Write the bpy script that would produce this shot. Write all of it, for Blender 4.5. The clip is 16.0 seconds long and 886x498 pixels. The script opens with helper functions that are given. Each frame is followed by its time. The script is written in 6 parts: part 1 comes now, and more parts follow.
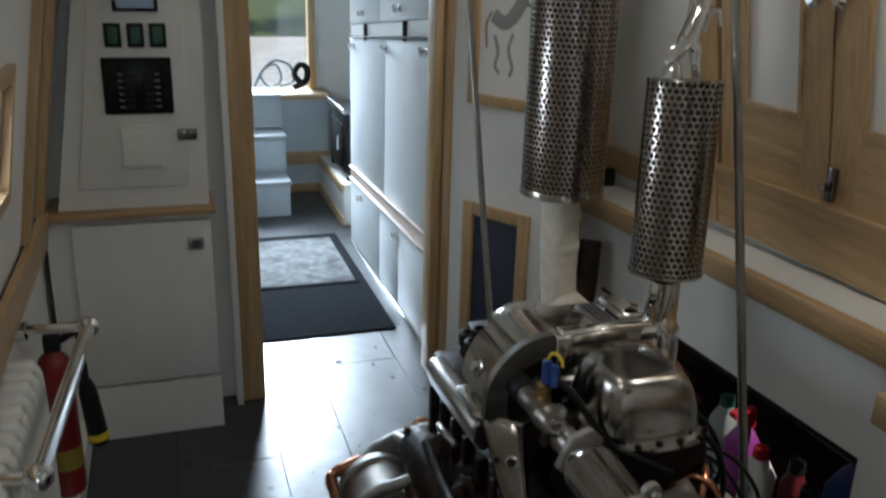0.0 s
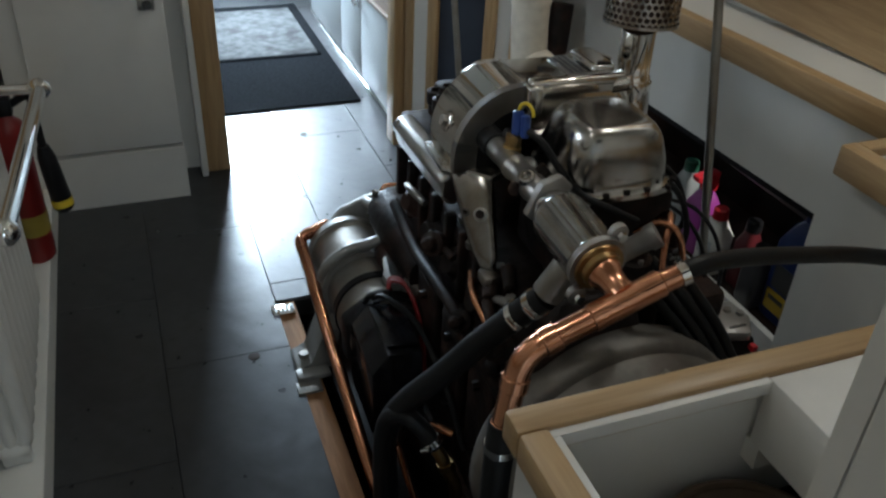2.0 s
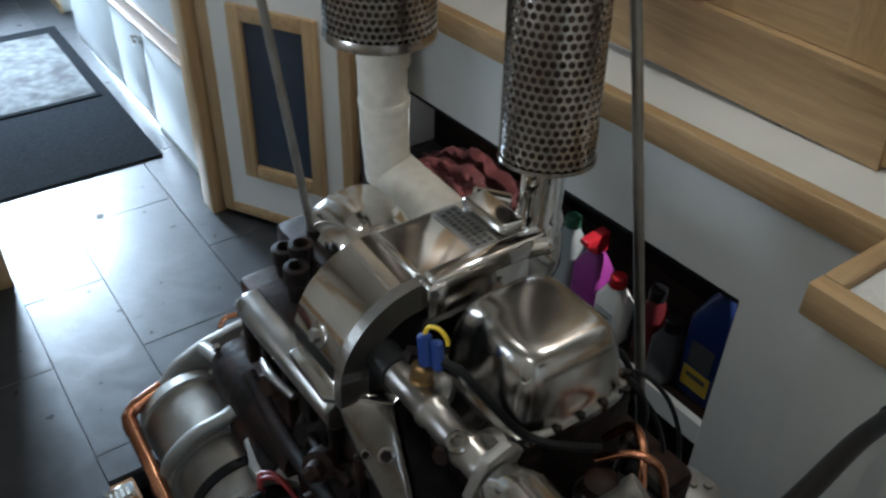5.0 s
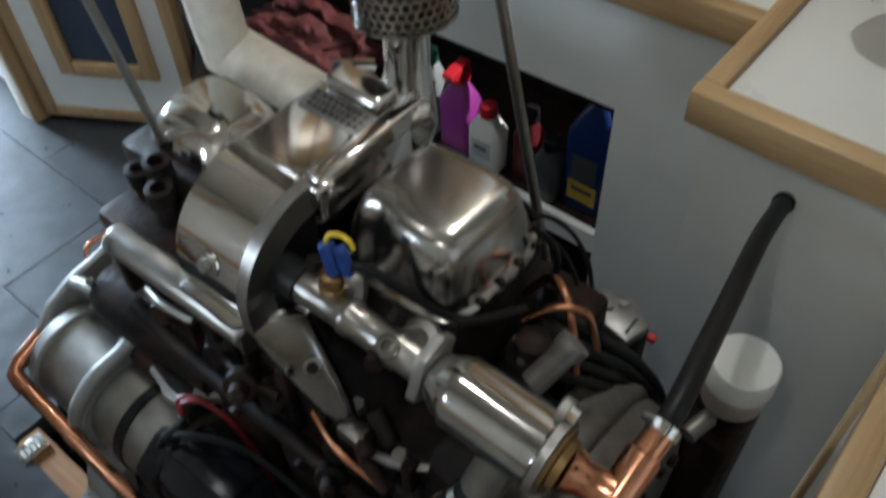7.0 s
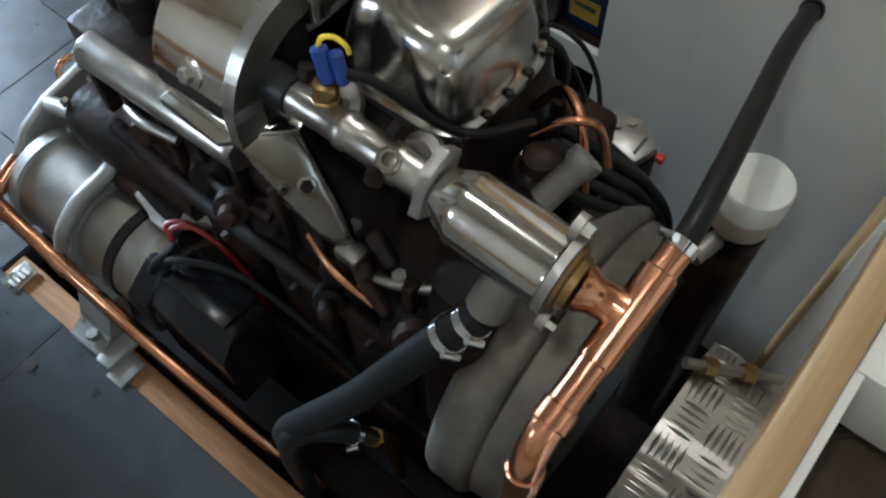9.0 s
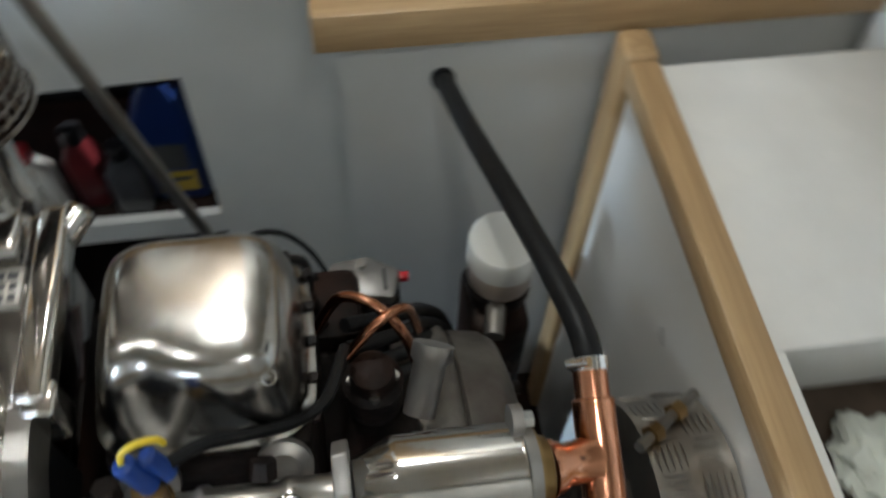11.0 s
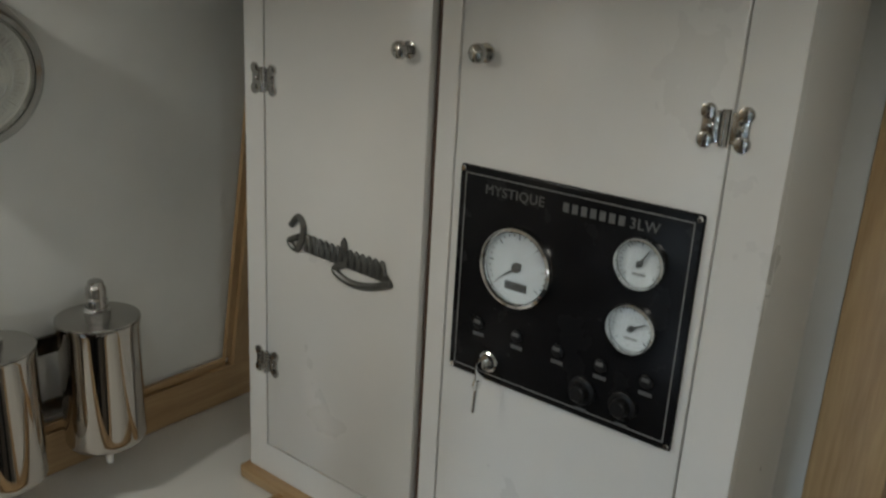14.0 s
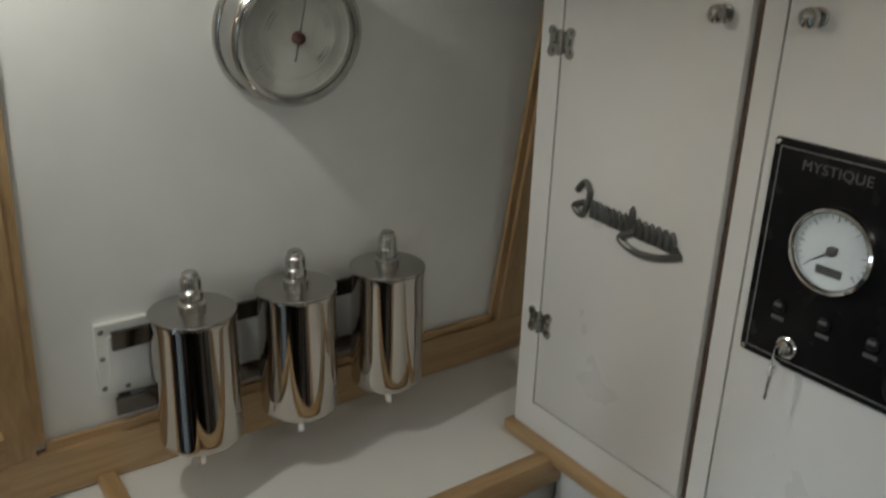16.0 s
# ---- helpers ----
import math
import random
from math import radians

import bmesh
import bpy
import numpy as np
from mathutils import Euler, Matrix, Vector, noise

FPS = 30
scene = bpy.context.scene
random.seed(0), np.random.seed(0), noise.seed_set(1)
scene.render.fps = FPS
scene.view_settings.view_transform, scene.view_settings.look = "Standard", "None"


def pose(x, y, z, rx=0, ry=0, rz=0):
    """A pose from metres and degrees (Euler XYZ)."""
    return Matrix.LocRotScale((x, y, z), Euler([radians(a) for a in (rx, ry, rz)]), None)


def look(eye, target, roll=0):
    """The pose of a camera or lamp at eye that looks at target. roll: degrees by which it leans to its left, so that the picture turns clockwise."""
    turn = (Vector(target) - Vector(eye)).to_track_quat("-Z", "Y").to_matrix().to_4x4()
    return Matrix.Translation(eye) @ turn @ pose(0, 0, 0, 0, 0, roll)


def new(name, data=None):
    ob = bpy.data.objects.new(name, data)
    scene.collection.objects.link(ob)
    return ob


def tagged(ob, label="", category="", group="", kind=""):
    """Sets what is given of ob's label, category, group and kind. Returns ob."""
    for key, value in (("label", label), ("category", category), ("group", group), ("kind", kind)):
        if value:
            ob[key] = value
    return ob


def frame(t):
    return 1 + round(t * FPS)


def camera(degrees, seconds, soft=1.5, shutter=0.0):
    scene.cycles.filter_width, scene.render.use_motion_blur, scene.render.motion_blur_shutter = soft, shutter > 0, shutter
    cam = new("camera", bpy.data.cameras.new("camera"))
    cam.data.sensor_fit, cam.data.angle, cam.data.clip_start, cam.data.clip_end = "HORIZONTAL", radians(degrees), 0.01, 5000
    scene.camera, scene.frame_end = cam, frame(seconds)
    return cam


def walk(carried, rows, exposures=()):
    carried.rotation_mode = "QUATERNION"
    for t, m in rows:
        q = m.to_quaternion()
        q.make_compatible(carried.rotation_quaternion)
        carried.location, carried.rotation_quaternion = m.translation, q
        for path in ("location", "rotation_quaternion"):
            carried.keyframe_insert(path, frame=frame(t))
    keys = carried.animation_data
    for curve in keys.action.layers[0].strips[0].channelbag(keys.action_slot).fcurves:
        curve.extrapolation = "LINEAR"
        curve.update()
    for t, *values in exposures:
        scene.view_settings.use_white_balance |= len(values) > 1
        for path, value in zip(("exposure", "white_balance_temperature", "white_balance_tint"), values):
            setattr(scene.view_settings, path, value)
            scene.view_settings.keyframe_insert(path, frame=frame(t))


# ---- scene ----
cam = camera(55.3, 16.0, 2.3, 0.5)
PATH = [
    (0, (-0.246, -0.172, 1.455), (0.354, 1.623, 0.809), 1.7),
    (0.5, (-0.243, -0.169, 1.435), (0.369, 1.568, 0.657), 1.7),
    (1, (-0.246, -0.167, 1.417), (0.374, 1.504, 0.509), 2.1),
    (1.5, (-0.251, -0.171, 1.399), (0.374, 1.438, 0.388), 2.6),
    (2, (-0.252, -0.172, 1.39), (0.37, 1.384, 0.299), 2.9),
    (2.5, (-0.253, -0.172, 1.392), (0.378, 1.343, 0.25), 3.4),
    (3, (-0.247, -0.159, 1.381), (0.402, 1.346, 0.235), 3.7),
    (3.5, (-0.212, -0.062, 1.35), (0.462, 1.432, 0.203), 4.1),
    (4, (-0.175, 0.133, 1.341), (0.565, 1.569, 0.163), 3.9),
    (4.5, (-0.15, 0.331, 1.458), (0.736, 1.663, 0.258), 3.1),
    (4.7, (-0.125, 0.35, 1.488), (0.796, 1.666, 0.296), 3.1),
    (6.8, (-0.047, 0.479, 1.55), (0.979, 1.346, 0.069), -3.0),
    (7, (-0.054, 0.471, 1.519), (0.936, 1.331, 0.01), -2.3),
    (7.5, (-0.068, 0.467, 1.487), (0.793, 1.231, -0.149), -1.7),
    (8, (-0.084, 0.455, 1.468), (0.701, 1.158, -0.233), -1.7),
    (8.2, (-0.08, 0.457, 1.465), (0.682, 1.142, -0.252), -2.2),
    (10.3, (0.065, 0.641, 1.442), (0.99, 1.113, -0.267), 1.8),
    (10.5, (0.087, 0.67, 1.443), (1.078, 0.986, -0.267), 3.6),
    (11, (0.074, 0.778, 1.447), (1.182, 0.576, -0.205), 2.8),
    (11.6, (-0.057, 0.942, 1.492), (0.883, 0.115, -0.068), 0.2),
    (12, (-0.117, 0.964, 1.509), (0.801, -0.043, 0.045), -0.1),
    (12.5, (-0.131, 0.966, 1.585), (0.859, -0.251, 0.345), 1.9),
    (13, (-0.132, 0.991, 1.629), (0.956, -0.414, 0.711), 3.2),
    (13.5, (-0.144, 0.993, 1.676), (0.992, -0.484, 0.95), 3.0),
    (14, (-0.147, 0.99, 1.703), (1.015, -0.518, 1.091), 3.3),
    (14.5, (-0.122, 1.01, 1.723), (1.13, -0.439, 1.146), 2.7),
    (15, (-0.097, 1.017, 1.717), (1.323, -0.271, 1.149), 1.8),
    (15.5, (-0.094, 1.041, 1.707), (1.417, -0.121, 1.102), 1.7),
    (16, (-0.085, 1.049, 1.706), (1.423, -0.048, 0.983), 1.9),
]
EXPOSURES = [(0.0, -0.77, 6350, 12), (1.5, -0.70, 6250, 10), (3.5, -0.46, 6100, 9), (4.7, -0.26, 5950, 10), (7.0, 0.0, 5950, 9), (8.2, 0.40, 5900, 9), (10.3, 0.44, 5950, 9), (11.0, 0.24, 6000, 9), (11.5, -0.10, 6200, 9),
             (12.5, -0.46, 6350, 9), (13.5, -0.74, 6450, 9), (14.5, -0.56, 6450, 9), (15.5, -0.61, 6450, 10), (16.0, -0.60, 6450, 10)]
walk(cam, [(t, look(e, g, r)) for t, e, g, r in PATH], EXPOSURES)

# ---------- light ----------
world = bpy.data.worlds.new("sky")
scene.world = world
world.use_nodes = True
wn = world.node_tree.nodes
wl = world.node_tree.links
sky_tex = wn.new("ShaderNodeTexSky")
sky_tex.sky_type = "NISHITA"
sky_tex.sun_disc = False
sky_tex.sun_elevation, sky_tex.sun_rotation = radians(45), radians(143)
wl.new(sky_tex.outputs[0], wn["Background"].inputs[0])
wn["Background"].inputs[1].default_value = 0.14


def area_lamp(name, m, sx, sy, watts, colour):
    d = bpy.data.lights.new(name, "AREA")
    d.shape, d.size, d.size_y, d.energy, d.color = "RECTANGLE", sx, sy, watts, colour
    ob = new(name, d)
    ob.matrix_world = m
    return ob


def spot_lamp(name, x, y, z, watts, colour=(1.0, 0.985, 0.90)):
    d = bpy.data.lights.new(name, "SPOT")
    d.energy, d.color, d.spot_size, d.spot_blend, d.shadow_soft_size = watts, colour, radians(166), 0.5, 0.028
    ob = new(name, d)
    ob.location = (x, y, z)
    return ob


SPOTS = [(-0.14, 0.64, 0.78), (0.36, 1.40, 0.34), (0.78, 2.10, 1.0), (0.93, 0.98, 1.45), (-0.10, -0.75, 0.7)]
LAMP_W = 9.4
for lx, ly, lw in SPOTS:
    spot_lamp("downlight_lamp", lx, ly, 1.905, LAMP_W * lw)
# daylight through the end window and the port window, and from the rear cabin
area_lamp("window_daylight", look((0.36, 5.50, 1.18), (0.33, 3.3, 0.0)), 0.62, 1.0, 58, (0.70, 0.86, 1.0)).data.spread = radians(58)
area_lamp("rear_cabin_daylight", look((-0.35, -1.50, 1.25), (-0.1, 0.2, 0.5)), 0.5, 0.6, 6, (0.66, 0.84, 1.0))
# added fill lamp for the passage cupboards; no window stands behind it
area_lamp("passage_fill", look((-0.38, 3.6, 1.35), (0.6, 3.7, 0.5)), 0.9, 0.4, 8, (0.70, 0.86, 1.0))
area_lamp("port_window_daylight", look((-0.575, 1.52, 1.10), (0.4, 1.40, 0.90)), 0.26, 0.20, 1.5, (0.80, 0.91, 1.0)).data.spread = radians(130)
sun = new("sun", bpy.data.lights.new("sun", "SUN"))
sun.data.energy, sun.data.angle, sun.data.color = 5.0, radians(0.5), (1.0, 0.95, 0.88)
sun.matrix_world = look((3, 5, 5), (0, 9, 0))


# ---------- materials ----------
def material(name, base, rough=0.5, metal=0.0, vary=0.12, scale=14.0, bump=0.0, bump_scale=60.0, second=None, coat=0.0, aniso=0.0):
    """Noise-varied principled surface; second: a stain colour mixed in by large noise."""
    m = bpy.data.materials.new(name)
    m.use_nodes = True
    n, l = m.node_tree.nodes, m.node_tree.links
    b = n["Principled BSDF"]
    co = n.new("ShaderNodeTexCoord")
    n1 = n.new("ShaderNodeTexNoise")
    n1.inputs["Scale"].default_value, n1.inputs["Detail"].default_value = scale, 6
    l.new(co.outputs["Object"], n1.inputs["Vector"])
    ramp = n.new("ShaderNodeValToRGB")
    lo = [c * (1 - vary) for c in base]
    hi = [min(1, c * (1 + vary)) for c in base]
    ramp.color_ramp.elements[0].color, ramp.color_ramp.elements[1].color = (*lo, 1), (*hi, 1)
    ramp.color_ramp.elements[0].position, ramp.color_ramp.elements[1].position = 0.3, 0.7
    l.new(n1.outputs["Fac"], ramp.inputs[0])
    out = ramp.outputs[0]
    if second:
        n2 = n.new("ShaderNodeTexNoise")
        n2.inputs["Scale"].default_value, n2.inputs["Detail"].default_value = scale * 0.35, 8
        l.new(co.outputs["Object"], n2.inputs["Vector"])
        r2 = n.new("ShaderNodeValToRGB")
        r2.color_ramp.elements[0].position, r2.color_ramp.elements[1].position = 0.48, 0.68
        l.new(n2.outputs["Fac"], r2.inputs[0])
        mix = n.new("ShaderNodeMix")
        mix.data_type = "RGBA"
        l.new(r2.outputs[0], mix.inputs[0])
        l.new(out, mix.inputs[6])
        mix.inputs[7].default_value = (*second, 1)
        out = mix.outputs[2]
    l.new(out, b.inputs["Base Color"])
    rr = n.new("ShaderNodeMapRange")
    rr.inputs[3].default_value, rr.inputs[4].default_value = max(0.02, rough * 0.75), min(1, rough * 1.25)
    l.new(n1.outputs["Fac"], rr.inputs[0])
    l.new(rr.outputs[0], b.inputs["Roughness"])
    b.inputs["Metallic"].default_value = metal
    b.inputs["Coat Weight"].default_value = coat
    b.inputs["Anisotropic"].default_value = aniso
    if bump:
        n3 = n.new("ShaderNodeTexNoise")
        n3.inputs["Scale"].default_value, n3.inputs["Detail"].default_value = bump_scale, 5
        l.new(co.outputs["Object"], n3.inputs["Vector"])
        bp = n.new("ShaderNodeBump")
        bp.inputs["Strength"].default_value, bp.inputs["Distance"].default_value = bump, 0.004
        l.new(n3.outputs["Fac"], bp.inputs["Height"])
        l.new(bp.outputs[0], b.inputs["Normal"])
    return m


def wood(name, light, dark, axis=1, rough=0.38):
    """Long-grained timber; axis is the grain's direction."""
    m = bpy.data.materials.new(name)
    m.use_nodes = True
    n, l = m.node_tree.nodes, m.node_tree.links
    b = n["Principled BSDF"]
    co, mp = n.new("ShaderNodeTexCoord"), n.new("ShaderNodeMapping")
    s = [26.0, 26.0, 26.0]
    s[axis] = 1.6
    mp.inputs["Scale"].default_value = s
    l.new(co.outputs["Object"], mp.inputs[0])
    n1 = n.new("ShaderNodeTexNoise")
    n1.inputs["Scale"].default_value, n1.inputs["Detail"].default_value, n1.inputs["Distortion"].default_value = 1.6, 7, 1.2
    l.new(mp.outputs[0], n1.inputs["Vector"])
    n2 = n.new("ShaderNodeTexNoise")
    n2.inputs["Scale"].default_value, n2.inputs["Detail"].default_value = 9, 4
    l.new(mp.outputs[0], n2.inputs["Vector"])
    add = n.new("ShaderNodeMath")
    add.operation = "MULTIPLY_ADD"
    add.inputs[1].default_value = 0.45
    l.new(n2.outputs["Fac"], add.inputs[0])
    l.new(n1.outputs["Fac"], add.inputs[2])
    ramp = n.new("ShaderNodeValToRGB")
    ramp.color_ramp.elements[0].position, ramp.color_ramp.elements[1].position = 0.50, 0.92
    ramp.color_ramp.elements[0].color, ramp.color_ramp.elements[1].color = (*dark, 1), (*light, 1)
    l.new(add.outputs[0], ramp.inputs[0])
    l.new(ramp.outputs[0], b.inputs["Base Color"])
    b.inputs["Roughness"].default_value = rough
    bp = n.new("ShaderNodeBump")
    bp.inputs["Strength"].default_value, bp.inputs["Distance"].default_value = 0.25, 0.002
    l.new(add.outputs[0], bp.inputs["Height"])
    l.new(bp.outputs[0], b.inputs["Normal"])
    return m


OAK_L, OAK_D = (0.50, 0.34, 0.175), (0.36, 0.225, 0.105)
oak_x, oak_y, oak_z = (wood("oak_" + "xyz"[a], OAK_L, OAK_D, a) for a in range(3))
pine = wood("joist_pine", (0.30, 0.155, 0.072), (0.18, 0.085, 0.038), 1, 0.75)
white_paint = material("white_paint", (0.74, 0.74, 0.71), 0.42, 0, 0.03, 9, 0.06, 120)
panel_white = material("panel_white", (0.76, 0.75, 0.72), 0.30, 0, 0.03, 5, 0.03, 160)
grey_paint = material("pale_grey_paint", (0.62, 0.65, 0.66), 0.34, 0, 0.04, 7, 0.04, 140)
cream_ceiling = material("cream_ceiling", (0.74, 0.69, 0.60), 0.5, 0, 0.05, 6, 0.05, 100)
cream_wall = material("cream_lining", (0.70, 0.66, 0.58), 0.55, 0, 0.05, 6, 0.05, 100)
slab_white = material("white_board", (0.78, 0.77, 0.74), 0.5, 0, 0.05, 10, 0.08, 90, (0.66, 0.65, 0.62))
slate = material("slate_tile", (0.034, 0.036, 0.039), 0.30, 0, 0.16, 24, 0.50, 9, (0.026, 0.027, 0.029))
grout = material("dark_joint", (0.02, 0.02, 0.02), 0.8)
polished = material("polished_aluminium", (0.70, 0.68, 0.65), 0.135, 1.0, 0.12, 16, 0.14, 22, (0.46, 0.43, 0.40))
cover_alloy = material("tarnished_polished_alloy", (0.50, 0.485, 0.46), 0.21, 1.0, 0.16, 30, 0.06, 40, (0.37, 0.35, 0.325))
mirror_alloy = material("mirror_polished_alloy", (0.74, 0.72, 0.69), 0.10, 1.0, 0.08, 14, 0.05, 22, (0.58, 0.55, 0.51))
housing_alloy = material("worn_polished_alloy", (0.56, 0.545, 0.52), 0.12, 1.0, 0.14, 26, 0.04, 40, (0.42, 0.40, 0.375))
leg_alloy = material("dull_polished_alloy", (0.27, 0.255, 0.235), 0.20, 1.0, 0.2, 40, 0.25, 60, (0.22, 0.20, 0.17))
bakelite = material("glossy_black_moulding", (0.010, 0.010, 0.012), 0.16, 0, 0.2, 14, 0.03, 60)
flywheel_grey = material("dull_flywheel_steel", (0.19, 0.175, 0.155), 0.5, 0.4, 0.25, 20, 0.3, 70, (0.08, 0.06, 0.05))
satin_alloy = material("satin_alloy", (0.40, 0.385, 0.36), 0.30, 1.0, 0.15, 18, 0.2, 40, (0.32, 0.30, 0.28))
cast_alu = material("cast_aluminium", (0.38, 0.37, 0.355), 0.40, 0.8, 0.18, 22, 0.25, 90, (0.34, 0.31, 0.28))
grey_alloy = material("grey_alloy", (0.25, 0.245, 0.23), 0.48, 0.35, 0.15, 22, 0.2, 90, (0.24, 0.23, 0.21))
bare_metal = material("dull_grey_metal", (0.30, 0.285, 0.26), 0.42, 0.9, 0.15, 25, 0.15, 120, (0.25, 0.22, 0.19))
iron = material("oily_dark_iron", (0.013, 0.010, 0.009), 0.50, 0.0, 0.5, 26, 0.7, 45, (0.042, 0.021, 0.015))
black_paint = material("black_enamel_and_shade", (0.012, 0.012, 0.013), 0.30, 0, 0.3, 20, 0.05, 80)
rubber = material("black_rubber", (0.012, 0.0122, 0.0128), 0.42, 0, 0.2, 20, 0.12, 150)
chrome = material("chrome", (0.86, 0.86, 0.85), 0.07, 1.0, 0.03, 12)
stainless = material("perforated_stainless", (0.37, 0.34, 0.31), 0.22, 1.0, 0.10, 18)
copper = material("polished_copper", (0.70, 0.33, 0.19), 0.20, 1.0, 0.15, 16, 0.04, 60, (0.45, 0.19, 0.11))
brass = material("brass", (0.34, 0.225, 0.10), 0.30, 1.0, 0.15, 20)
lagging = material("white_lagging", (0.62, 0.57, 0.48), 0.85, 0, 0.10, 40, 0.4, 90)
baffle = material("brown_wadding", (0.10, 0.060, 0.045), 0.9, 0, 0.3, 30, 0.5, 80)
red_paint = material("red_enamel", (0.24, 0.014, 0.013), 0.35, 0, 0.1, 10)
# oily well colour, used as well for the shaded insides of the lockers
bilge_and_shade = material("bilge_and_shade_black", (0.012, 0.010, 0.009), 0.6, 0, 0.4, 10, 0.3, 30, (0.030, 0.016, 0.012))
mat_grey = material("doormat_pile", (0.024, 0.026, 0.029), 0.95, 0, 0.25, 90, 0.9, 260)
rug_pat = material("grey_patterned_rug", (0.17, 0.175, 0.175), 0.95, 0, 0.35, 26, 0.8, 300, (0.085, 0.085, 0.085))
dark_steel = material("dark_bright_steel", (0.22, 0.21, 0.20), 0.18, 1.0, 0.1, 12)
tread = material("tread_plate_metal", (0.38, 0.36, 0.335), 0.34, 1.0, 0.10, 18, 0.05, 60, (0.48, 0.45, 0.40))
print_dim = material("dim_print", (0.11, 0.11, 0.11), 0.5)
gauge_black = material("panel_black", (0.008, 0.008, 0.009), 0.26, 0, 0.2, 20)
for m_, k_ in ((iron, 0.15), (mat_grey, 0.0), (rug_pat, 0.1), (gauge_black, 0.14), (rubber, 0.24), (black_paint, 0.22), (pine, 0.12), (bilge_and_shade, 0.08)):
    m_.node_tree.nodes["Principled BSDF"].inputs["Specular IOR Level"].default_value = k_
dial_white = material("dial_white", (0.50, 0.52, 0.52), 0.5, 0, 0.02, 20)
plastic_white = material("white_plastic", (0.74, 0.74, 0.70), 0.42, 0, 0.05, 10)
print_grey = material("grey_print", (0.24, 0.24, 0.23), 0.5)
print_dark = material("dark_print", (0.05, 0.05, 0.05), 0.5)
blue_plastic = material("blue_plastic", (0.014, 0.05, 0.24), 0.38, 0, 0.1, 10)
yellow_plastic = material("yellow_plastic", (0.75, 0.55, 0.03), 0.4)
red_plastic = material("red_plastic", (0.55, 0.02, 0.03), 0.35)
pink_liquid = material("pink_coolant_plastic", (0.28, 0.04, 0.24), 0.3)
green_plastic = material("green_plastic", (0.025, 0.10, 0.06), 0.4)
flap_dark = material("smoked_flap", (0.045, 0.058, 0.085), 0.16, 0, 0.1, 6)
paper_white = material("tissue_white", (0.74, 0.76, 0.68), 0.9, 0, 0.08, 30, 0.5, 60)
cork_brown = material("cork_brown", (0.12, 0.085, 0.06), 0.8, 0, 0.2, 30, 0.3, 100)
brushed = material("badge_pewter", (0.16, 0.16, 0.15), 0.40, 0.8, 0.2, 40, 0.3, 120)


def glass_material(name, tint=(0.95, 0.97, 0.97), rough=0.02):
    m = bpy.data.materials.new(name)
    m.use_nodes = True
    b = m.node_tree.nodes["Principled BSDF"]
    b.inputs["Base Color"].default_value = (*tint, 1)
    b.inputs["Roughness"].default_value = rough
    b.inputs["Transmission Weight"].default_value = 1.0
    b.inputs["IOR"].default_value = 1.45
    return m


clear_glass = glass_material("clear_glass")


# ---------- mesh tools ----------
def thing(name, loc, label, category, group="", kind=""):
    ob = new(name)
    ob.empty_display_size = 0.05
    ob.location = loc
    return tagged(ob, label, category, group, kind)


def root_of(ob):
    while ob.parent:
        ob = ob.parent
    return ob


def part(name, bm, mat, parent=None, label="", smooth=True):
    me = bpy.data.meshes.new(name)
    bmesh.ops.recalc_face_normals(bm, faces=bm.faces)
    if parent:
        o = root_of(parent).location
        bmesh.ops.translate(bm, vec=-o, verts=bm.verts)
    bm.to_mesh(me)
    bm.free()
    me.materials.append(mat)
    if smooth:
        me.shade_smooth()
        me.set_sharp_from_angle(angle=radians(38))
    ob = new(name, me)
    if parent:
        ob.parent = parent
    if label:
        ob["label"] = label
    return ob


def bx(x0, y0, z0, x1, y1, z1, bevel=0.0, seg=2, bm=None):
    bm = bm or bmesh.new()
    r = bmesh.ops.create_cube(bm, size=1)
    vs = r["verts"]
    bmesh.ops.scale(bm, vec=(abs(x1 - x0), abs(y1 - y0), abs(z1 - z0)), verts=vs)
    bmesh.ops.translate(bm, vec=((x0 + x1) / 2, (y0 + y1) / 2, (z0 + z1) / 2), verts=vs)
    if bevel:
        es = list({e for v in vs for e in v.link_edges})
        bmesh.ops.bevel(bm, geom=es, offset=bevel, segments=seg, profile=0.5, affect="EDGES", clamp_overlap=True)
    return bm


def frame_of(d):
    d = Vector(d).normalized()
    u = d.orthogonal().normalized()
    return u, d.cross(u), d


def rod(a, b, r0, r1=None, n=20, bm=None, bevel=0.0):
    """A capped bar between two points."""
    bm = bm or bmesh.new()
    a, b = Vector(a), Vector(b)
    u, v, d = frame_of(b - a)
    r1 = r0 if r1 is None else r1
    ln = (b - a).length
    prof = [(0, r0), (ln, r1)]
    if bevel:
        prof = [(0, r0 - bevel), (bevel, r0), (ln - bevel, r1), (ln, r1 - bevel)]
    rings = []
    for h, r in prof:
        rings.append([bm.verts.new(a + d * h + (u * math.cos(t) + v * math.sin(t)) * r) for t in (2 * math.pi * k / n for k in range(n))])
    for p, q in zip(rings, rings[1:]):
        for k in range(n):
            bm.faces.new((p[k], p[(k + 1) % n], q[(k + 1) % n], q[k]))
    bm.faces.new(rings[0])
    bm.faces.new(rings[-1])
    return bm


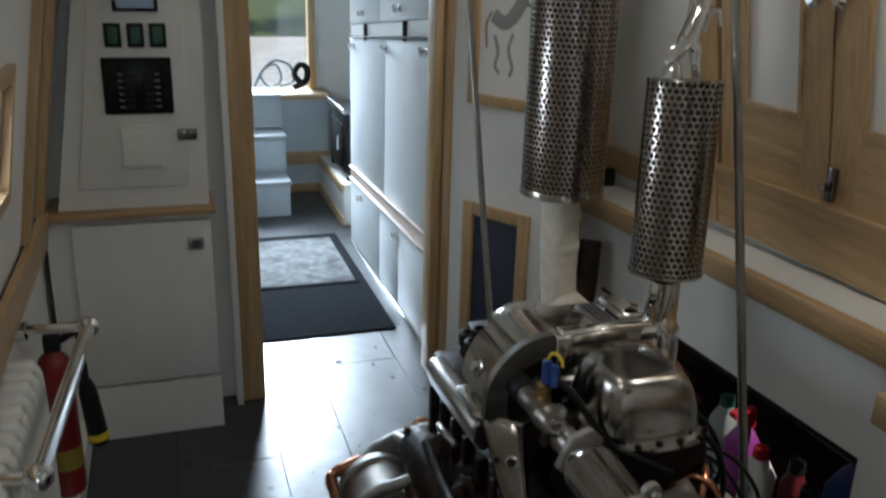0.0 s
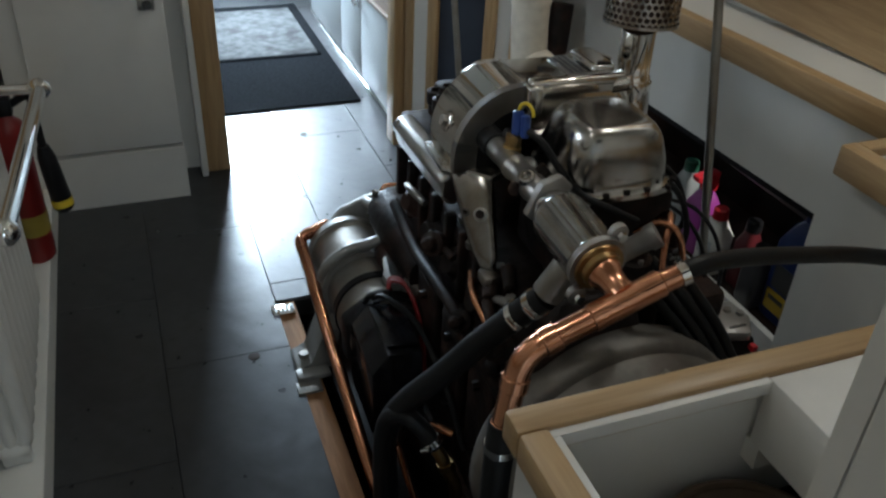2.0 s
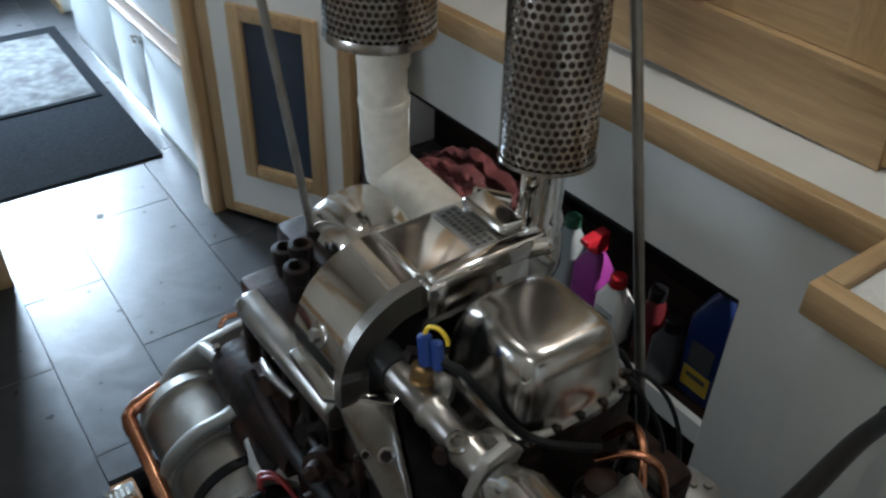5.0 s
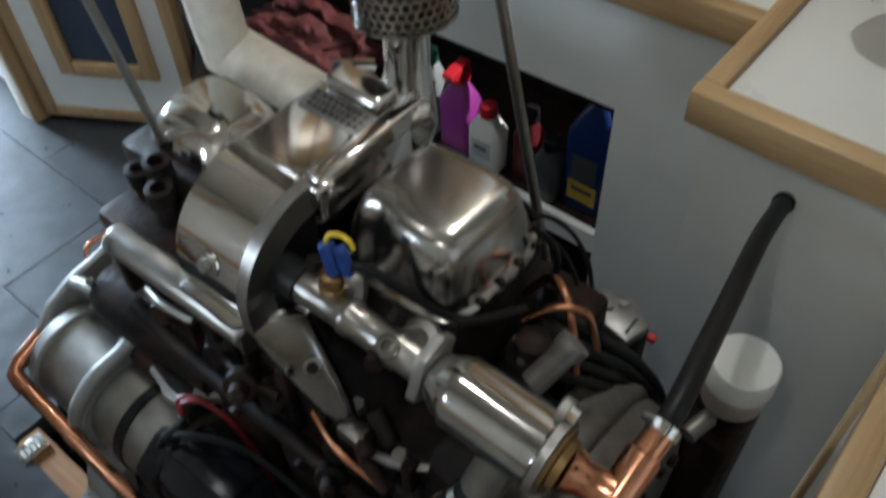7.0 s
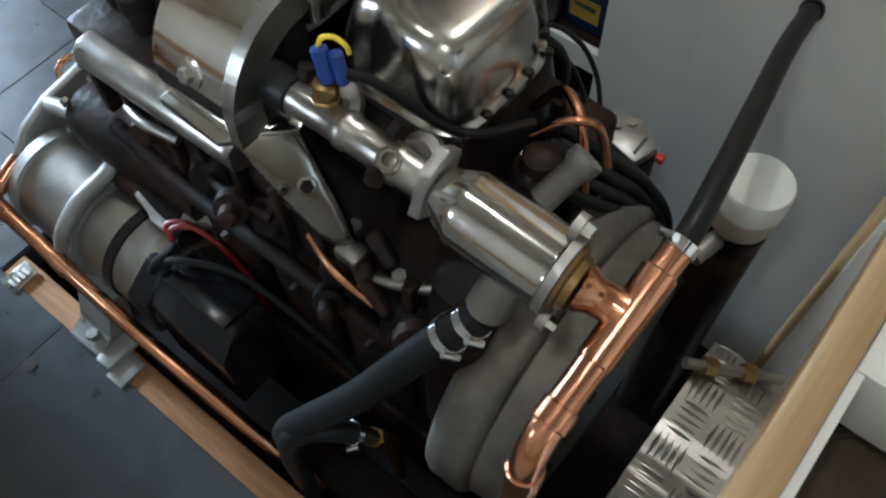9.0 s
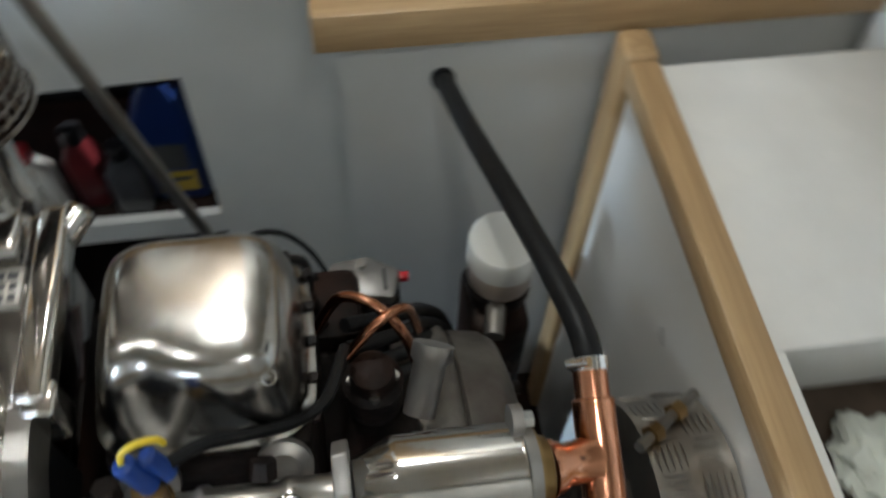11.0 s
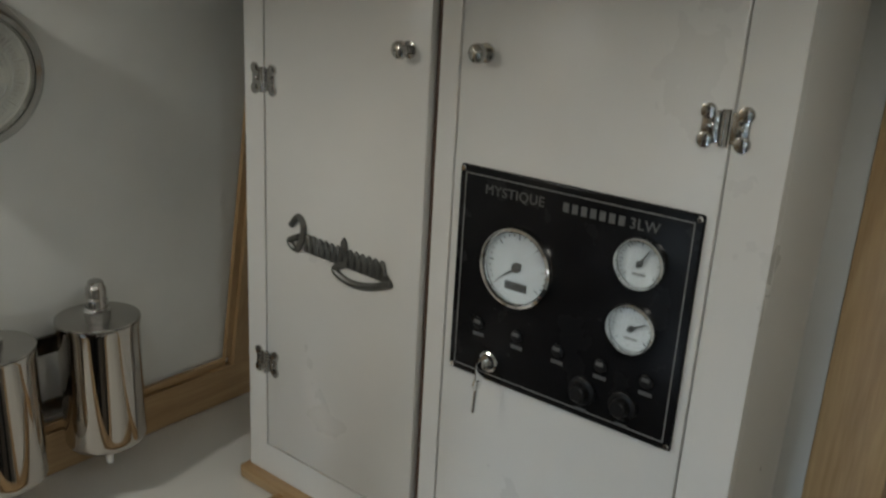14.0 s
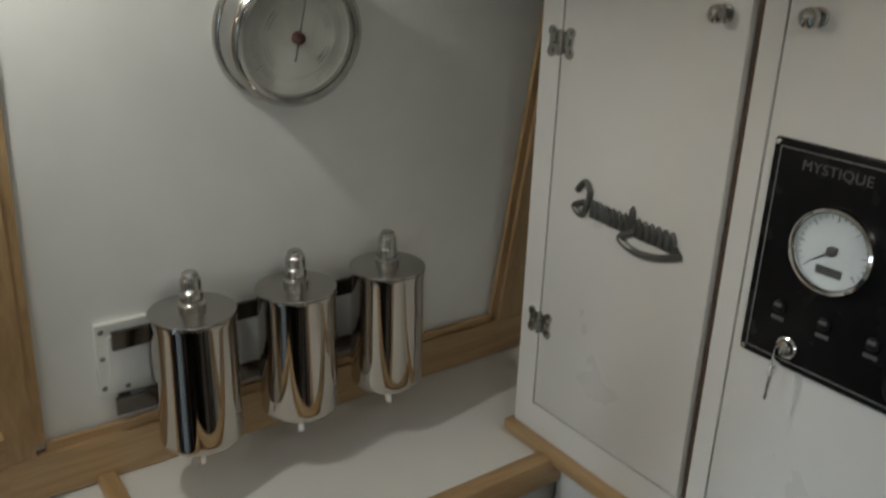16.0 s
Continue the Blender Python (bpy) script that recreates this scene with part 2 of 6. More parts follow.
def lathe(a, d, prof, n=28, bm=None, caps=True):
    """Turns a profile of (along, radius) round the axis from a along d."""
    bm = bm or bmesh.new()
    a = Vector(a)
    u, v, d = frame_of(d)
    rings = []
    for h, r in prof:
        rings.append([bm.verts.new(a + d * h + (u * math.cos(t) + v * math.sin(t)) * max(r, 1e-4)) for t in (2 * math.pi * k / n for k in range(n))])
    for p, q in zip(rings, rings[1:]):
        for k in range(n):
            bm.faces.new((p[k], p[(k + 1) % n], q[(k + 1) % n], q[k]))
    if caps:
        bm.faces.new(rings[0])
        bm.faces.new(rings[-1])
    return bm


def curve_points(pts, per=8):
    """Catmull-Rom through the points."""
    P = [Vector(p) for p in pts]
    P = [P[0] * 2 - P[1]] + P + [P[-1] * 2 - P[-2]]
    out = []
    for i in range(1, len(P) - 2):
        for k in range(per):
            t = k / per
            a, b, c, e = P[i - 1], P[i], P[i + 1], P[i + 2]
            out.append(0.5 * (2 * b + (c - a) * t + (2 * a - 5 * b + 4 * c - e) * t * t + (3 * b - a - 3 * c + e) * t ** 3))
    return out + [P[-2]]


def hose(pts, r, n=14, per=8, bm=None, smooth_path=True):
    """A round tube along a path."""
    bm = bm or bmesh.new()
    C = curve_points(pts, per) if smooth_path else [Vector(p) for p in pts]
    u = None
    rings = []
    for i, c in enumerate(C):
        d = (C[min(i + 1, len(C) - 1)] - C[max(i - 1, 0)]).normalized()
        u = d.orthogonal().normalized() if u is None else (u - d * u.dot(d)).normalized()
        v = d.cross(u)
        rings.append([bm.verts.new(c + (u * math.cos(t) + v * math.sin(t)) * r) for t in (2 * math.pi * k / n for k in range(n))])
    for p, q in zip(rings, rings[1:]):
        for k in range(n):
            bm.faces.new((p[k], p[(k + 1) % n], q[(k + 1) % n], q[k]))
    bm.faces.new(rings[0])
    bm.faces.new(rings[-1])
    return bm


def prism(pts, vec, bm=None, bevel=0.0, seg=2):
    """A flat outline pushed along vec."""
    bm = bm or bmesh.new()
    a = [bm.verts.new(p) for p in pts]
    b = [bm.verts.new(Vector(p) + Vector(vec)) for p in pts]
    fs = [bm.faces.new(a), bm.faces.new(b[::-1])]
    for k in range(len(a)):
        fs.append(bm.faces.new((a[k], a[(k + 1) % len(a)], b[(k + 1) % len(a)], b[k])))
    if bevel:
        es = list({e for f in fs for e in f.edges})
        bmesh.ops.bevel(bm, geom=es, offset=bevel, segments=seg, profile=0.5, affect="EDGES", clamp_overlap=True)
    return bm


def hexbolt(at, d, r=0.009, h=0.008, bm=None):
    return rod(at, Vector(at) + Vector(d).normalized() * h, r, r * 0.92, 6, bm)


def piece(name, mesh, loc, parent, rot=(0, 0, 0)):
    ob = new(name, mesh)
    ob.parent = parent
    ob.location = Vector(loc) - root_of(parent).location
    ob.rotation_euler = rot
    return ob


def text_part(name, body, size, m, mat, parent, label="", depth=0.0006, spacing=1.0):
    c = bpy.data.curves.new(name, "FONT")
    c.body, c.size, c.extrude, c.align_x, c.align_y, c.space_character = body, size, depth, "CENTER", "CENTER", spacing
    tmp = bpy.data.objects.new("tmp", c)
    me = bpy.data.meshes.new_from_object(tmp)
    bpy.data.objects.remove(tmp)
    me.name = name
    me.materials.clear()
    me.materials.append(mat)
    me.transform(m)
    if parent:
        me.transform(Matrix.Translation(-root_of(parent).location))
    ob = new(name, me)
    if parent:
        ob.parent = parent
    if label:
        ob["label"] = label
    return ob


# ---------- setting ----------
LEAN = 0.16            # cabin sides lean in by this much per metre of height
CEIL = 1.93
X_R, X_L = 1.275, -0.62


def side_x(z, side=1):
    return X_R - LEAN * (z - 0.775) if side > 0 else X_L + LEAN * max(0.0, z - 0.70)


floor = thing("floor", (0, 0, 0), "dark slate tiled floor with a well for the engine", "floor", kind="structure")
bm = bx(-0.75, -1.6, -0.06, 0.0, 2.3, -0.006)
bx(0.0, 1.692, -0.06, 1.45, 6.2, -0.006, bm=bm)
bx(-0.75, 2.3, -0.06, 0.0, 6.2, -0.006, bm=bm)
bx(0.0, -1.6, -0.06, 1.45, -0.20, -0.006, bm=bm)
bx(0.0, -0.20, -0.06, 0.076, 0.44, -0.006, bm=bm)
part("subfloor", bm, grout, floor)

# engine well
well = thing("engine_well", (0.5, 1.2, -0.3), "dark oily engine well below the floor", "well", kind="structure")
part("well_floor", bx(0.0, -0.1, -0.36, 1.45, 2.3, -0.30), bilge_and_shade, well)
bm = bx(-0.03, -0.1, -0.36, 0.0, 2.3, -0.07)
bx(0.0, 1.80, -0.36, 1.10, 1.83, -0.07, bm=bm)
bx(0.0, -0.13, -0.36, 1.45, -0.1, -0.07, bm=bm)
part("well_side", bm, bilge_and_shade, well)
joist = thing("well_edge_board", (0.035, 1.0, -0.03), "bare brown timber edging board along the engine well", "board", kind="structure")
part("board", bx(0.002, 0.35, -0.045, 0.062, 1.690, -0.004, 0.003), pine, joist)

# ceiling
ceiling = part("ceiling", bx(-0.8, -1.6, CEIL, 1.5, 6.2, CEIL + 0.04), cream_ceiling)
tagged(ceiling, "cream lined cabin ceiling", "ceiling", kind="structure")


def slope_wall(name, side, y0, y1, z0, z1, mat, thick=0.03, out=0.0, bm=None):
    """A leaning strip of the cabin side between two heights."""
    s = side
    xa, xb = side_x(z0, s) - s * out, side_x(z1, s) - s * out
    return prism([(xa, y0, z0), (xb, y0, z1), (xb + s * thick, y0, z1), (xa + s * thick, y0, z0)], (0, y1 - y0, 0), bm)


w = part("wall_starboard", slope_wall("w", 1, -1.6, 6.2, 0.70, CEIL + 0.04, cream_wall), white_paint, smooth=False)
tagged(w, "off-white lined cabin side wall leaning inwards", "wall", kind="structure")
w = part("wall_starboard_low", bx(1.45, -1.6, -0.36, 1.48, 6.2, 0.70), bilge_and_shade, smooth=False)
tagged(w, "dark lower hull side behind the lockers", "wall", kind="structure")
WY0, WY1, WZ0, WZ1 = 1.38, 1.66, 0.99, 1.21
bm = slope_wall("w", -1, -1.6, WY0, 0.70, CEIL + 0.04, white_paint)
slope_wall("w", -1, WY1, 6.2, 0.70, CEIL + 0.04, white_paint, bm=bm)
slope_wall("w", -1, WY0, WY1, 0.70, WZ0, white_paint, bm=bm)
slope_wall("w", -1, WY0, WY1, WZ1, CEIL + 0.04, white_paint, bm=bm)
bx(X_L - 0.03, -1.6, -0.06, X_L, 6.2, 0.70, bm=bm)
w = part("wall_port", bm, white_paint, smooth=False)
tagged(w, "white painted cabin side wall leaning inwards with a small window", "wall", kind="structure")
win = thing("window_port", (side_x(1.10, -1), 1.52, 1.10), "small two-pane oak-framed side window", "window", kind="structure")
for ya, yb, za, zb in ((WY0 - 0.03, WY0, WZ0 - 0.03, WZ1 + 0.03), (WY1, WY1 + 0.03, WZ0 - 0.03, WZ1 + 0.03), (WY0, WY1, WZ0 - 0.03, WZ0), (WY0, WY1, WZ1, WZ1 + 0.03), (1.51, 1.53, WZ0, WZ1)):
    part("window_frame", slope_wall("f", -1, ya, yb, za, zb, oak_z, 0.018, 0.016), oak_z if zb - za > 0.1 else oak_y, win)
for ya, yb in ((WY0, 1.51), (1.53, WY1)):
    g_ = part("pane", slope_wall("f", -1, ya, yb, WZ0, WZ1, clear_glass, 0.004, -0.010), clear_glass, win)
    g_.visible_shadow = False
w = part("wall_aft", bx(-0.8, -1.63, -0.06, 1.5, -1.6, CEIL + 0.04), cream_wall)
tagged(w, "plain cream end wall", "wall", kind="structure")

# port side trim
tr = thing("trim_port", (X_L, 1.5, 0.72), "pale oak rail and posts on the cabin side", "trim", kind="structure")
part("rail", slope_wall("r", -1, -0.2, 2.32, 0.66, 0.76, oak_y, 0.02, 0.030), oak_y, tr)
for yy in (0.60, 2.02):
    part("post", slope_wall("r", -1, yy, yy + 0.05, 0.76, CEIL, oak_z, 0.02, 0.020), oak_z, tr)
part("post", slope_wall("r", -1, 2.27, 2.33, 0.76, CEIL, oak_z, 0.02, 0.022), oak_z, tr)

# bulkhead with doorway
bulk = thing("wall_bulkhead", (0.3, 2.56, 0), "white painted cross wall with an oak-lined doorway", "wall", kind="structure")
bm = bx(-0.75, 2.54, 0, -0.005, 2.58, CEIL)
bx(0.625, 2.54, 0, 1.45, 2.58, CEIL, bm=bm)
bx(-0.005, 2.54, 1.88, 0.625, 2.58, CEIL, bm=bm)
part("panel", bm, white_paint, bulk, smooth=False)
fr = thing("door_frame", (0.3, 2.54, 0), "varnished oak door frame", "door frame", kind="structure")
part("jamb", bx(-0.062, 2.49, 0, 0.012, 2.60, 1.90, 0.003), oak_z, fr)
part("jamb", bx(0.605, 2.52, 0, 0.650, 2.60, 1.90, 0.003), oak_z, fr)
part("head", bx(-0.062, 2.49, 1.86, 0.650, 2.595, 1.90, 0.003), oak_x, fr)
part("stop", bx(-0.085, 2.46, 0, -0.064, 2.52, 1.90, 0.003), white_paint, fr)

# rear bulkhead
rear = thing("wall_rear_bulkhead", (0.3, -0.22, 0), "white painted rear cross wall", "wall", kind="structure")
bm = bx(0.078, -0.24, 0, 1.45, -0.205, CEIL)
bx(-0.75, -0.24, 0, -0.62, -0.205, CEIL, bm=bm)
bx(-0.62, -0.24, 1.88, 0.078, -0.205, CEIL, bm=bm)
part("panel", bm, white_paint, rear, smooth=False)
fr = thing("door_frame", (0.0, -0.22, 0), "varnished oak frame of the rear doorway", "door frame", kind="structure")
part("jamb", bx(-0.022, -0.262, 0, 0.078, -0.185, 1.90, 0.003), oak_z, fr)
part("stop", bx(-0.042, -0.262, 0, -0.024, -0.225, 1.90, 0.002), oak_z, fr)
part("jamb", bx(-0.62, -0.262, 0, -0.56, -0.185, 1.90, 0.003), oak_z, fr)
part("head", bx(-0.5595, -0.262, 1.86, -0.0225, -0.187, 1.90, 0.003), oak_x, fr)
sk = thing("skirting", (0.11, -0.2, 0.74), "oak moulding on the rear wall", "trim", kind="structure")
part("moulding", bx(0.079, -0.204, 0.720, 0.140, -0.165, 0.835, 0.006), oak_x, sk)
sill = tagged(part("door_sill", bx(-0.56, -0.25, 0.0, 0.0, -0.21, 0.008, 0.002), chrome), "bright metal strip across the doorway floor", "sill", kind="structure")
tagged(part("passage_carpet", bx(-0.6, -1.5, 0.0, 0.4, -0.26, 0.010), rug_pat), "pale blue-grey carpet beyond the rear doorway", "carpet", kind="structure")

# floor tiles, each one its own piece
COLS = (-0.90, -0.595, -0.29, 0.013, 0.222, 0.527, 0.832, 1.137, 1.442)
SHIFT = (0.0, 0.305, 0.08, 0.28, -0.04, 0.265, 0.0, 0.305)
for c, (xa, xb) in enumerate(zip(COLS, COLS[1:])):
    sizes = {}
    for row in range(-7, 8):
        ya = 2.11 + 0.61 * row + (0.0 if c == 2 else SHIFT[c])
        yb = ya + 0.61
        ya, yb = max(ya, -1.58), min(yb, 6.15)
        if xa > 0 and yb > -0.2:
            ya = max(ya, 1.697)
        if yb - ya < 0.03:
            continue
        key = round(yb - ya, 3)
        if key not in sizes:
            hw, hl = (xb - xa) / 2 - 0.0007, (yb - ya) / 2 - 0.0007
            tm = bpy.data.meshes.new("tile")
            bm = bx(-hw, -hl, -0.0055, hw, hl, 0.0, 0.0008, 1)
            bm.to_mesh(tm)
            bm.free()
            tm.materials.append(slate)
            sizes[key] = tm
        piece("tile", sizes[key], ((xa + xb) / 2, (ya + yb) / 2, 0), floor)
tm = bpy.data.meshes.new("tile")
bm = bx(-0.031, -0.31, -0.0055, 0.031, 0.31, 0.0, 0.0008, 1)
bm.to_mesh(tm)
bm.free()
tm.materials.append(slate)
piece("tile", tm, (0.0445, 0.115, 0), floor)
plug_brown = material("dull_brown_plug", (0.030, 0.020, 0.014), 0.8)
for px, py in ((0.31, 2.70), (-0.08, 1.485)):
    tagged(part("floor_plug", lathe((px, py, 0.0), (0, 0, 1), [(0, 0.014), (0.0010, 0.014), (0.0014, 0.012)], 18), plug_brown), "small round dark plug in the tiled floor", "plug", "floor plugs")

# ---- starboard locker and shelves ----
lock = thing("side_locker", (1.1, 1.6, 0.0), "white painted side locker panel with an opening, behind the engine", "locker")
XB = 1.10


def fall(y, z):
    return z - 0.035 * (y - 1.0)


bm = prism([(XB, 0.70, fall(0.70, 0.478)), (XB, 2.535, fall(2.535, 0.478)), (XB, 2.535, fall(2.535, 0.712)), (XB, 0.70, fall(0.70, 0.712))], (0.018, 0, 0))
prism([(XB, 0.70, -0.3), (XB, 1.030, -0.3), (XB, 1.030, fall(1.030, 0.478)), (XB, 0.70, fall(0.70, 0.478))], (0.018, 0, 0), bm)
prism([(XB, 2.20, -0.3), (XB, 2.535, -0.3), (XB, 2.535, fall(2.535, 0.478)), (XB, 2.20, fall(2.20, 0.478))], (0.018, 0, 0), bm)
part("front_panel", bm, white_paint, lock, smooth=False)
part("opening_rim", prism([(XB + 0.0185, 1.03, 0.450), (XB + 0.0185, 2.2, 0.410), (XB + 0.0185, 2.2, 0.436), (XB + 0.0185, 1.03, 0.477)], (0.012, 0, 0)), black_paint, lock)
# shelf floor coloured near black for the shade within the locker
part("inner_shelf", bx(XB + 0.019, 1.03, 0.090, 1.44, 2.2, 0.115), bilge_and_shade, lock)
part("opening_sill", bx(XB, 1.031, 0.060, XB + 0.018, 2.199, 0.118), white_paint, lock, smooth=False)
part("inner_rail", bx(XB + 0.10, 1.03, 0.38, XB + 0.12, 2.2, 0.43, 0.004), cast_alu, lock)
part("shelf_top", prism([(XB + 0.012, 0.80, fall(0.80, 0.735)), (XB + 0.012, 2.535, fall(2.535, 0.735)), (XB + 0.012, 2.535, fall(2.535, 0.760)), (XB + 0.012, 0.80, fall(0.80, 0.760))], (0.20, 0, 0)), white_paint, lock)
part("edge_trim", prism([(XB - 0.022, 0.808, fall(0.808, 0.708)), (XB - 0.022, 2.535, fall(2.535, 0.708)), (XB - 0.022, 2.535, fall(2.535, 0.768)), (XB - 0.022, 0.808, fall(0.808, 0.768))], (0.034, 0, 0), bevel=0.004), oak_y, lock, "pale oak edging")

unit = thing("side_cupboard", (0.95, 0.3, 0.0), "white side cupboard with an oak-edged white top", "cupboard")
part("side_panel", bx(0.885, -0.20, -0.3, 0.905, 0.775, 0.735), white_paint, unit, smooth=False)
part("end_panel", bx(0.906, 0.755, -0.3, 1.44, 0.774, 0.735), white_paint, unit, smooth=False)
part("top", bx(0.892, -0.20, 0.742, 1.30, 0.772, 0.770), panel_white, unit)
part("front_trim", bx(0.856, -0.02, 0.728, 0.891, 0.806, 0.785, 0.004), oak_y, unit, "pale oak edging")
part("end_trim", bx(0.8915, 0.773, 0.728, 1.29, 0.806, 0.785, 0.004), oak_x, unit, "pale oak edging")

# starboard wall joinery above the near shelf
jo = thing("wall_panelling", (1.25, 0.3, 0.8), "oak frame round the white wall panel above the shelf", "trim", kind="structure")
part("base_rail", slope_wall("a", 1, -0.204, 0.955, 0.772, 0.865, oak_y, 0.02, 0.022), oak_y, jo)
part("bead", slope_wall("a", 1, -0.06, 0.877, 0.866, 0.882, oak_y, 0.01, 0.014), oak_y, jo)
part("stile", slope_wall("a", 1, -0.204, -0.075, 0.866, CEIL, oak_z, 0.02, 0.022), oak_z, jo)
part("bead", slope_wall("a", 1, -0.074, -0.058, 0.883, CEIL, oak_z, 0.01, 0.014), oak_z, jo)
part("stile", slope_wall("a", 1, 0.895, 0.955, 0.866, CEIL, oak_z, 0.02, 0.022), oak_z, jo)
part("bead", slope_wall("a", 1, 0.878, 0.894, 0.883, CEIL, oak_z, 0.01, 0.014), oak_z, jo)

# side hatch doors beyond
hatch = thing("side_hatch_doors", (1.24, 1.4, 0.8), "pair of varnished oak side doors with white panels", "side doors")
part("apron", slope_wall("a", 1, 0.94, 1.95, 0.762, 0.92, oak_y, 0.02, 0.030), oak_y, hatch)
part("ledge", slope_wall("a", 1, 0.94, 1.80, 0.921, 0.938, oak_y, 0.03, 0.050), oak_y, hatch)
for y0, y1 in ((0.96, 1.365), (1.375, 1.78)):
    d = part("door", slope_wall("a", 1, y0, y0 + 0.09, 0.94, 1.85, oak_z, 0.02, 0.030), oak_z, hatch)
    part("stile", slope_wall("a", 1, y1 - 0.09, y1, 0.94, 1.85, oak_z, 0.02, 0.030), oak_z, d)
    part("bottom_rail", slope_wall("a", 1, y0 + 0.09, y1 - 0.09, 0.94, 1.12, oak_y, 0.02, 0.029), oak_y, d)
    part("top_rail", slope_wall("a", 1, y0 + 0.09, y1 - 0.09, 1.74, 1.85, oak_y, 0.02, 0.029), oak_y, d)
    part("panel", slope_wall("a", 1, y0 + 0.09, y1 - 0.09, 1.12, 1.74, white_paint, 0.01, 0.014), panel_white, d)
    bm = slope_wall("a", 1, y0 + 0.091, y1 - 0.091, 1.121, 1.134, oak_y, 0.01, 0.034)
    slope_wall("a", 1, y0 + 0.091, y0 + 0.103, 1.134, 1.73, oak_z, 0.01, 0.034, bm)
    slope_wall("a", 1, y1 - 0.103, y1 - 0.091, 1.134, 1.73, oak_z, 0.01, 0.034, bm)
    part("bead", bm, oak_z, d)
    ky = 1.33 if y0 < 1 else 1.41
    kx = side_x(1.40) - 0.03
    part("knob", lathe((kx, ky, 1.40), (-1, 0, 0), [(0, 0.008), (0.012, 0.008), (0.016, 0.020), (0.03, 0.022), (0.038, 0.012)], 18), chrome, d, "chrome knob")
lx = side_x(1.02) - 0.03
la = part("latch", bx(lx - 0.012, 1.335, 0.95, lx + 0.002, 1.360, 1.03, 0.003), dark_steel, hatch)
part("catch", rod((lx - 0.012, 1.35, 0.985), (lx - 0.03, 1.35, 0.985), 0.009), dark_steel, la)
part("frame_post", slope_wall("a", 1, 1.80, 1.92, 0.762, CEIL, oak_z, 0.02, 0.034), oak_z, hatch)
fp = thing("corner_panelling", (1.24, 2.2, 0.8), "oak framing round the cream wall panel by the doorway", "trim", kind="structure")
part("base_rail", slope_wall("a", 1, 1.955, 2.53, 0.762, 0.85, oak_y, 0.02, 0.022), oak_y, fp)
part("stile", slope_wall("a", 1, 2.47, 2.535, 0.851, CEIL, oak_z, 0.02, 0.022), oak_z, fp)

# ---- left panel cupboard with the switch panel ----
cab = thing("switch_cupboard", (-0.35, 2.35, 0), "white cupboard with electrical switch panel and oak-edged ledge", "cupboard")
YF = 2.35


def cab_l(z):
    return -0.56 + 0.16 * max(0.0, z - 0.73)


part("base", bx(-0.60, YF - 0.005, 0.0, -0.138, 2.535, 0.176), white_paint, cab, smooth=False)
part("body", bx(-0.60, YF + 0.02, 0.178, -0.140, 2.535, 0.72), white_paint, cab, smooth=False)
part("lower_door", bx(-0.53, YF, 0.186, -0.142, YF + 0.018, 0.70, 0.003), white_paint, cab)
part("ledge", bx(-0.60, YF - 0.022, 0.722, -0.125, 2.535, 0.742, 0.006), oak_x, cab, "thin oak ledge")
part("upper_body", prism([(cab_l(0.745), YF + 0.012, 0.745), (cab_l(1.90), YF + 0.012, 1.90), (-0.128, YF + 0.012, 1.90), (-0.140, YF + 0.012, 0.745)], (0, 0.17, 0)), white_paint, cab, smooth=False)
part("upper_door", prism([(-0.495, YF, 0.81), (-0.40, YF, 1.50), (-0.175, YF, 1.50), (-0.195, YF, 0.81)], (0, 0.011, 0), bevel=0.002), white_paint, cab)
h = part("latch", bx(-0.212, YF - 0.012, 0.612, -0.166, YF, 0.650, 0.003), satin_alloy, cab, "small chrome latch")
part("catch", rod((-0.188, YF - 0.02, 0.63), (-0.188, YF - 0.012, 0.63), 0.013), dark_steel, h)
bm = bx(-0.218, YF - 0.006, 0.943, -0.164, YF, 0.976, 0.003)
rod((-0.192, YF - 0.009, 0.944), (-0.192, YF - 0.009, 0.977), 0.004, bm=bm)
part("hinge", bm, dark_steel, cab, "chrome butterfly hinge")
pn = part("switch_panel", bx(-0.405, YF - 0.010, 1.022, -0.222, YF, 1.178, 0.003), gauge_black, cab, "black circuit breaker panel")
for c in (-0.335, -0.285):
    for r in range(6):
        part("switch", bx(c - 0.012, YF - 0.017, 1.038 + r * 0.018, c + 0.012, YF - 0.009, 1.049 + r * 0.018, 0.002), black_paint, pn)
        part("label_bar", bx(c + (0.016 if c > -0.31 else -0.030), YF - 0.0112, 1.041 + r * 0.018, c + (0.030 if c > -0.31 else -0.016), YF - 0.0098, 1.045 + r * 0.018), print_grey, pn)
for c in (-0.368, -0.309, -0.251):
    g = part("rocker_switch", bx(c - 0.022, YF - 0.010, 1.205, c + 0.022, YF, 1.270, 0.003), black_paint, cab, "dark green rocker switch")
    part("lens", bx(c - 0.013, YF - 0.013, 1.215, c + 0.013, YF - 0.009, 1.260, 0.003), green_plastic, g)
ds = part("display", bx(-0.362, YF - 0.010, 1.300, -0.245, YF, 1.380, 0.003), black_paint, cab, "dark instrument display")
part("screen", bx(-0.352, YF - 0.0115, 1.310, -0.255, YF - 0.0095, 1.370), material("lcd_dark", (0.03, 0.04, 0.09), 0.15), ds)
part("light_switch_box", bx(-0.372, YF - 0.026, 0.874, -0.262, YF, 0.985, 0.005), plastic_white, cab, "white plastic cover box")

# ---- open door with flap ----
HX, HY = 0.655, 2.515
DD = Vector((0.50, -0.86, 0)).normalized()
DN = Vector((DD.y, -DD.x, 0))
if DN.y > 0:
    DN = -DN
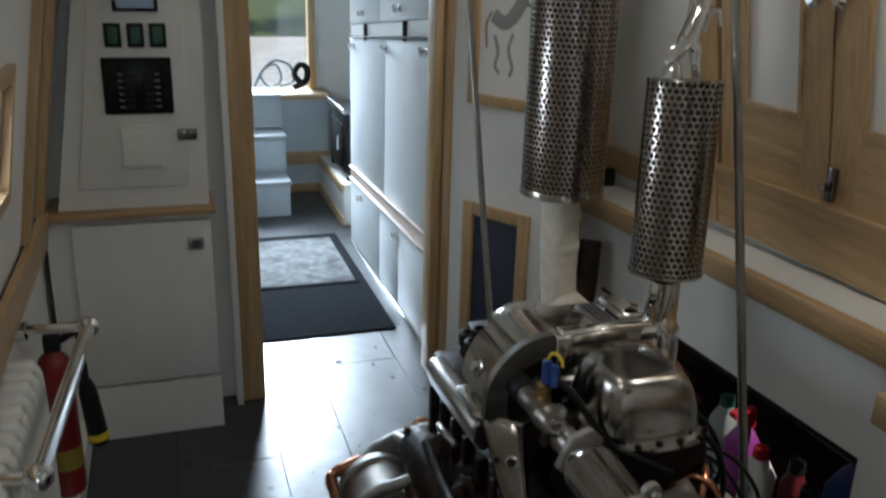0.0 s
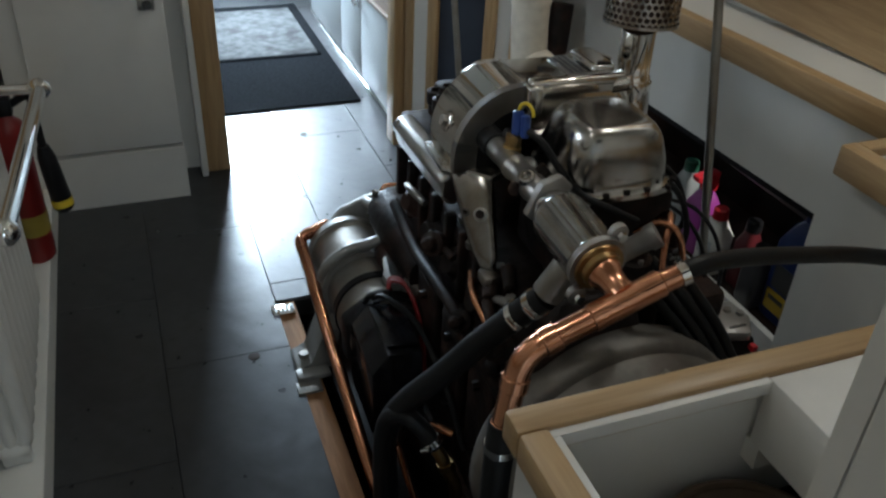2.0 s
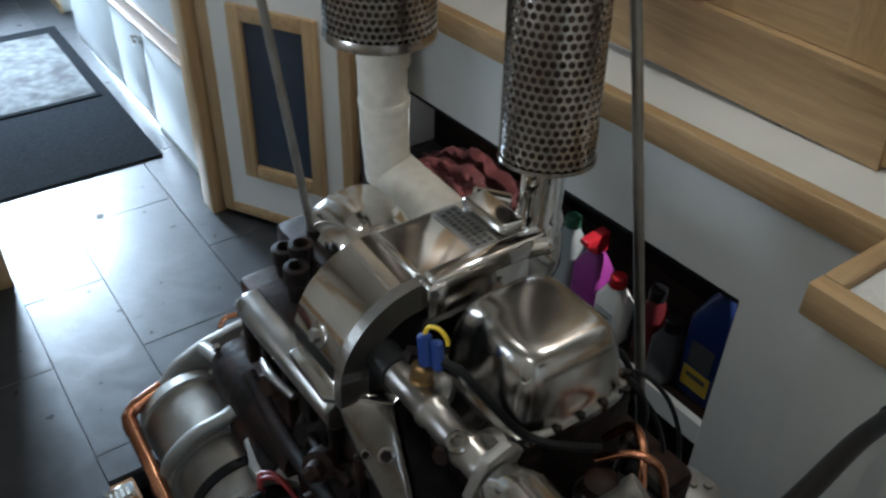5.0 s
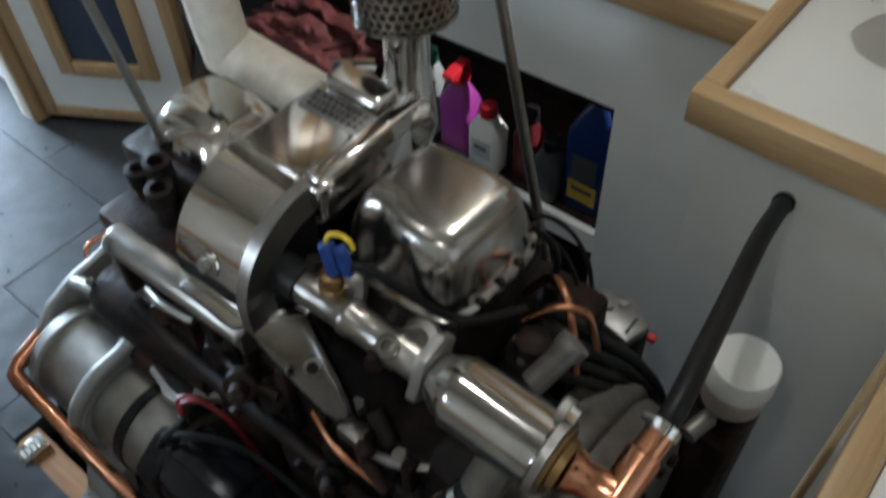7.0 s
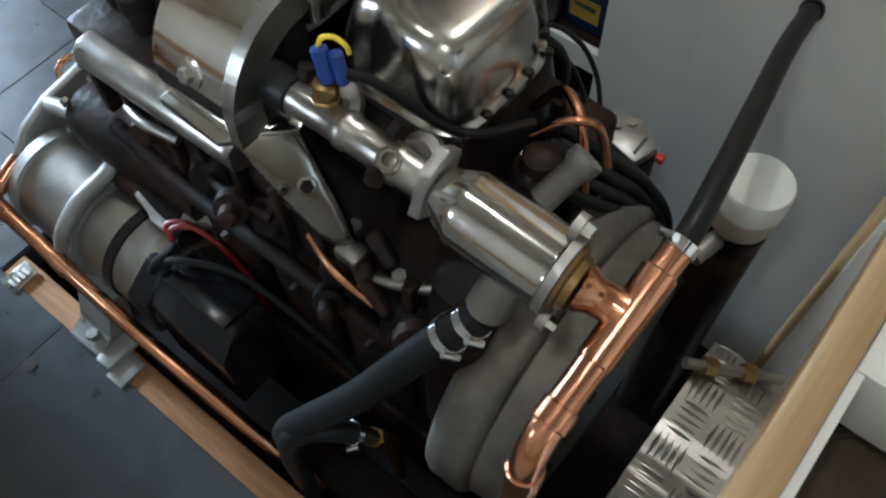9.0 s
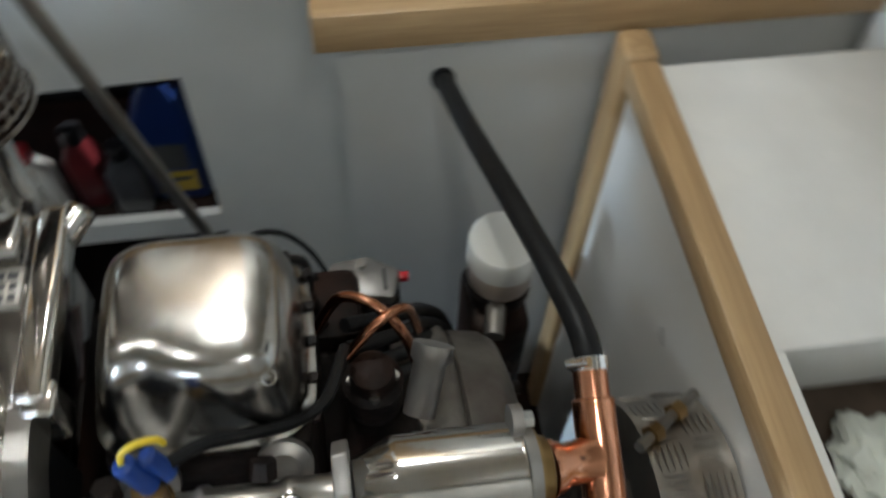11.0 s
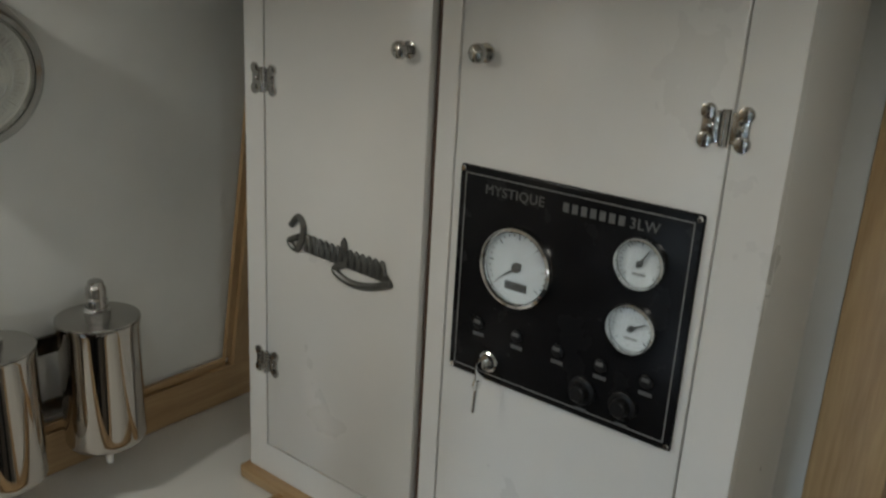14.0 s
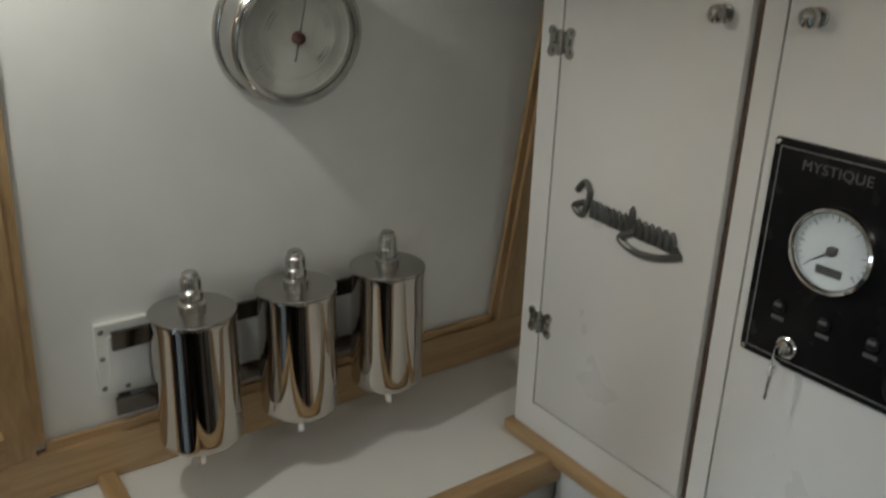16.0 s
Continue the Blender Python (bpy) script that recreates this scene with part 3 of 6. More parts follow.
door = thing("door_open", (HX, HY, 0.02), "open white door with oak edging, etched window and pet flap", "door")


def leaf(u0, z0, u1, z1, out0, out1, bevel=0.0):
    b = Vector((HX, HY, 0))
    p = [b + DD * u0 + DN * out0, b + DD * u1 + DN * out0, b + DD * u1 + DN * out1, b + DD * u0 + DN * out1]
    return prism([(q.x, q.y, z0) for q in p], (0, 0, z1 - z0), bevel=bevel)


DW = 0.465
part("panel", leaf(0.03, 0.05, DW - 0.03, 1.84, -0.014, 0.014), white_paint, door, smooth=False)
part("stile", leaf(0, 0.02, 0.035, 1.86, -0.020, 0.020, 0.003), oak_z, door)
part("stile", leaf(DW - 0.035, 0.02, DW, 1.86, -0.020, 0.020, 0.003), oak_z, door)
part("bottom_rail", leaf(0.035, 0.02, DW - 0.035, 0.055, -0.019, 0.019, 0.003), oak_x, door)
part("top_rail", leaf(0.035, 1.82, DW - 0.035, 1.86, -0.019, 0.019, 0.003), oak_x, door)


def window_frame(u0, z0, u1, z1, w, name, mat, label):
    f = part(name, leaf(u0 + w, z0 + w, u1 - w, z1 - w, 0.0145, 0.0175), mat, door, label)
    for a in ((u0, z0, u0 + w, z1), (u1 - w, z0, u1, z1), (u0 + w, z0, u1 - w, z0 + w), (u0 + w, z1 - w, u1 - w, z1)):
        part("moulding", leaf(*a, 0.0145, 0.032, 0.004), oak_z if a[3] - a[1] > 0.2 else oak_x, f)
    return f


window_frame(0.106, 0.175, 0.378, 0.695, 0.042, "pet_flap", flap_dark, "smoked dark flap")
wp = window_frame(0.105, 1.02, 0.385, 1.70, 0.036, "window_pane", panel_white, "frosted pane with an etched horse")
etch = material("etched_grey", (0.30, 0.30, 0.29), 0.6)


def on_leaf(u, z):
    p = Vector((HX, HY, 0)) + DD * u + DN * 0.0178
    return (p.x, p.y, z)


for stroke, rr in ((((0.20, 1.24), (0.215, 1.19), (0.205, 1.15), (0.222, 1.125)), 0.006), (((0.27, 1.25), (0.255, 1.20), (0.272, 1.15), (0.262, 1.12)), 0.006), (((0.19, 1.30), (0.24, 1.28), (0.29, 1.33), (0.31, 1.40)), 0.022), (((0.30, 1.38), (0.32, 1.46), (0.345, 1.44)), 0.013), (((0.30, 1.34), (0.34, 1.33), (0.335, 1.29)), 0.006), (((0.185, 1.31), (0.165, 1.27), (0.17, 1.20)), 0.005)):
    bm = hose([on_leaf(*q) for q in stroke], rr, 8, 5)
    for v in bm.verts:
        k = (v.co - Vector(on_leaf(0, 0))).dot(DN)
        v.co -= DN * k * 0.96
    part("etched_line", bm, etch, wp)

# ---- rear control cabinet ----
CX0, CX1, CY = 0.105, 0.985, 0.065
ctl = thing("control_cabinet", (0.55, -0.05, 0.79), "white painted control cabinet with engine instruments", "cabinet")
part("body", bx(CX0, -0.135, 0.80, CX1, CY, 1.92, 0.003), panel_white, ctl, smooth=False)
bm = bx(CX0 - 0.015, CY + 0.001, 0.772, CX1 + 0.012, CY + 0.036, 0.800, 0.005)
part("bottom_moulding", bm, oak_x, ctl, "oak moulding")
part("side_moulding", bx(CX0 - 0.015, -0.135, 0.772, CX0 + 0.004, CY, 0.800, 0.005), oak_y, ctl, "oak moulding")


def front(x0, z0, x1, z1, out0, out1, bevel=0.0):
    return bx(x0, CY + out0, z0, x1, CY + out1, z1, bevel)


# chrome with its colour lowered to imitate reflections of darker surroundings
cab_chrome = material("dark_reflecting_chrome", (0.50, 0.49, 0.47), 0.14, 1.0, 0.1, 20)


def butterfly(x, z, parent):
    bm = front(x - 0.027, z - 0.018, x - 0.006, z + 0.018, 0.018, 0.021, 0.003)
    for s in (-1, 1):
        for k in (-1, 1):
            lathe((x + s * 0.021, CY + 0.018, z + k * 0.016), (0, 1, 0), [(0, 0.009), (0.0032, 0.009), (0.004, 0.007)], 12, bm)
        lathe((x + s * 0.017, CY + 0.018, z), (0, 1, 0), [(0, 0.004), (0.0046, 0.004), (0.006, 0.002)], 10, bm)
    bx(x + 0.006, CY + 0.018, z - 0.018, x + 0.027, CY + 0.021, z + 0.018, 0.003, bm=bm)
    rod((x, CY + 0.021, z - 0.020), (x, CY + 0.021, z + 0.020), 0.005, bm=bm)
    return part("hinge", bm, cab_chrome, parent, "chrome butterfly hinge")


def cab_knob(x, z, parent):
    return part("knob", lathe((x, CY + 0.018, z), (0, 1, 0), [(0, 0.0125), (0.003, 0.0125), (0.005, 0.0065), (0.011, 0.0055), (0.014, 0.0105), (0.019, 0.0130), (0.025, 0.0115), (0.029, 0.005)], 24), cab_chrome, parent, "round chrome knob")


dl = part("door", front(0.592, 0.862, 0.935, 1.715, 0.002, 0.018, 0.0025), panel_white, ctl)
butterfly(0.936, 1.53, dl)
butterfly(0.934, 1.03, dl)
cab_knob(0.630, 1.605, dl)
part("edge_strip", front(0.575, 0.862, 0.588, 1.715, 0.002, 0.008), material("dark_walnut_strip", (0.10, 0.06, 0.04), 0.5), ctl, "dark strip between the doors")
dr = part("door", front(0.170, 0.885, 0.540, 1.715, 0.002, 0.018, 0.0025), panel_white, ctl)
butterfly(0.176, 1.565, dr)
butterfly(0.168, 1.065, dr)
cab_knob(0.499, 1.613, dr)

# face frame flush with the doors, with thin gaps round them
for x0, z0, x1, z1 in ((CX0, 0.8005, 0.1670, 1.92), (0.1670, 0.8005, 0.5430, 0.8815), (0.5430, 0.8005, 0.5745, 1.7180), (0.5885, 0.8005, 0.9380, 0.8585), (0.9380, 0.8005, CX1, 1.92), (0.1670, 1.7180, 0.9380, 1.92)):
    part("face_frame", front(x0, z0, x1, z1, 0.0005, 0.0178), panel_white, ctl, smooth=False)

# script badge: a raised plain shape
badge = thing("script_badge", (0.76, CY + 0.02, 1.27), "dark pewter raised script badge on the cabinet door", "badge")
bm = hose([(0.868, CY + 0.021, 1.300), (0.850, CY + 0.021, 1.318), (0.838, CY + 0.021, 1.300), (0.852, CY + 0.021, 1.262), (0.872, CY + 0.021, 1.272), (0.850, CY + 0.021, 1.284)], 0.0055, 8, 5)
for k in range(13):
    bx0 = 0.832 - 0.0135 * k
    tall = 0.303 if k == 6 else 0.289 - 0.0003 * k
    hose([(bx0, CY + 0.021, 1.264 - 0.0004 * k), (bx0 - 0.002, CY + 0.021, 1.277), (bx0 - 0.005, CY + 0.021, 1.0 + tall), (bx0 - 0.009, CY + 0.021, 1.278), (bx0 - 0.011, CY + 0.021, 1.266)], 0.0042, 8, 4, bm)
prism([(0.836, CY + 0.0195, 1.293), (0.836, CY + 0.0195, 1.262), (0.672, CY + 0.0195, 1.256), (0.650, CY + 0.0195, 1.253), (0.642, CY + 0.0195, 1.256), (0.664, CY + 0.0195, 1.280)], (0, 0.0018, 0), bm)
part("letters", bm, brushed, badge)
part("swash", hose([(0.735, CY + 0.021, 1.268), (0.765, CY + 0.021, 1.250), (0.735, CY + 0.021, 1.236), (0.690, CY + 0.021, 1.240), (0.645, CY + 0.021, 1.256)], 0.006, 8, 6), brushed, badge)

# instrument panel
PX0, PX1, PZ0, PZ1 = 0.180, 0.524, 1.165, 1.466
ins = thing("instrument_panel", (0.35, CY + 0.02, 1.31), "black engine instrument panel with chrome gauges and a key", "instrument panel")
PB = CY + 0.0185
part("plate", bx(PX0, PB, PZ0, PX1, PB + 0.007, PZ1, 0.004), gauge_black, ins)
PY = PB + 0.0075
bm = bx(PX0 + 0.010, PY - 0.0006, PZ0 + 0.010, PX0 + 0.0115, PY, PZ1 - 0.010)
bx(PX1 - 0.0115, PY - 0.0006, PZ0 + 0.010, PX1 - 0.010, PY, PZ1 - 0.010, bm=bm)
bx(PX0 + 0.0115, PY - 0.0006, PZ0 + 0.010, PX1 - 0.0115, PY, PZ0 + 0.0115, bm=bm)
bx(PX0 + 0.0115, PY - 0.0006, PZ1 - 0.0115, PX1 - 0.0115, PY, PZ1 - 0.010, bm=bm)
part("border_line", bm, print_grey, ins)
for sx in (PX0 + 0.006, PX1 - 0.006):
    for sz in (PZ0 + 0.006, PZ1 - 0.006):
        part("screw", lathe((sx, PY - 0.001, sz), (0, 1, 0), [(0, 0.004), (0.002, 0.003)], 10), chrome, ins)
title_print = material("title_print", (0.13, 0.13, 0.125), 0.5)
FACE = Matrix.Translation((0.352, PY + 0.0005, 1.438)) @ Euler((radians(90), 0, radians(180))).to_matrix().to_4x4()
text_part("title", "MYSTIQUE", 0.0185, Matrix.Translation((0.082, 0, 0)) @ FACE, title_print, ins, spacing=1.08)
text_part("title", "3LW", 0.0185, Matrix.Translation((-0.102, 0, 0)) @ FACE, title_print, ins, spacing=1.08)
for k in range(7):
    part("maker_bar", bx(0.3565 - 0.0128 * k - 0.0040, PY - 0.0002, 1.4325, 0.3565 - 0.0128 * k + 0.0040, PY + 0.0006, 1.4445), title_print, ins)


def gauge(x, z, r, needle, window):
    g = part("gauge", lathe((x, PY - 0.002, z), (0, 1, 0), [(0, r), (0.010, r), (0.016, r * 0.97), (0.018, r * 0.91), (0.014, r * 0.87), (0.009, r * 0.86)], 40, caps=False), chrome, ins, "chrome-rimmed white gauge")
    part("dial", lathe((x, PY + 0.002, z), (0, 1, 0), [(0, r * 0.88), (0.002, r * 0.88)], 40), dial_white, g)
    bm = bmesh.new()
    for k in range(25):
        a = radians(-40 + 260 * k / 24)
        c, s = math.cos(a), math.sin(a)
        r0 = 0.66 if k % 4 == 0 else 0.74
        rod((x + c * r * r0, PY + 0.0045, z + s * r * r0), (x + c * r * 0.80, PY + 0.0045, z + s * r * 0.80), 0.0007, n=4, bm=bm)
    part("ticks", bm, print_dark, g)
    c, s = math.cos(needle), math.sin(needle)
    bm = rod((x - c * r * 0.15, PY + 0.0065, z - s * r * 0.15), (x + c * r * 0.62, PY + 0.0065, z + s * r * 0.62), 0.0020, 0.0006, 6)
    lathe((x, PY + 0.005, z), (0, 1, 0), [(0, r * 0.12), (0.003, r * 0.12), (0.004, r * 0.08)], 14, bm)
    part("needle", bm, print_dark, g)
    if window:
        part("hour_meter", bx(x - r * 0.30, PY + 0.004, z - r * 0.58, x + r * 0.30, PY + 0.0052, z - r * 0.38), print_dark, g)
    else:
        part("caption_bar", bx(x - r * 0.25, PY + 0.004, z - r * 0.45, x + r * 0.25, PY + 0.0048, z - r * 0.36), print_grey, g)
    gl = part("glass", lathe((x, PY + 0.0105, z), (0, 1, 0), [(0, r * 0.87), (0.0015, r * 0.86), (0.003, r * 0.5), (0.0035, 0.0)], 32), clear_glass, g, "domed clear glass")
    gl.visible_shadow = False
    return g


gauge(0.417, 1.345, 0.056, radians(-38), True)
gauge(0.247, 1.394, 0.0330, radians(120), False)
gauge(0.247, 1.311, 0.0330, radians(150), False)
for sx, sz in ((0.475, 1.247), (0.411, 1.247), (0.347, 1.247), (0.284, 1.247), (0.221, 1.247)):
    w_ = part("warning_light", lathe((sx, PY - 0.001, sz), (0, 1, 0), [(0, 0.009), (0.004, 0.009), (0.005, 0.007)], 16), black_paint, ins)
    part("symbol_bar", bx(sx - 0.005, PY + 0.0042, sz + 0.001, sx + 0.005, PY + 0.0052, sz + 0.006), print_dim, w_)
    part("caption_bar", bx(sx - 0.009, PY - 0.0004, sz - 0.019, sx + 0.009, PY + 0.0004, sz - 0.014), print_dim, ins)
for sx, sz in ((0.305, 1.205), (0.247, 1.205)):
    part("push_button", lathe((sx, PY - 0.001, sz), (0, 1, 0), [(0, 0.019), (0.006, 0.019), (0.008, 0.016), (0.008, 0.012), (0.018, 0.011), (0.020, 0.009)], 22), black_paint, ins, "black push button")
    part("caption_bar", bx(sx - 0.008, PY - 0.0004, sz - 0.030, sx + 0.008, PY + 0.0004, sz - 0.026), print_dim, ins)
kl = part("key_switch", lathe((0.452, PY - 0.001, 1.197), (0, 1, 0), [(0, 0.015), (0.006, 0.015), (0.008, 0.012), (0.013, 0.011), (0.014, 0.008)], 22), chrome, ins, "chrome key switch")
bm = bx(0.450, PY + 0.012, 1.176, 0.4525, PY + 0.034, 1.204, 0.001)
rod((0.4512, PY + 0.028, 1.176), (0.4530, PY + 0.030, 1.128), 0.0028, n=8, bm=bm)
lathe((0.4512, PY + 0.028, 1.172), (1, 0, 0), [(-0.001, 0.010), (0.001, 0.010)], 18, bm)
part("key", bm, chrome, kl, "key with a spare on its ring")

# ---- open box in front of the cabinet ----
box = thing("locker_box", (0.46, 0.2, 0.0), "open white locker box with oak rim between cabinet and engine", "locker")
part("front_panel", bx(0.088, 0.402, -0.28, 0.7895, 0.420, 0.700), panel_white, box, smooth=False)
part("side_panel", bx(0.078, -0.204, 0.0, 0.096, 0.402, 0.700), panel_white, box, smooth=False)
part("back_panel", bx(0.097, 0.055, 0.0, 0.864, 0.073, 0.771), panel_white, box, smooth=False)
# near-black floor set high under the contents, painting in the box's dark depth
part("base", bx(0.097, 0.074, 0.480, 0.864, 0.401, 0.500), bilge_and_shade, box)
part("inner_ledge", bx(0.1065, 0.384, 0.716, 0.395, 0.3935, 0.735), panel_white, box)
part("inner_ledge", bx(0.1065, 0.0745, 0.716, 0.116, 0.3835, 0.735), panel_white, box)
part("front_rim", bx(0.070, 0.394, 0.700, 0.7895, 0.432, 0.742, 0.005), oak_x, box, "oak rim")
part("side_rim", bx(0.070, -0.204, 0.700, 0.106, 0.3935, 0.742, 0.005), oak_y, box, "oak rim")
part("corner_post", bx(0.790, 0.390, -0.28, 0.846, 0.4345, 0.745, 0.009, 4), oak_z, box, "oak corner post")
part("cleat", bx(0.400, 0.376, 0.595, 0.786, 0.4015, 0.6315), white_paint, box)
part("cleat", bx(0.400, 0.0735, 0.595, 0.786, 0.094, 0.6315), white_paint, box)

slab = thing("white_board", (0.58, 0.26, 0.70), "loose thick white board lying across the box", "board")
bm = bx(0.396, 0.078, 0.632, 0.786, 0.3930, 0.735, 0.003)
part("board", bm, slab_white, slab)

jug = thing("white_jug", (0.2, 0.17, 0.50), "white plastic jug lying in the box", "jug")
JA, JD = Vector((0.258, 0.262, 0.632)), Vector((-0.74, -0.66, 0.04)).normalized()
bm = lathe(JA, JD, [(0.0, 0.012), (0.003, 0.042), (0.012, 0.060), (0.028, 0.073), (0.046, 0.0785), (0.058, 0.0770), (0.080, 0.0690), (0.105, 0.0600), (0.128, 0.0560), (0.146, 0.0520), (0.158, 0.0430), (0.165, 0.0280), (0.167, 0.010)], 40)
part("body", bm, plastic_white, jug)
sp = JA + JD * 0.100 + Vector((0.02, 0.035, -0.030))
part("spout", lathe(sp, (-0.62, 0.30, -0.15), [(0, 0.026), (0.030, 0.019), (0.048, 0.0165), (0.052, 0.018), (0.060, 0.018), (0.061, 0.013), (0.050, 0.012)], 22), plastic_white, jug)
part("seam", lathe(JA + JD * 0.0455, JD, [(0, 0.0785), (0.0012, 0.0796), (0.0024, 0.0785)], 40, caps=False), plastic_white, jug)
pipe = thing("white_hose", (0.3, 0.12, 0.5), "white flexible hose inside the box", "hose")
part("tube", hose([(0.165, 0.150, 0.620), (0.200, 0.128, 0.650), (0.240, 0.108, 0.664), (0.285, 0.098, 0.662), (0.330, 0.096, 0.640), (0.365, 0.100, 0.590), (0.375, 0.11, 0.52)], 0.0165), plastic_white, pipe)
pan = thing("brown_lid", (0.34, 0.276, 0.5005), "round brown lid inside the box", "lid")
part("disc", lathe((0.340, 0.276, 0.5005), (0, 0, 1), [(0, 0.104), (0.070, 0.104)], 56), cork_brown, pan)
part("rim", lathe((0.340, 0.276, 0.5005), (0, 0, 1), [(0.0, 0.105), (0, 0.114), (0.004, 0.117), (0.073, 0.117), (0.077, 0.114), (0.077, 0.108), (0.071, 0.105)], 56, caps=False), cork_brown, pan)
tis = thing("crumpled_tissue", (0.33, 0.28, 0.49), "crumpled white tissue on the brown lid", "tissue")
bm = bmesh.new()
bmesh.ops.create_icosphere(bm, subdivisions=4, radius=1.0)
for v in bm.verts:
    c = v.co.copy()
    f = 1 + 0.55 * noise.noise(c * 2.3 + Vector((3, 1, 7))) + 0.35 * abs(noise.noise(c * 5.1))
    v.co = Vector((0.322 + c.x * 0.044 * f, 0.262 + c.y * 0.038 * f, 0.598 + c.z * 0.022 * f))
part("paper", bm, paper_white, tis)
bag = thing("clear_bag", (0.36, 0.13, 0.48), "crumpled clear plastic bag in the box", "bag")
bm = bmesh.new()
bmesh.ops.create_icosphere(bm, subdivisions=4, radius=1.0)
for v in bm.verts:
    c = v.co.copy()
    f = 1 + 0.4 * noise.noise(c * 3.0) + 0.25 * abs(noise.noise(c * 7.0))
    v.co = Vector((0.330 + c.x * 0.062 * f, 0.118 + c.y * 0.034 * f, 0.592 + c.z * 0.028 * f))
part("film", bm, material("grey_film", (0.12, 0.125, 0.13), 0.12, 0, 0.3, 30, 0.8, 60), bag)

# ---- shelf canisters and barometer ----
def canister(y):
    x = 1.130
    t = thing("canister", (x, y, 0.855), "polished stainless canister hung on a wall bracket", "canister", "canisters on the bracket")
    part("body", lathe((x, y, 0.880), (0, 0, 1), [(0.0, 0.054), (0.004, 0.064), (0.009, 0.0675), (0.014, 0.068), (0.020, 0.068), (0.220, 0.068), (0.226, 0.0695), (0.233, 0.0695), (0.234, 0.068)], 48), stainless_can, t)
    part("lid", lathe((x, y, 1.1145), (0, 0, 1), [(0, 0.0700), (0.003, 0.0690), (0.004, 0.055), (0.006, 0.022)], 44), can_lid, t)
    part("stem", lathe((x, y, 1.121), (0, 0, 1), [(-0.003, 0.0215), (0.009, 0.0215), (0.011, 0.0180), (0.013, 0.0165), (0.015, 0.0182), (0.029, 0.0182), (0.031, 0.0160), (0.033, 0.0150), (0.035, 0.0170), (0.050, 0.0165), (0.053, 0.0135), (0.060, 0.0125), (0.063, 0.009), (0.064, 0.002)], 28), cab_chrome, t)
    for a in (0.6, 2.7, 4.7):
        part("leg", rod((x + 0.034 * math.cos(a), y + 0.034 * math.sin(a), 0.852), (x + 0.034 * math.cos(a), y + 0.034 * math.sin(a), 0.884), 0.007), chrome, t)
    for z in (0.925, 1.058):
        part("mount", bx(x + 0.060, y - 0.016, z - 0.012, side_x(z) - 0.024, y + 0.016, z + 0.012), strap_steel, t)
    return t


strap_steel = material("dark_strap_steel", (0.12, 0.11, 0.10), 0.20, 1.0, 0.1, 12)
can_lid = material("brushed_lid", (0.40, 0.385, 0.36), 0.24, 1.0, 0.08, 12)
stainless_can = material("polished_stainless", (0.54, 0.51, 0.47), 0.06, 1.0, 0.05, 5)
for cy in (0.654, 0.473, 0.290):
    canister(cy)
br = thing("wall_bracket", (1.255, 0.45, 0.95), "thin stainless bracket straps behind the canisters", "bracket")
for z in (0.925, 1.058):
    part("strap", slope_wall("s", 1, 0.205, 0.765, z - 0.017, z + 0.017, dark_steel, 0.008, 0.030), strap_steel, br)
    for y in (0.215, 0.380, 0.560, 0.745):
        part("stand_off", bx(side_x(z) - 0.026, y - 0.010, z - 0.010, side_x(z) + 0.004, y + 0.010, z + 0.010), strap_steel, br)
soc = thing("wall_plate", (1.25, 0.78, 0.95), "white plastic mounting plate with screws on the wall", "plate")
part("plate", slope_wall("a", 1, 0.702, 0.786, 0.945, 1.085, plastic_white, 0.02, 0.012), plastic_white, soc)
part("cover", slope_wall("a", 1, 0.706, 0.768, 0.968, 1.062, plastic_white, 0.02, 0.018), white_paint, soc)
for sy, sz in ((0.778, 0.960), (0.778, 1.020), (0.778, 1.072), (0.740, 0.955)):
    part("screw", lathe((side_x(sz) - 0.012, sy, sz), (-1, 0, 0), [(0, 0.005), (0.002, 0.004)], 8), bare_metal, soc)

BZ, BY = 1.543, 0.469
BXw = side_x(BZ)
bar = thing("barometer", (BXw, BY, BZ), "large chrome-rimmed wall barometer with pale dial", "barometer")
AX = Vector((-1, 0, -LEAN)).normalized()
b0 = Vector((BXw, BY, BZ))
part("case", lathe(b0, AX, [(0, 0.115), (0.006, 0.117), (0.012, 0.115), (0.016, 0.110), (0.040, 0.105), (0.048, 0.109), (0.056, 0.107), (0.062, 0.100), (0.060, 0.093), (0.046, 0.089)], 72, caps=False), cab_chrome, bar, "chrome case and bezel")
part("dial", lathe(b0 + AX * 0.044, AX, [(0, 0.092), (0.003, 0.092)], 48), material("cream_dial", (0.40, 0.375, 0.32), 0.5, 0, 0.04, 8), bar)
UP = Vector((-LEAN, 0, 1)).normalized()
SD = AX.cross(UP)


def dial_pt(a, r, out=0.0485):
    return b0 + AX * out + (SD * math.sin(a) + UP * math.cos(a)) * r


bm = bmesh.new()
for k in range(61):
    a = radians(-150 + 5 * k)
    rod(dial_pt(a, 0.066), dial_pt(a, 0.075 if k % 5 else 0.081), 0.0005, n=4, bm=bm)
part("scale", bm, print_dark, bar)
for rr_ in (0.064, 0.083):
    part("scale_ring", hose([dial_pt(radians(6 * k), rr_) for k in range(61)], 0.0005, 4, 1, smooth_path=False), print_grey, bar)
for a in (-60, -120, 60, 120):
    for r in (0.050, 0.056):
        part("caption_bar", hose([dial_pt(radians(a + d), r) for d in (-16, -8, 0, 8, 16)], 0.0010, 4, 3), print_grey, bar)
bm = rod(dial_pt(radians(172), 0.035, 0.053), dial_pt(radians(-8), 0.072, 0.053), 0.0018, 0.0006, 6)
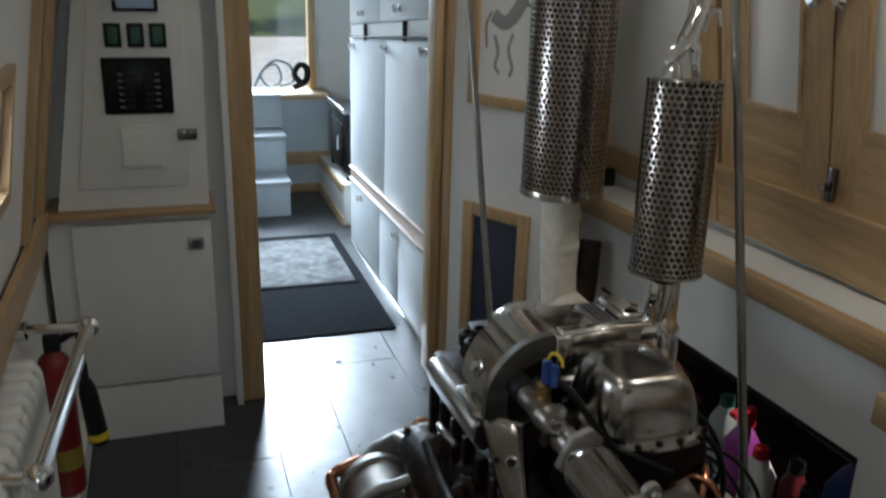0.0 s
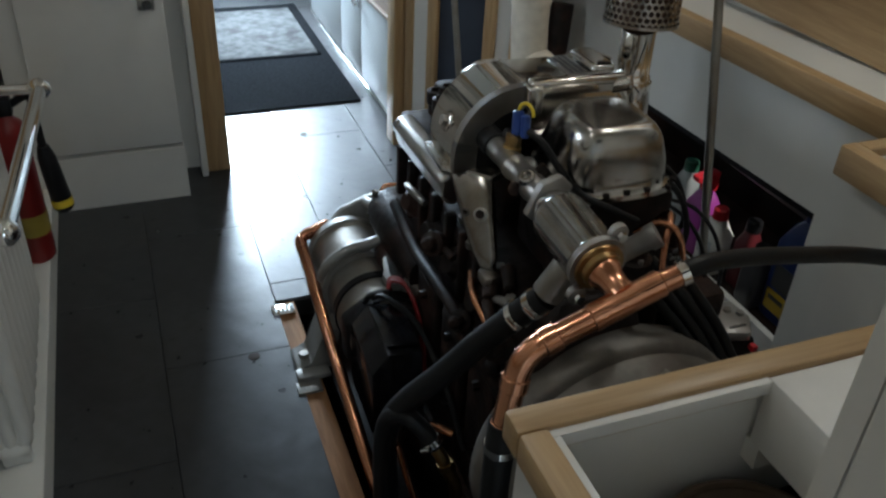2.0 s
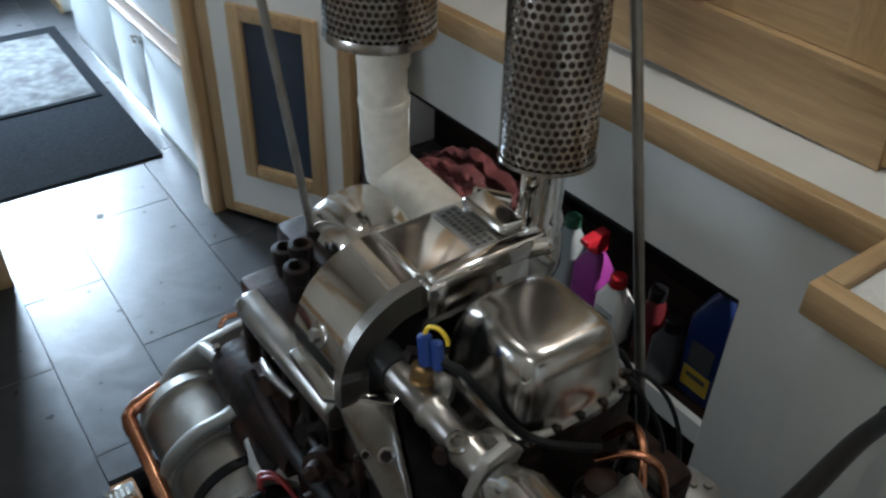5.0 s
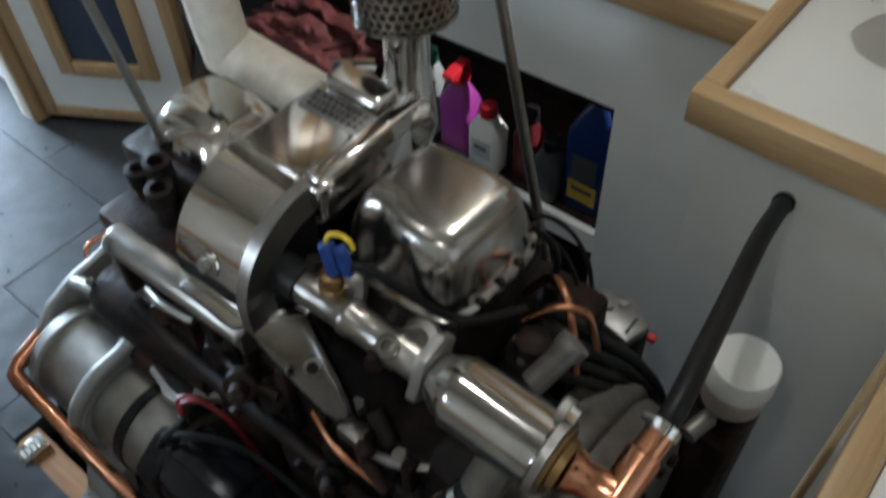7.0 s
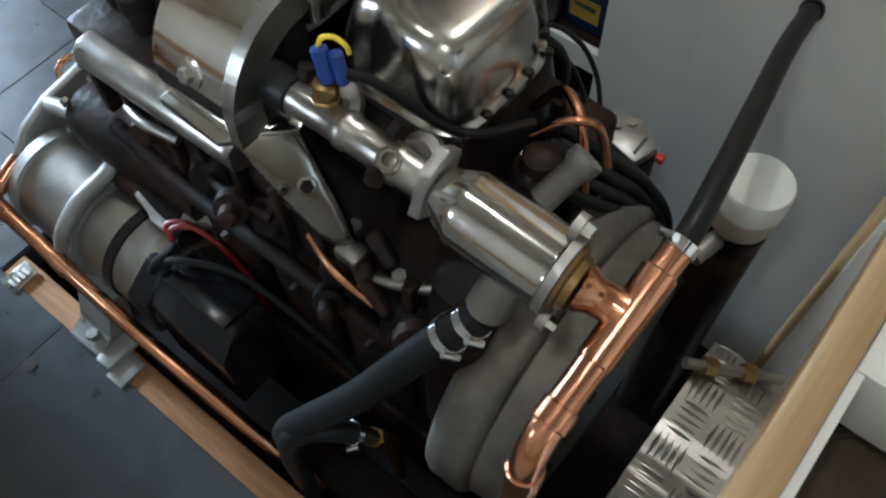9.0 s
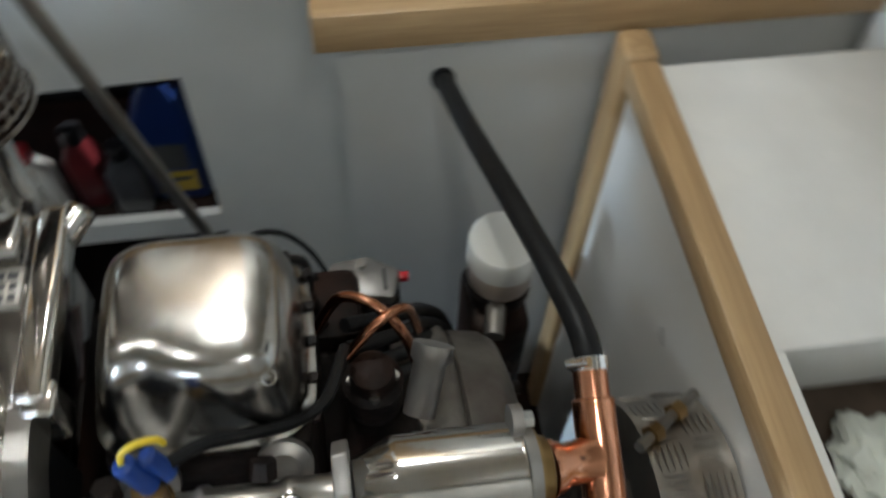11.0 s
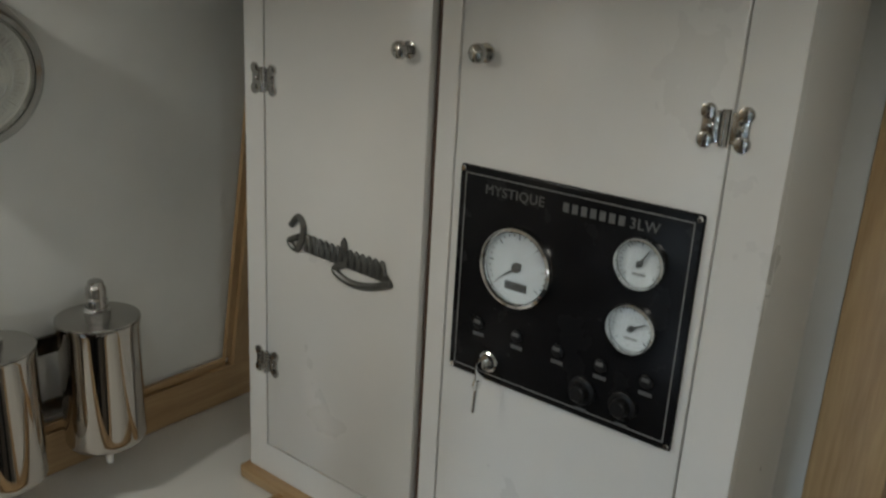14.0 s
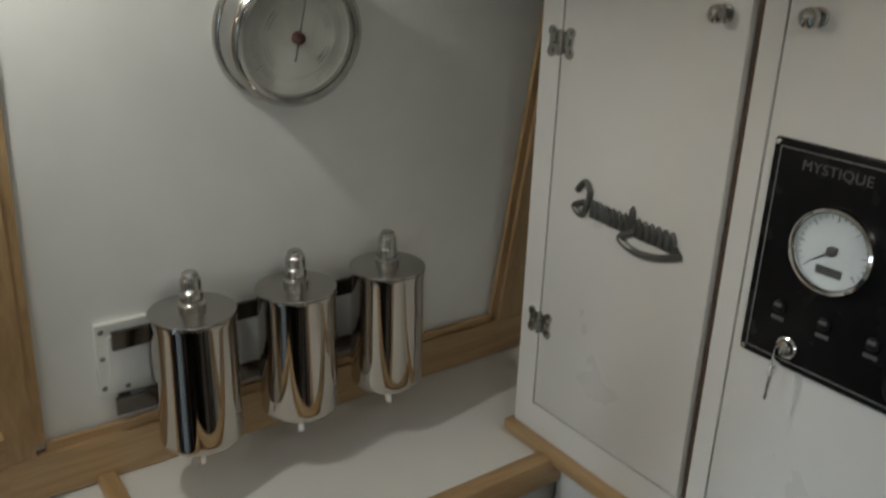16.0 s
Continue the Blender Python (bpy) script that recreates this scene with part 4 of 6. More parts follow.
part("needle", bm, print_dark, bar)
part("hub", lathe(b0 + AX * 0.047, AX, [(0, 0.010), (0.010, 0.009), (0.012, 0.006)], 18), material("hub_brown", (0.06, 0.02, 0.015), 0.4), bar)
gl = part("glass", lathe(b0 + AX * 0.056, AX, [(0, 0.093), (0.003, 0.091), (0.006, 0.05), (0.007, 0.0)], 40), clear_glass, bar, "clear glass")
gl.visible_shadow = False

# ---- engine ----
def loft_rr(rings, n=6, bm=None, caps=True):
    """Lofts rounded rectangles (z, cx, cy, hx, hy, r) upward."""
    bm = bm or bmesh.new()
    loops = []
    for z, cx, cy, hx, hy, r in rings:
        vs = []
        for qx, qy, a0 in ((1, 1, 0), (-1, 1, 90), (-1, -1, 180), (1, -1, 270)):
            for k in range(n + 1):
                a = radians(a0 + 90 * k / n)
                vs.append(bm.verts.new((cx + qx * (hx - r) + r * math.cos(a), cy + qy * (hy - r) + r * math.sin(a), z)))
        loops.append(vs)
    m = len(loops[0])
    for p, q in zip(loops, loops[1:]):
        for k in range(m):
            bm.faces.new((p[k], p[(k + 1) % m], q[(k + 1) % m], q[k]))
    if caps:
        bm.faces.new(loops[0])
        bm.faces.new(loops[-1])
    return bm


def rumple(bm, amount, scale, seed=0.0):
    for v in bm.verts:
        d = noise.noise_vector(v.co * scale + Vector((seed, seed * 2, 0)))
        v.co += d * amount
    return bm


eng = thing("engine", (0.36, 1.05, -0.28), "polished vintage diesel engine with dark iron block in its well", "engine")
# block and sump
part("block", bx(0.285, 0.80, -0.05, 0.560, 1.42, 0.54, 0.02, 3), iron, eng, "oily dark iron block")
part("sump", bx(0.275, 0.80, -0.27, 0.555, 1.42, -0.05, 0.02), iron, eng)
for k in range(4):
    y = 0.84 + 0.15 * k
    d_ = part("side_door", bx(0.262, y, 0.10, 0.286, y + 0.12, 0.36, 0.012, 3), iron, eng)
    for z in (0.14, 0.32):
        part("door_nut", hexbolt((0.262, y + 0.06, z), (-1, 0, 0), 0.010, 0.014), iron, d_)
for k in range(5):
    y = 0.83 + 0.125 * k
    part("water_boss", lathe((0.29, y, 0.47), (-1, -0.2, 0.3), [(0, 0.036), (0.018, 0.034), (0.024, 0.026), (0.040, 0.018)], 16), iron, eng)
part("oil_rail", hose([(0.262, 1.42, 0.42), (0.255, 1.25, 0.40), (0.250, 1.05, 0.42), (0.255, 0.90, 0.40), (0.27, 0.80, 0.36)], 0.014, 10), iron, eng)
part("bed_rail", bx(0.11, 0.55, -0.27, 0.20, 2.1, -0.10, 0.006), bilge_and_shade, eng)
part("bed_rail", bx(0.70, 0.55, -0.27, 0.80, 2.1, 0.02, 0.006), bilge_and_shade, eng)
# cylinder heads
part("cylinder_head", bx(0.365, 0.832, 0.56, 0.560, 1.018, 0.724, 0.012), iron, eng)
part("cylinder_head", bx(0.352, 1.05, 0.56, 0.560, 1.45, 0.700, 0.012), iron, eng)

# near rocker cover: polished, with a concave shoulder on the walkway side
def loft_soft(rings, p=4.5, n=72):
    """Lofts soft-cornered squares (z, cx, cy, hx, hy) upward with evenly spread points."""
    bm = bmesh.new()
    loops = []
    for z, cx, cy, hx, hy in rings:
        vs = []
        for k in range(n):
            a = 2 * math.pi * k / n
            c, q = math.cos(a), math.sin(a)
            vs.append(bm.verts.new((cx + hx * math.copysign(abs(c) ** (2 / p), c), cy + hy * math.copysign(abs(q) ** (2 / p), q), z)))
        loops.append(vs)
    for lo, hi in zip(loops, loops[1:]):
        for k in range(n):
            bm.faces.new((lo[k], lo[(k + 1) % n], hi[(k + 1) % n], hi[k]))
    bm.faces.new(loops[0])
    bm.faces.new(loops[-1])
    return bm


rings = [(0.724, 0.464, 0.925, 0.092, 0.092), (0.725, 0.464, 0.925, 0.099, 0.099), (0.735, 0.464, 0.925, 0.099, 0.099), (0.738, 0.464, 0.925, 0.094, 0.094), (0.741, 0.463, 0.924, 0.0905, 0.0905),
         (0.760, 0.462, 0.924, 0.0895, 0.0895), (0.780, 0.461, 0.923, 0.0875, 0.0875), (0.797, 0.460, 0.922, 0.0835, 0.0835), (0.811, 0.459, 0.921, 0.0800, 0.0805), (0.822, 0.458, 0.921, 0.0755, 0.0765),
         (0.830, 0.457, 0.920, 0.0705, 0.0720), (0.8355, 0.456, 0.920, 0.0655, 0.0675), (0.8390, 0.456, 0.920, 0.0600, 0.0625), (0.8410, 0.456, 0.920, 0.0535, 0.0560), (0.8420, 0.456, 0.920, 0.0430, 0.0470),
         (0.8426, 0.456, 0.920, 0.0330, 0.0370), (0.8430, 0.456, 0.920, 0.0220, 0.0250), (0.8432, 0.456, 0.920, 0.0080, 0.0100)]
bm = loft_soft(rings)
for v in bm.verts:
    if v.co.z > 0.745:
        # hollow in the corner beside the water pipe, and a slightly dished top
        lift = min(1.0, (v.co.z - 0.745) / 0.03)
        g = math.exp(-(((v.co.y - 0.962) / 0.026) ** 2) - ((max(0.0, v.co.x - 0.375) / 0.030) ** 2)) * lift
        v.co += Vector((0.012, -0.002, -0.016)) * g
        v.co += noise.noise_vector(v.co * 16) * 0.0005 * lift
rc = part("rocker_cover", bm, cover_alloy, eng, "polished aluminium rocker cover")
for p, d in (((0.389, 0.860, 0.817), (-0.55, -0.50, 0.67)), ((0.436, 0.984, 0.829), (-0.15, 0.55, 0.82)), ((0.524, 0.863, 0.815), (0.6, -0.5, 0.62)), ((0.516, 0.980, 0.818), (0.5, 0.5, 0.7))):
    u = Vector(d).normalized()
    sc = part("screw", lathe(Vector(p) - u * 0.004, u, [(0, 0.0080), (0.0055, 0.0080), (0.0070, 0.0068), (0.0066, 0.0052), (0.0030, 0.0048), (0.0028, 0.0)], 18), cover_alloy, rc)
    # black disc in the recess, painting the dark of the hole
    part("socket_shade", lathe(Vector(p) - u * 0.0006, u, [(0, 0.0046), (0.0004, 0.0046)], 6), black_paint, sc)
for k in range(5):
    part("flange_nut", hexbolt((0.385 + 0.038 * k, 0.829, 0.735), (0, 0, 1), 0.0058, 0.006), iron, rc)
for k in range(4):
    part("flange_nut", hexbolt((0.560, 0.850 + 0.045 * k, 0.735), (0, 0, 1), 0.0058, 0.006), iron, rc)

# air trunk: flat top with an arched end
YA0, YA1 = 1.045, 1.160


def arch_outline(r, x0, x1, ztop, zlow, n=14):
    cx, cz = x0 + r, ztop - r
    pts = [(x1, zlow), (x1, ztop)]
    pts += [(cx - r * math.sin(radians(90 * k / n)), cz + r * math.cos(radians(90 * k / n))) for k in range(n + 1)]
    pts.append((x0, zlow))
    return pts


out = arch_outline(0.118, 0.244, 0.556, 0.846, 0.700)
bm = prism([(x, YA0, z) for x, z in out], (0, YA1 - YA0, 0), bevel=0.004, seg=3)
trunk = part("air_trunk", bm, mirror_alloy, eng, "polished arched air trunk")
# rim of the arch and the ridge bar on its front edge
bm = bmesh.new()
o = arch_outline(0.121, 0.241, 0.372, 0.849, 0.700, 18)[1:]
i_ = arch_outline(0.080, 0.282, 0.372, 0.808, 0.700, 18)[1:]
for (a, b, c, d) in zip(o, o[1:], i_[1:], i_):
    prism([(p[0], 1.030, p[1]) for p in (a, b, c, d)], (0, 0.018, 0), bm)
bmesh.ops.remove_doubles(bm, verts=bm.verts, dist=1e-5)
part("arch_rim", bm, satin_alloy, trunk)
part("ridge_bar", bx(0.372, 1.020, 0.826, 0.556, 1.046, 0.858, 0.006, 3), mirror_alloy, trunk)
part("ridge_end", bx(0.362, 1.014, 0.800, 0.392, 1.040, 0.852, 0.005, 3), mirror_alloy, trunk)
part("bar_end", lathe((0.548, 1.022, 0.840), (0.6, -0.5, 0.3), [(-0.02, 0.015), (0.012, 0.014), (0.016, 0.010)], 18), polished, trunk)
# flat black sheet across the arch; its colour stands in for shade inside
part("arch_mouth_shade", prism([(x, 1.0405, z) for x, z in arch_outline(0.079, 0.283, 0.372, 0.807, 0.702)], (0, 0.003, 0)), black_paint, trunk, "black sheet for the shade inside the mouth of the arch")
part("seam", bx(0.366, 1.050, 0.845, 0.374, 1.158, 0.851, 0.002), polished, trunk)
pl = part("maker_plate", bx(0.462, 1.052, 0.846, 0.500, 1.150, 0.8495, 0.001), bare_metal, trunk, "engraved maker plate")
random.seed(11)
for row in range(3):
    y = 1.056
    while y < 1.140:
        ln = random.choice((0.004, 0.006, 0.008))
        part("engraved_mark", bx(0.4665 + 0.0105 * row, y, 0.8492, 0.4735 + 0.0105 * row, y + ln, 0.8501), print_dark, pl)
        y += ln + 0.0032
part("cap_plate", bx(0.506, 1.056, 0.846, 0.552, 1.150, 0.862, 0.008, 3), polished, trunk)
for p in ((0.253, 1.100, 0.768),):
    u = (Vector(p) - Vector((0.362, p[1], 0.728))).normalized()
    b_ = part("boss", lathe(Vector(p) - u * 0.004, u, [(0, 0.020), (0.008, 0.018), (0.010, 0.012)], 18), polished, trunk)
    part("plug", hexbolt(Vector(p) + u * 0.004, u, 0.010, 0.009), bare_metal, b_)
# foot and leg below the arch
part("foot", prism([(0.232, 1.160, 0.688), (0.230, 1.062, 0.688), (0.300, 0.998, 0.688), (0.330, 1.010, 0.688), (0.330, 1.160, 0.688)], (0, 0, 0.016), bevel=0.004), polished, trunk)
LW, LN = Vector((0.73, -0.68, 0)), Vector((-0.58, -0.62, 0.53))
bm = bmesh.new()
loops = []
for cx, cy, cz, hw, hn in ((0.276, 1.044, 0.700, 0.034, 0.010), (0.276, 1.030, 0.690, 0.040, 0.013), (0.275, 1.010, 0.666, 0.038, 0.015), (0.274, 0.990, 0.638, 0.034, 0.015), (0.274, 0.968, 0.608, 0.029, 0.014), (0.274, 0.946, 0.580, 0.023, 0.012), (0.274, 0.932, 0.562, 0.016, 0.010), (0.274, 0.927, 0.555, 0.008, 0.005)):
    ring = []
    for k in range(28):
        a = 2 * math.pi * k / 28
        c, q = math.cos(a), math.sin(a)
        ring.append(bm.verts.new(Vector((cx, cy, cz)) + LW * hw * math.copysign(abs(c) ** 0.55, c) + LN * hn * math.copysign(abs(q) ** 0.75, q)))
    loops.append(ring)
for lo, hi in zip(loops, loops[1:]):
    for k in range(28):
        bm.faces.new((lo[k], lo[(k + 1) % 28], hi[(k + 1) % 28], hi[k]))
bm.faces.new(loops[0])
bm.faces.new(loops[-1])
leg = part("bracket_leg", bm, leg_alloy, eng, "polished bracket leg")
for at, rr in (((0.276, 0.978, 0.642), 0.014), ((0.256, 0.996, 0.640), 0.008)):
    pb_ = part("boss", lathe(at, LN, [(-0.012, rr), (0.006, rr * 0.95), (0.008, rr * 0.7)], 18), satin_alloy, leg)
    part("plug", hexbolt(Vector(at) + LN.normalized() * 0.006, LN, rr * 0.62, 0.007), iron, pb_)
part("lug", bx(0.256, 0.898, 0.540, 0.288, 0.936, 0.562, 0.006), satin_alloy, leg)
for p, q, rr in (((0.285, 0.930, 0.55), (0.262, 0.885, 0.530), 0.017), ((0.300, 0.905, 0.575), (0.285, 0.860, 0.560), 0.013), ((0.262, 0.895, 0.52), (0.250, 0.845, 0.500), 0.011)):
    part("linkage", rod(p, q, rr, rr * 0.8, 10, bevel=0.003), iron, eng)

# long polished side cover
bm = prism([(0.222, 1.335, 0.662), (0.232, 1.345, 0.640), (0.240, 1.345, 0.610), (0.262, 1.345, 0.605), (0.276, 1.345, 0.640), (0.270, 1.340, 0.678), (0.240, 1.338, 0.680)], (0.004, -0.280, 0.006), bevel=0.010, seg=3)
part("side_cover", bm, satin_alloy, eng, "polished long side cover")
# far cover below the exhaust pipe
bm = loft_rr([(0.655, 0.455, 1.345, 0.078, 0.085, 0.03), (0.690, 0.455, 1.345, 0.076, 0.083, 0.03), (0.730, 0.458, 1.345, 0.066, 0.075, 0.034), (0.752, 0.462, 1.345, 0.048, 0.058, 0.032), (0.757, 0.464, 1.345, 0.02, 0.02, 0.015)], 6)
part("rear_cover", bm, polished, eng, "polished rear cover")
for p in ((0.318, 1.300, 0.690), (0.345, 1.335, 0.700), (0.330, 1.365, 0.680)):
    bm = lathe(p, (0, 0, 1), [(-0.06, 0.016), (0.0, 0.016), (0.004, 0.020), (0.03, 0.020), (0.032, 0.012), (0.015, 0.010)], 16)
    part("oil_union", bm, iron, eng)
part("rear_bracket", bx(0.26, 1.24, 0.60, 0.36, 1.40, 0.66, 0.012), iron, eng)
part("lagged_manifold", rod((0.585, 1.16, 0.705), (0.600, 1.50, 0.705), 0.045, bevel=0.012), lagging, eng, "lagged exhaust manifold")

# coolant pipe, thermostat housing
bm = lathe((0.302, 1.010, 0.7615), (0, -1, -0.006), [(0, 0.0185), (0.004, 0.0205), (0.040, 0.0205), (0.046, 0.0195), (0.082, 0.0195), (0.086, 0.0225), (0.094, 0.0225), (0.098, 0.0198), (0.150, 0.0198), (0.156, 0.0228), (0.164, 0.0228), (0.168, 0.0205), (0.195, 0.0205)], 28)
pipe_ = part("coolant_pipe", bm, satin_alloy, eng, "polished coolant outlet pipe")
part("rubber_sleeve", rod((0.302, 1.085, 0.762), (0.302, 0.992, 0.7615), 0.0235, bevel=0.002), rubber, pipe_, "black rubber sleeve")
part("ring_boss", lathe((0.292, 0.852, 0.774), (-0.35, -0.15, 0.9), [(-0.012, 0.0135), (0.010, 0.0135), (0.012, 0.0115), (0.012, 0.0075), (0.002, 0.007), (0.001, 0.0)], 18), housing_alloy, pipe_)
for y in (0.975, 0.86):
    part("branch", lathe((0.306, y, 0.762), (0.55, 0, -0.55), [(0, 0.017), (0.05, 0.016), (0.055, 0.026), (0.066, 0.026)], 18), cast_alu, pipe_)
for p, d in (((0.287, 0.868, 0.752), (-0.8, -0.4, 0.2)), ((0.322, 0.872, 0.770), (0.7, -0.1, 0.6)), ((0.318, 0.992, 0.775), (0.4, 0, 0.9))):
    part("pipe_plug", hexbolt(p, d, 0.012, 0.016), iron, pipe_)
part("flange", prism([(0.268, 0.815, 0.742), (0.290, 0.815, 0.722), (0.318, 0.815, 0.732), (0.342, 0.815, 0.782), (0.322, 0.815, 0.802), (0.290, 0.815, 0.792)], (0.002, -0.014, 0), bevel=0.003), cast_alu, pipe_)
tax = Vector((0.02, -1, -0.095)).normalized()
t0 = Vector((0.306, 0.801, 0.757))
th = part("thermostat_housing", lathe(t0, tax, [(0, 0.025), (0.004, 0.029), (0.030, 0.041), (0.036, 0.0435), (0.137, 0.0435), (0.140, 0.045)], 40), housing_alloy, eng, "polished thermostat housing")
bm = lathe(t0 + tax * 0.141, tax, [(0, 0.0445), (0.010, 0.0445)], 36)
for s in (-1, 1):
    c = t0 + tax * 0.141 + Vector((0.030 * s, 0.006 * s, 0.042 * s))
    lathe(c, tax, [(0, 0.014), (0.010, 0.014)], 18, bm)
part("housing_flange", bm, cast_alu, th)
bm = lathe(t0 + tax * 0.152, tax, [(0, 0.038), (0.004, 0.037), (0.006, 0.030), (0.014, 0.029), (0.016, 0.025)], 32)
part("brass_ring", bm, brass, th, "brass ring")
for s in (-1, 1):
    c = t0 + tax * 0.151 + Vector((0.030 * s, 0.006 * s, 0.042 * s))
    part("bolt", hexbolt(c, tax, 0.008, 0.010), chrome, th)
part("outlet_stub", rod(t0 + tax * 0.100 + Vector((-0.01, 0, -0.03)), (0.270, 0.712, 0.660), 0.024), bare_metal, th)

# copper tee and bend
tee_c = Vector((0.318, 0.584, 0.729))
ct = thing("copper_pipework", (0.316, 0.606, 0.60), "bright copper tee and bend on the thermostat outlet", "pipe")
bm = lathe(t0 + tax * 0.166, tee_c - (t0 + tax * 0.166), [(0, 0.0255), (0.008, 0.0250), (0.016, 0.0200), (0.030, 0.0192), (0.036, 0.0200), (0.046, 0.0230), (0.050, 0.0150)], 28)
tee = part("tee", bm, copper, ct)
part("run", rod((0.366, 0.582, 0.749), (0.266, 0.585, 0.708), 0.0195, bevel=0.002), copper, ct)
part("stub", rod((0.364, 0.582, 0.748), (0.396, 0.580, 0.760), 0.0160), copper, ct)
bm = rod((0.270, 0.585, 0.710), (0.205, 0.587, 0.683), 0.0172)
part("tail", bm, copper, ct)
part("collar", rod((0.222, 0.5865, 0.690), (0.199, 0.587, 0.6805), 0.0200, bevel=0.002), copper, ct)
part("bend", hose([(0.205, 0.587, 0.683), (0.188, 0.587, 0.674), (0.172, 0.586, 0.655), (0.163, 0.584, 0.625), (0.156, 0.581, 0.585), (0.150, 0.579, 0.545)], 0.0178), copper, ct)
part("collar", rod((0.1655, 0.585, 0.636), (0.1615, 0.583, 0.614), 0.0202, bevel=0.002), copper, ct)
part("collar", rod((0.152, 0.580, 0.560), (0.1505, 0.579, 0.548), 0.0200, bevel=0.002), copper, ct)


def clip(a, d, r, parent):
    d = Vector(d).normalized()
    a = Vector(a)
    c = part("hose_clip", lathe(a - d * 0.006, d, [(0, r), (0, r + 0.0015), (0.012, r + 0.0015), (0.012, r)], 26, caps=False), chrome, parent, "steel worm-drive clip")
    u, v, _ = frame_of(d)
    part("clip_screw", rod(a + u * (r + 0.004) - v * 0.010, a + u * (r + 0.004) + v * 0.012, 0.0048, n=10), chrome, c)


h1 = thing("coolant_hose", (0.6, 0.62, 0.65), "black rubber coolant hose running into the side cupboard", "hose", "coolant hoses")
part("hose_body", hose([(0.378, 0.5805, 0.753), (0.420, 0.581, 0.767), (0.500, 0.592, 0.757), (0.620, 0.610, 0.727), (0.760, 0.631, 0.688), (0.884, 0.643, 0.648)], 0.0132, 18), rubber, h1)
part("grommet", lathe((0.8848, 0.643, 0.648), (-1, -0.1, 0.3), [(0, 0.0150), (0.010, 0.0165), (0.014, 0.0150), (0.014, 0.0134)], 22), black_paint, h1, "black rubber grommet")
clip((0.394, 0.580, 0.7595), (0.42, -0.02, 0.16), 0.0165, h1)
h2 = thing("coolant_hose", (0.18, 0.80, 0.45), "thick black rubber hose curving down into the well", "hose", "coolant hoses")
part("hose_body", hose([(0.268, 0.712, 0.655), (0.245, 0.735, 0.615), (0.205, 0.775, 0.540), (0.160, 0.825, 0.440), (0.118, 0.890, 0.330), (0.100, 0.935, 0.240), (0.105, 0.970, 0.120), (0.120, 1.000, -0.060), (0.130, 1.01, -0.25)], 0.0215, 18), rubber, h2)
clip((0.258, 0.722, 0.637), (-0.35, 0.35, -0.62), 0.0222, h2)
clip((0.240, 0.740, 0.607), (-0.4, 0.4, -0.7), 0.0222, h2)
h3 = thing("coolant_hose", (0.15, 0.6, 0.3), "black hose below the copper bend", "hose", "coolant hoses")
part("hose_body", hose([(0.152, 0.580, 0.560), (0.149, 0.578, 0.52), (0.146, 0.575, 0.44), (0.145, 0.572, 0.30), (0.145, 0.572, 0.10)], 0.0215, 16), rubber, h3)
clip((0.1485, 0.5775, 0.515), (0.05, 0.03, 1), 0.0222, h3)
h4 = thing("coolant_hose", (0.085, 0.93, 0.02), "narrow black hose arching out of the well to a brass fitting", "hose", "coolant hoses")
part("hose_body", hose([(0.085, 0.945, -0.25), (0.083, 0.935, 0.02), (0.082, 0.928, 0.18), (0.088, 0.912, 0.272), (0.112, 0.886, 0.300), (0.140, 0.862, 0.277), (0.160, 0.848, 0.242)], 0.0165, 16), rubber, h4)
part("brass_fitting", hose([(0.156, 0.851, 0.248), (0.172, 0.840, 0.215), (0.186, 0.833, 0.175), (0.200, 0.830, 0.120), (0.205, 0.83, -0.06)], 0.0125, 14), brass, h4, "tarnished brass fitting")
part("fitting_nut", rod((0.176, 0.838, 0.205), (0.183, 0.8345, 0.185), 0.017, n=6), brass, h4)
clip((0.154, 0.8525, 0.252), (0.5, -0.35, -0.8), 0.0172, h4)
part("copper_tail", rod((0.118, 0.945, 0.165), (0.150, 0.905, 0.02), 0.007), copper, h4)

# temperature sender with blue cap and wires
bm = lathe((0.310, 0.955, 0.764), (0.10, 0, 1), [(0, 0.017), (0.016, 0.016), (0.018, 0.014), (0.036, 0.014), (0.038, 0.010)], 8)
snd = part("sender", bm, brass, eng, "brass temperature sender")
cap = part("blue_cap", rod((0.316, 0.952, 0.800), (0.322, 0.966, 0.838), 0.0092, bevel=0.003), blue_plastic, snd, "blue connector")
part("blue_cap", rod((0.324, 0.938, 0.800), (0.328, 0.950, 0.836), 0.0078, bevel=0.003), blue_plastic, snd, "blue connector")
part("yellow_wire", hose([(0.322, 0.966, 0.836), (0.325, 0.962, 0.849), (0.329, 0.949, 0.855), (0.333, 0.938, 0.848), (0.334, 0.935, 0.838)], 0.0028, 8), yellow_plastic, snd)
part("black_wire", hose([(0.328, 0.938, 0.812), (0.345, 0.915, 0.800), (0.362, 0.885, 0.770), (0.378, 0.850, 0.745), (0.40, 0.82, 0.735), (0.47, 0.80, 0.70)], 0.006, 8), rubber, snd)

# flywheel ring and tread-plate guard
fw = part("flywheel", lathe((0.425, 0.745, 0.300), (0, -1, 0), [(0, 0.15), (0.0, 0.228), (0.006, 0.242), (0.016, 0.248), (0.062, 0.248), (0.070, 0.242), (0.074, 0.230), (0.078, 0.236), (0.120, 0.230), (0.136, 0.218), (0.144, 0.196), (0.146, 0.08)], 72), flywheel_grey, eng, "dull grey flywheel casing")
bm = bmesh.new()
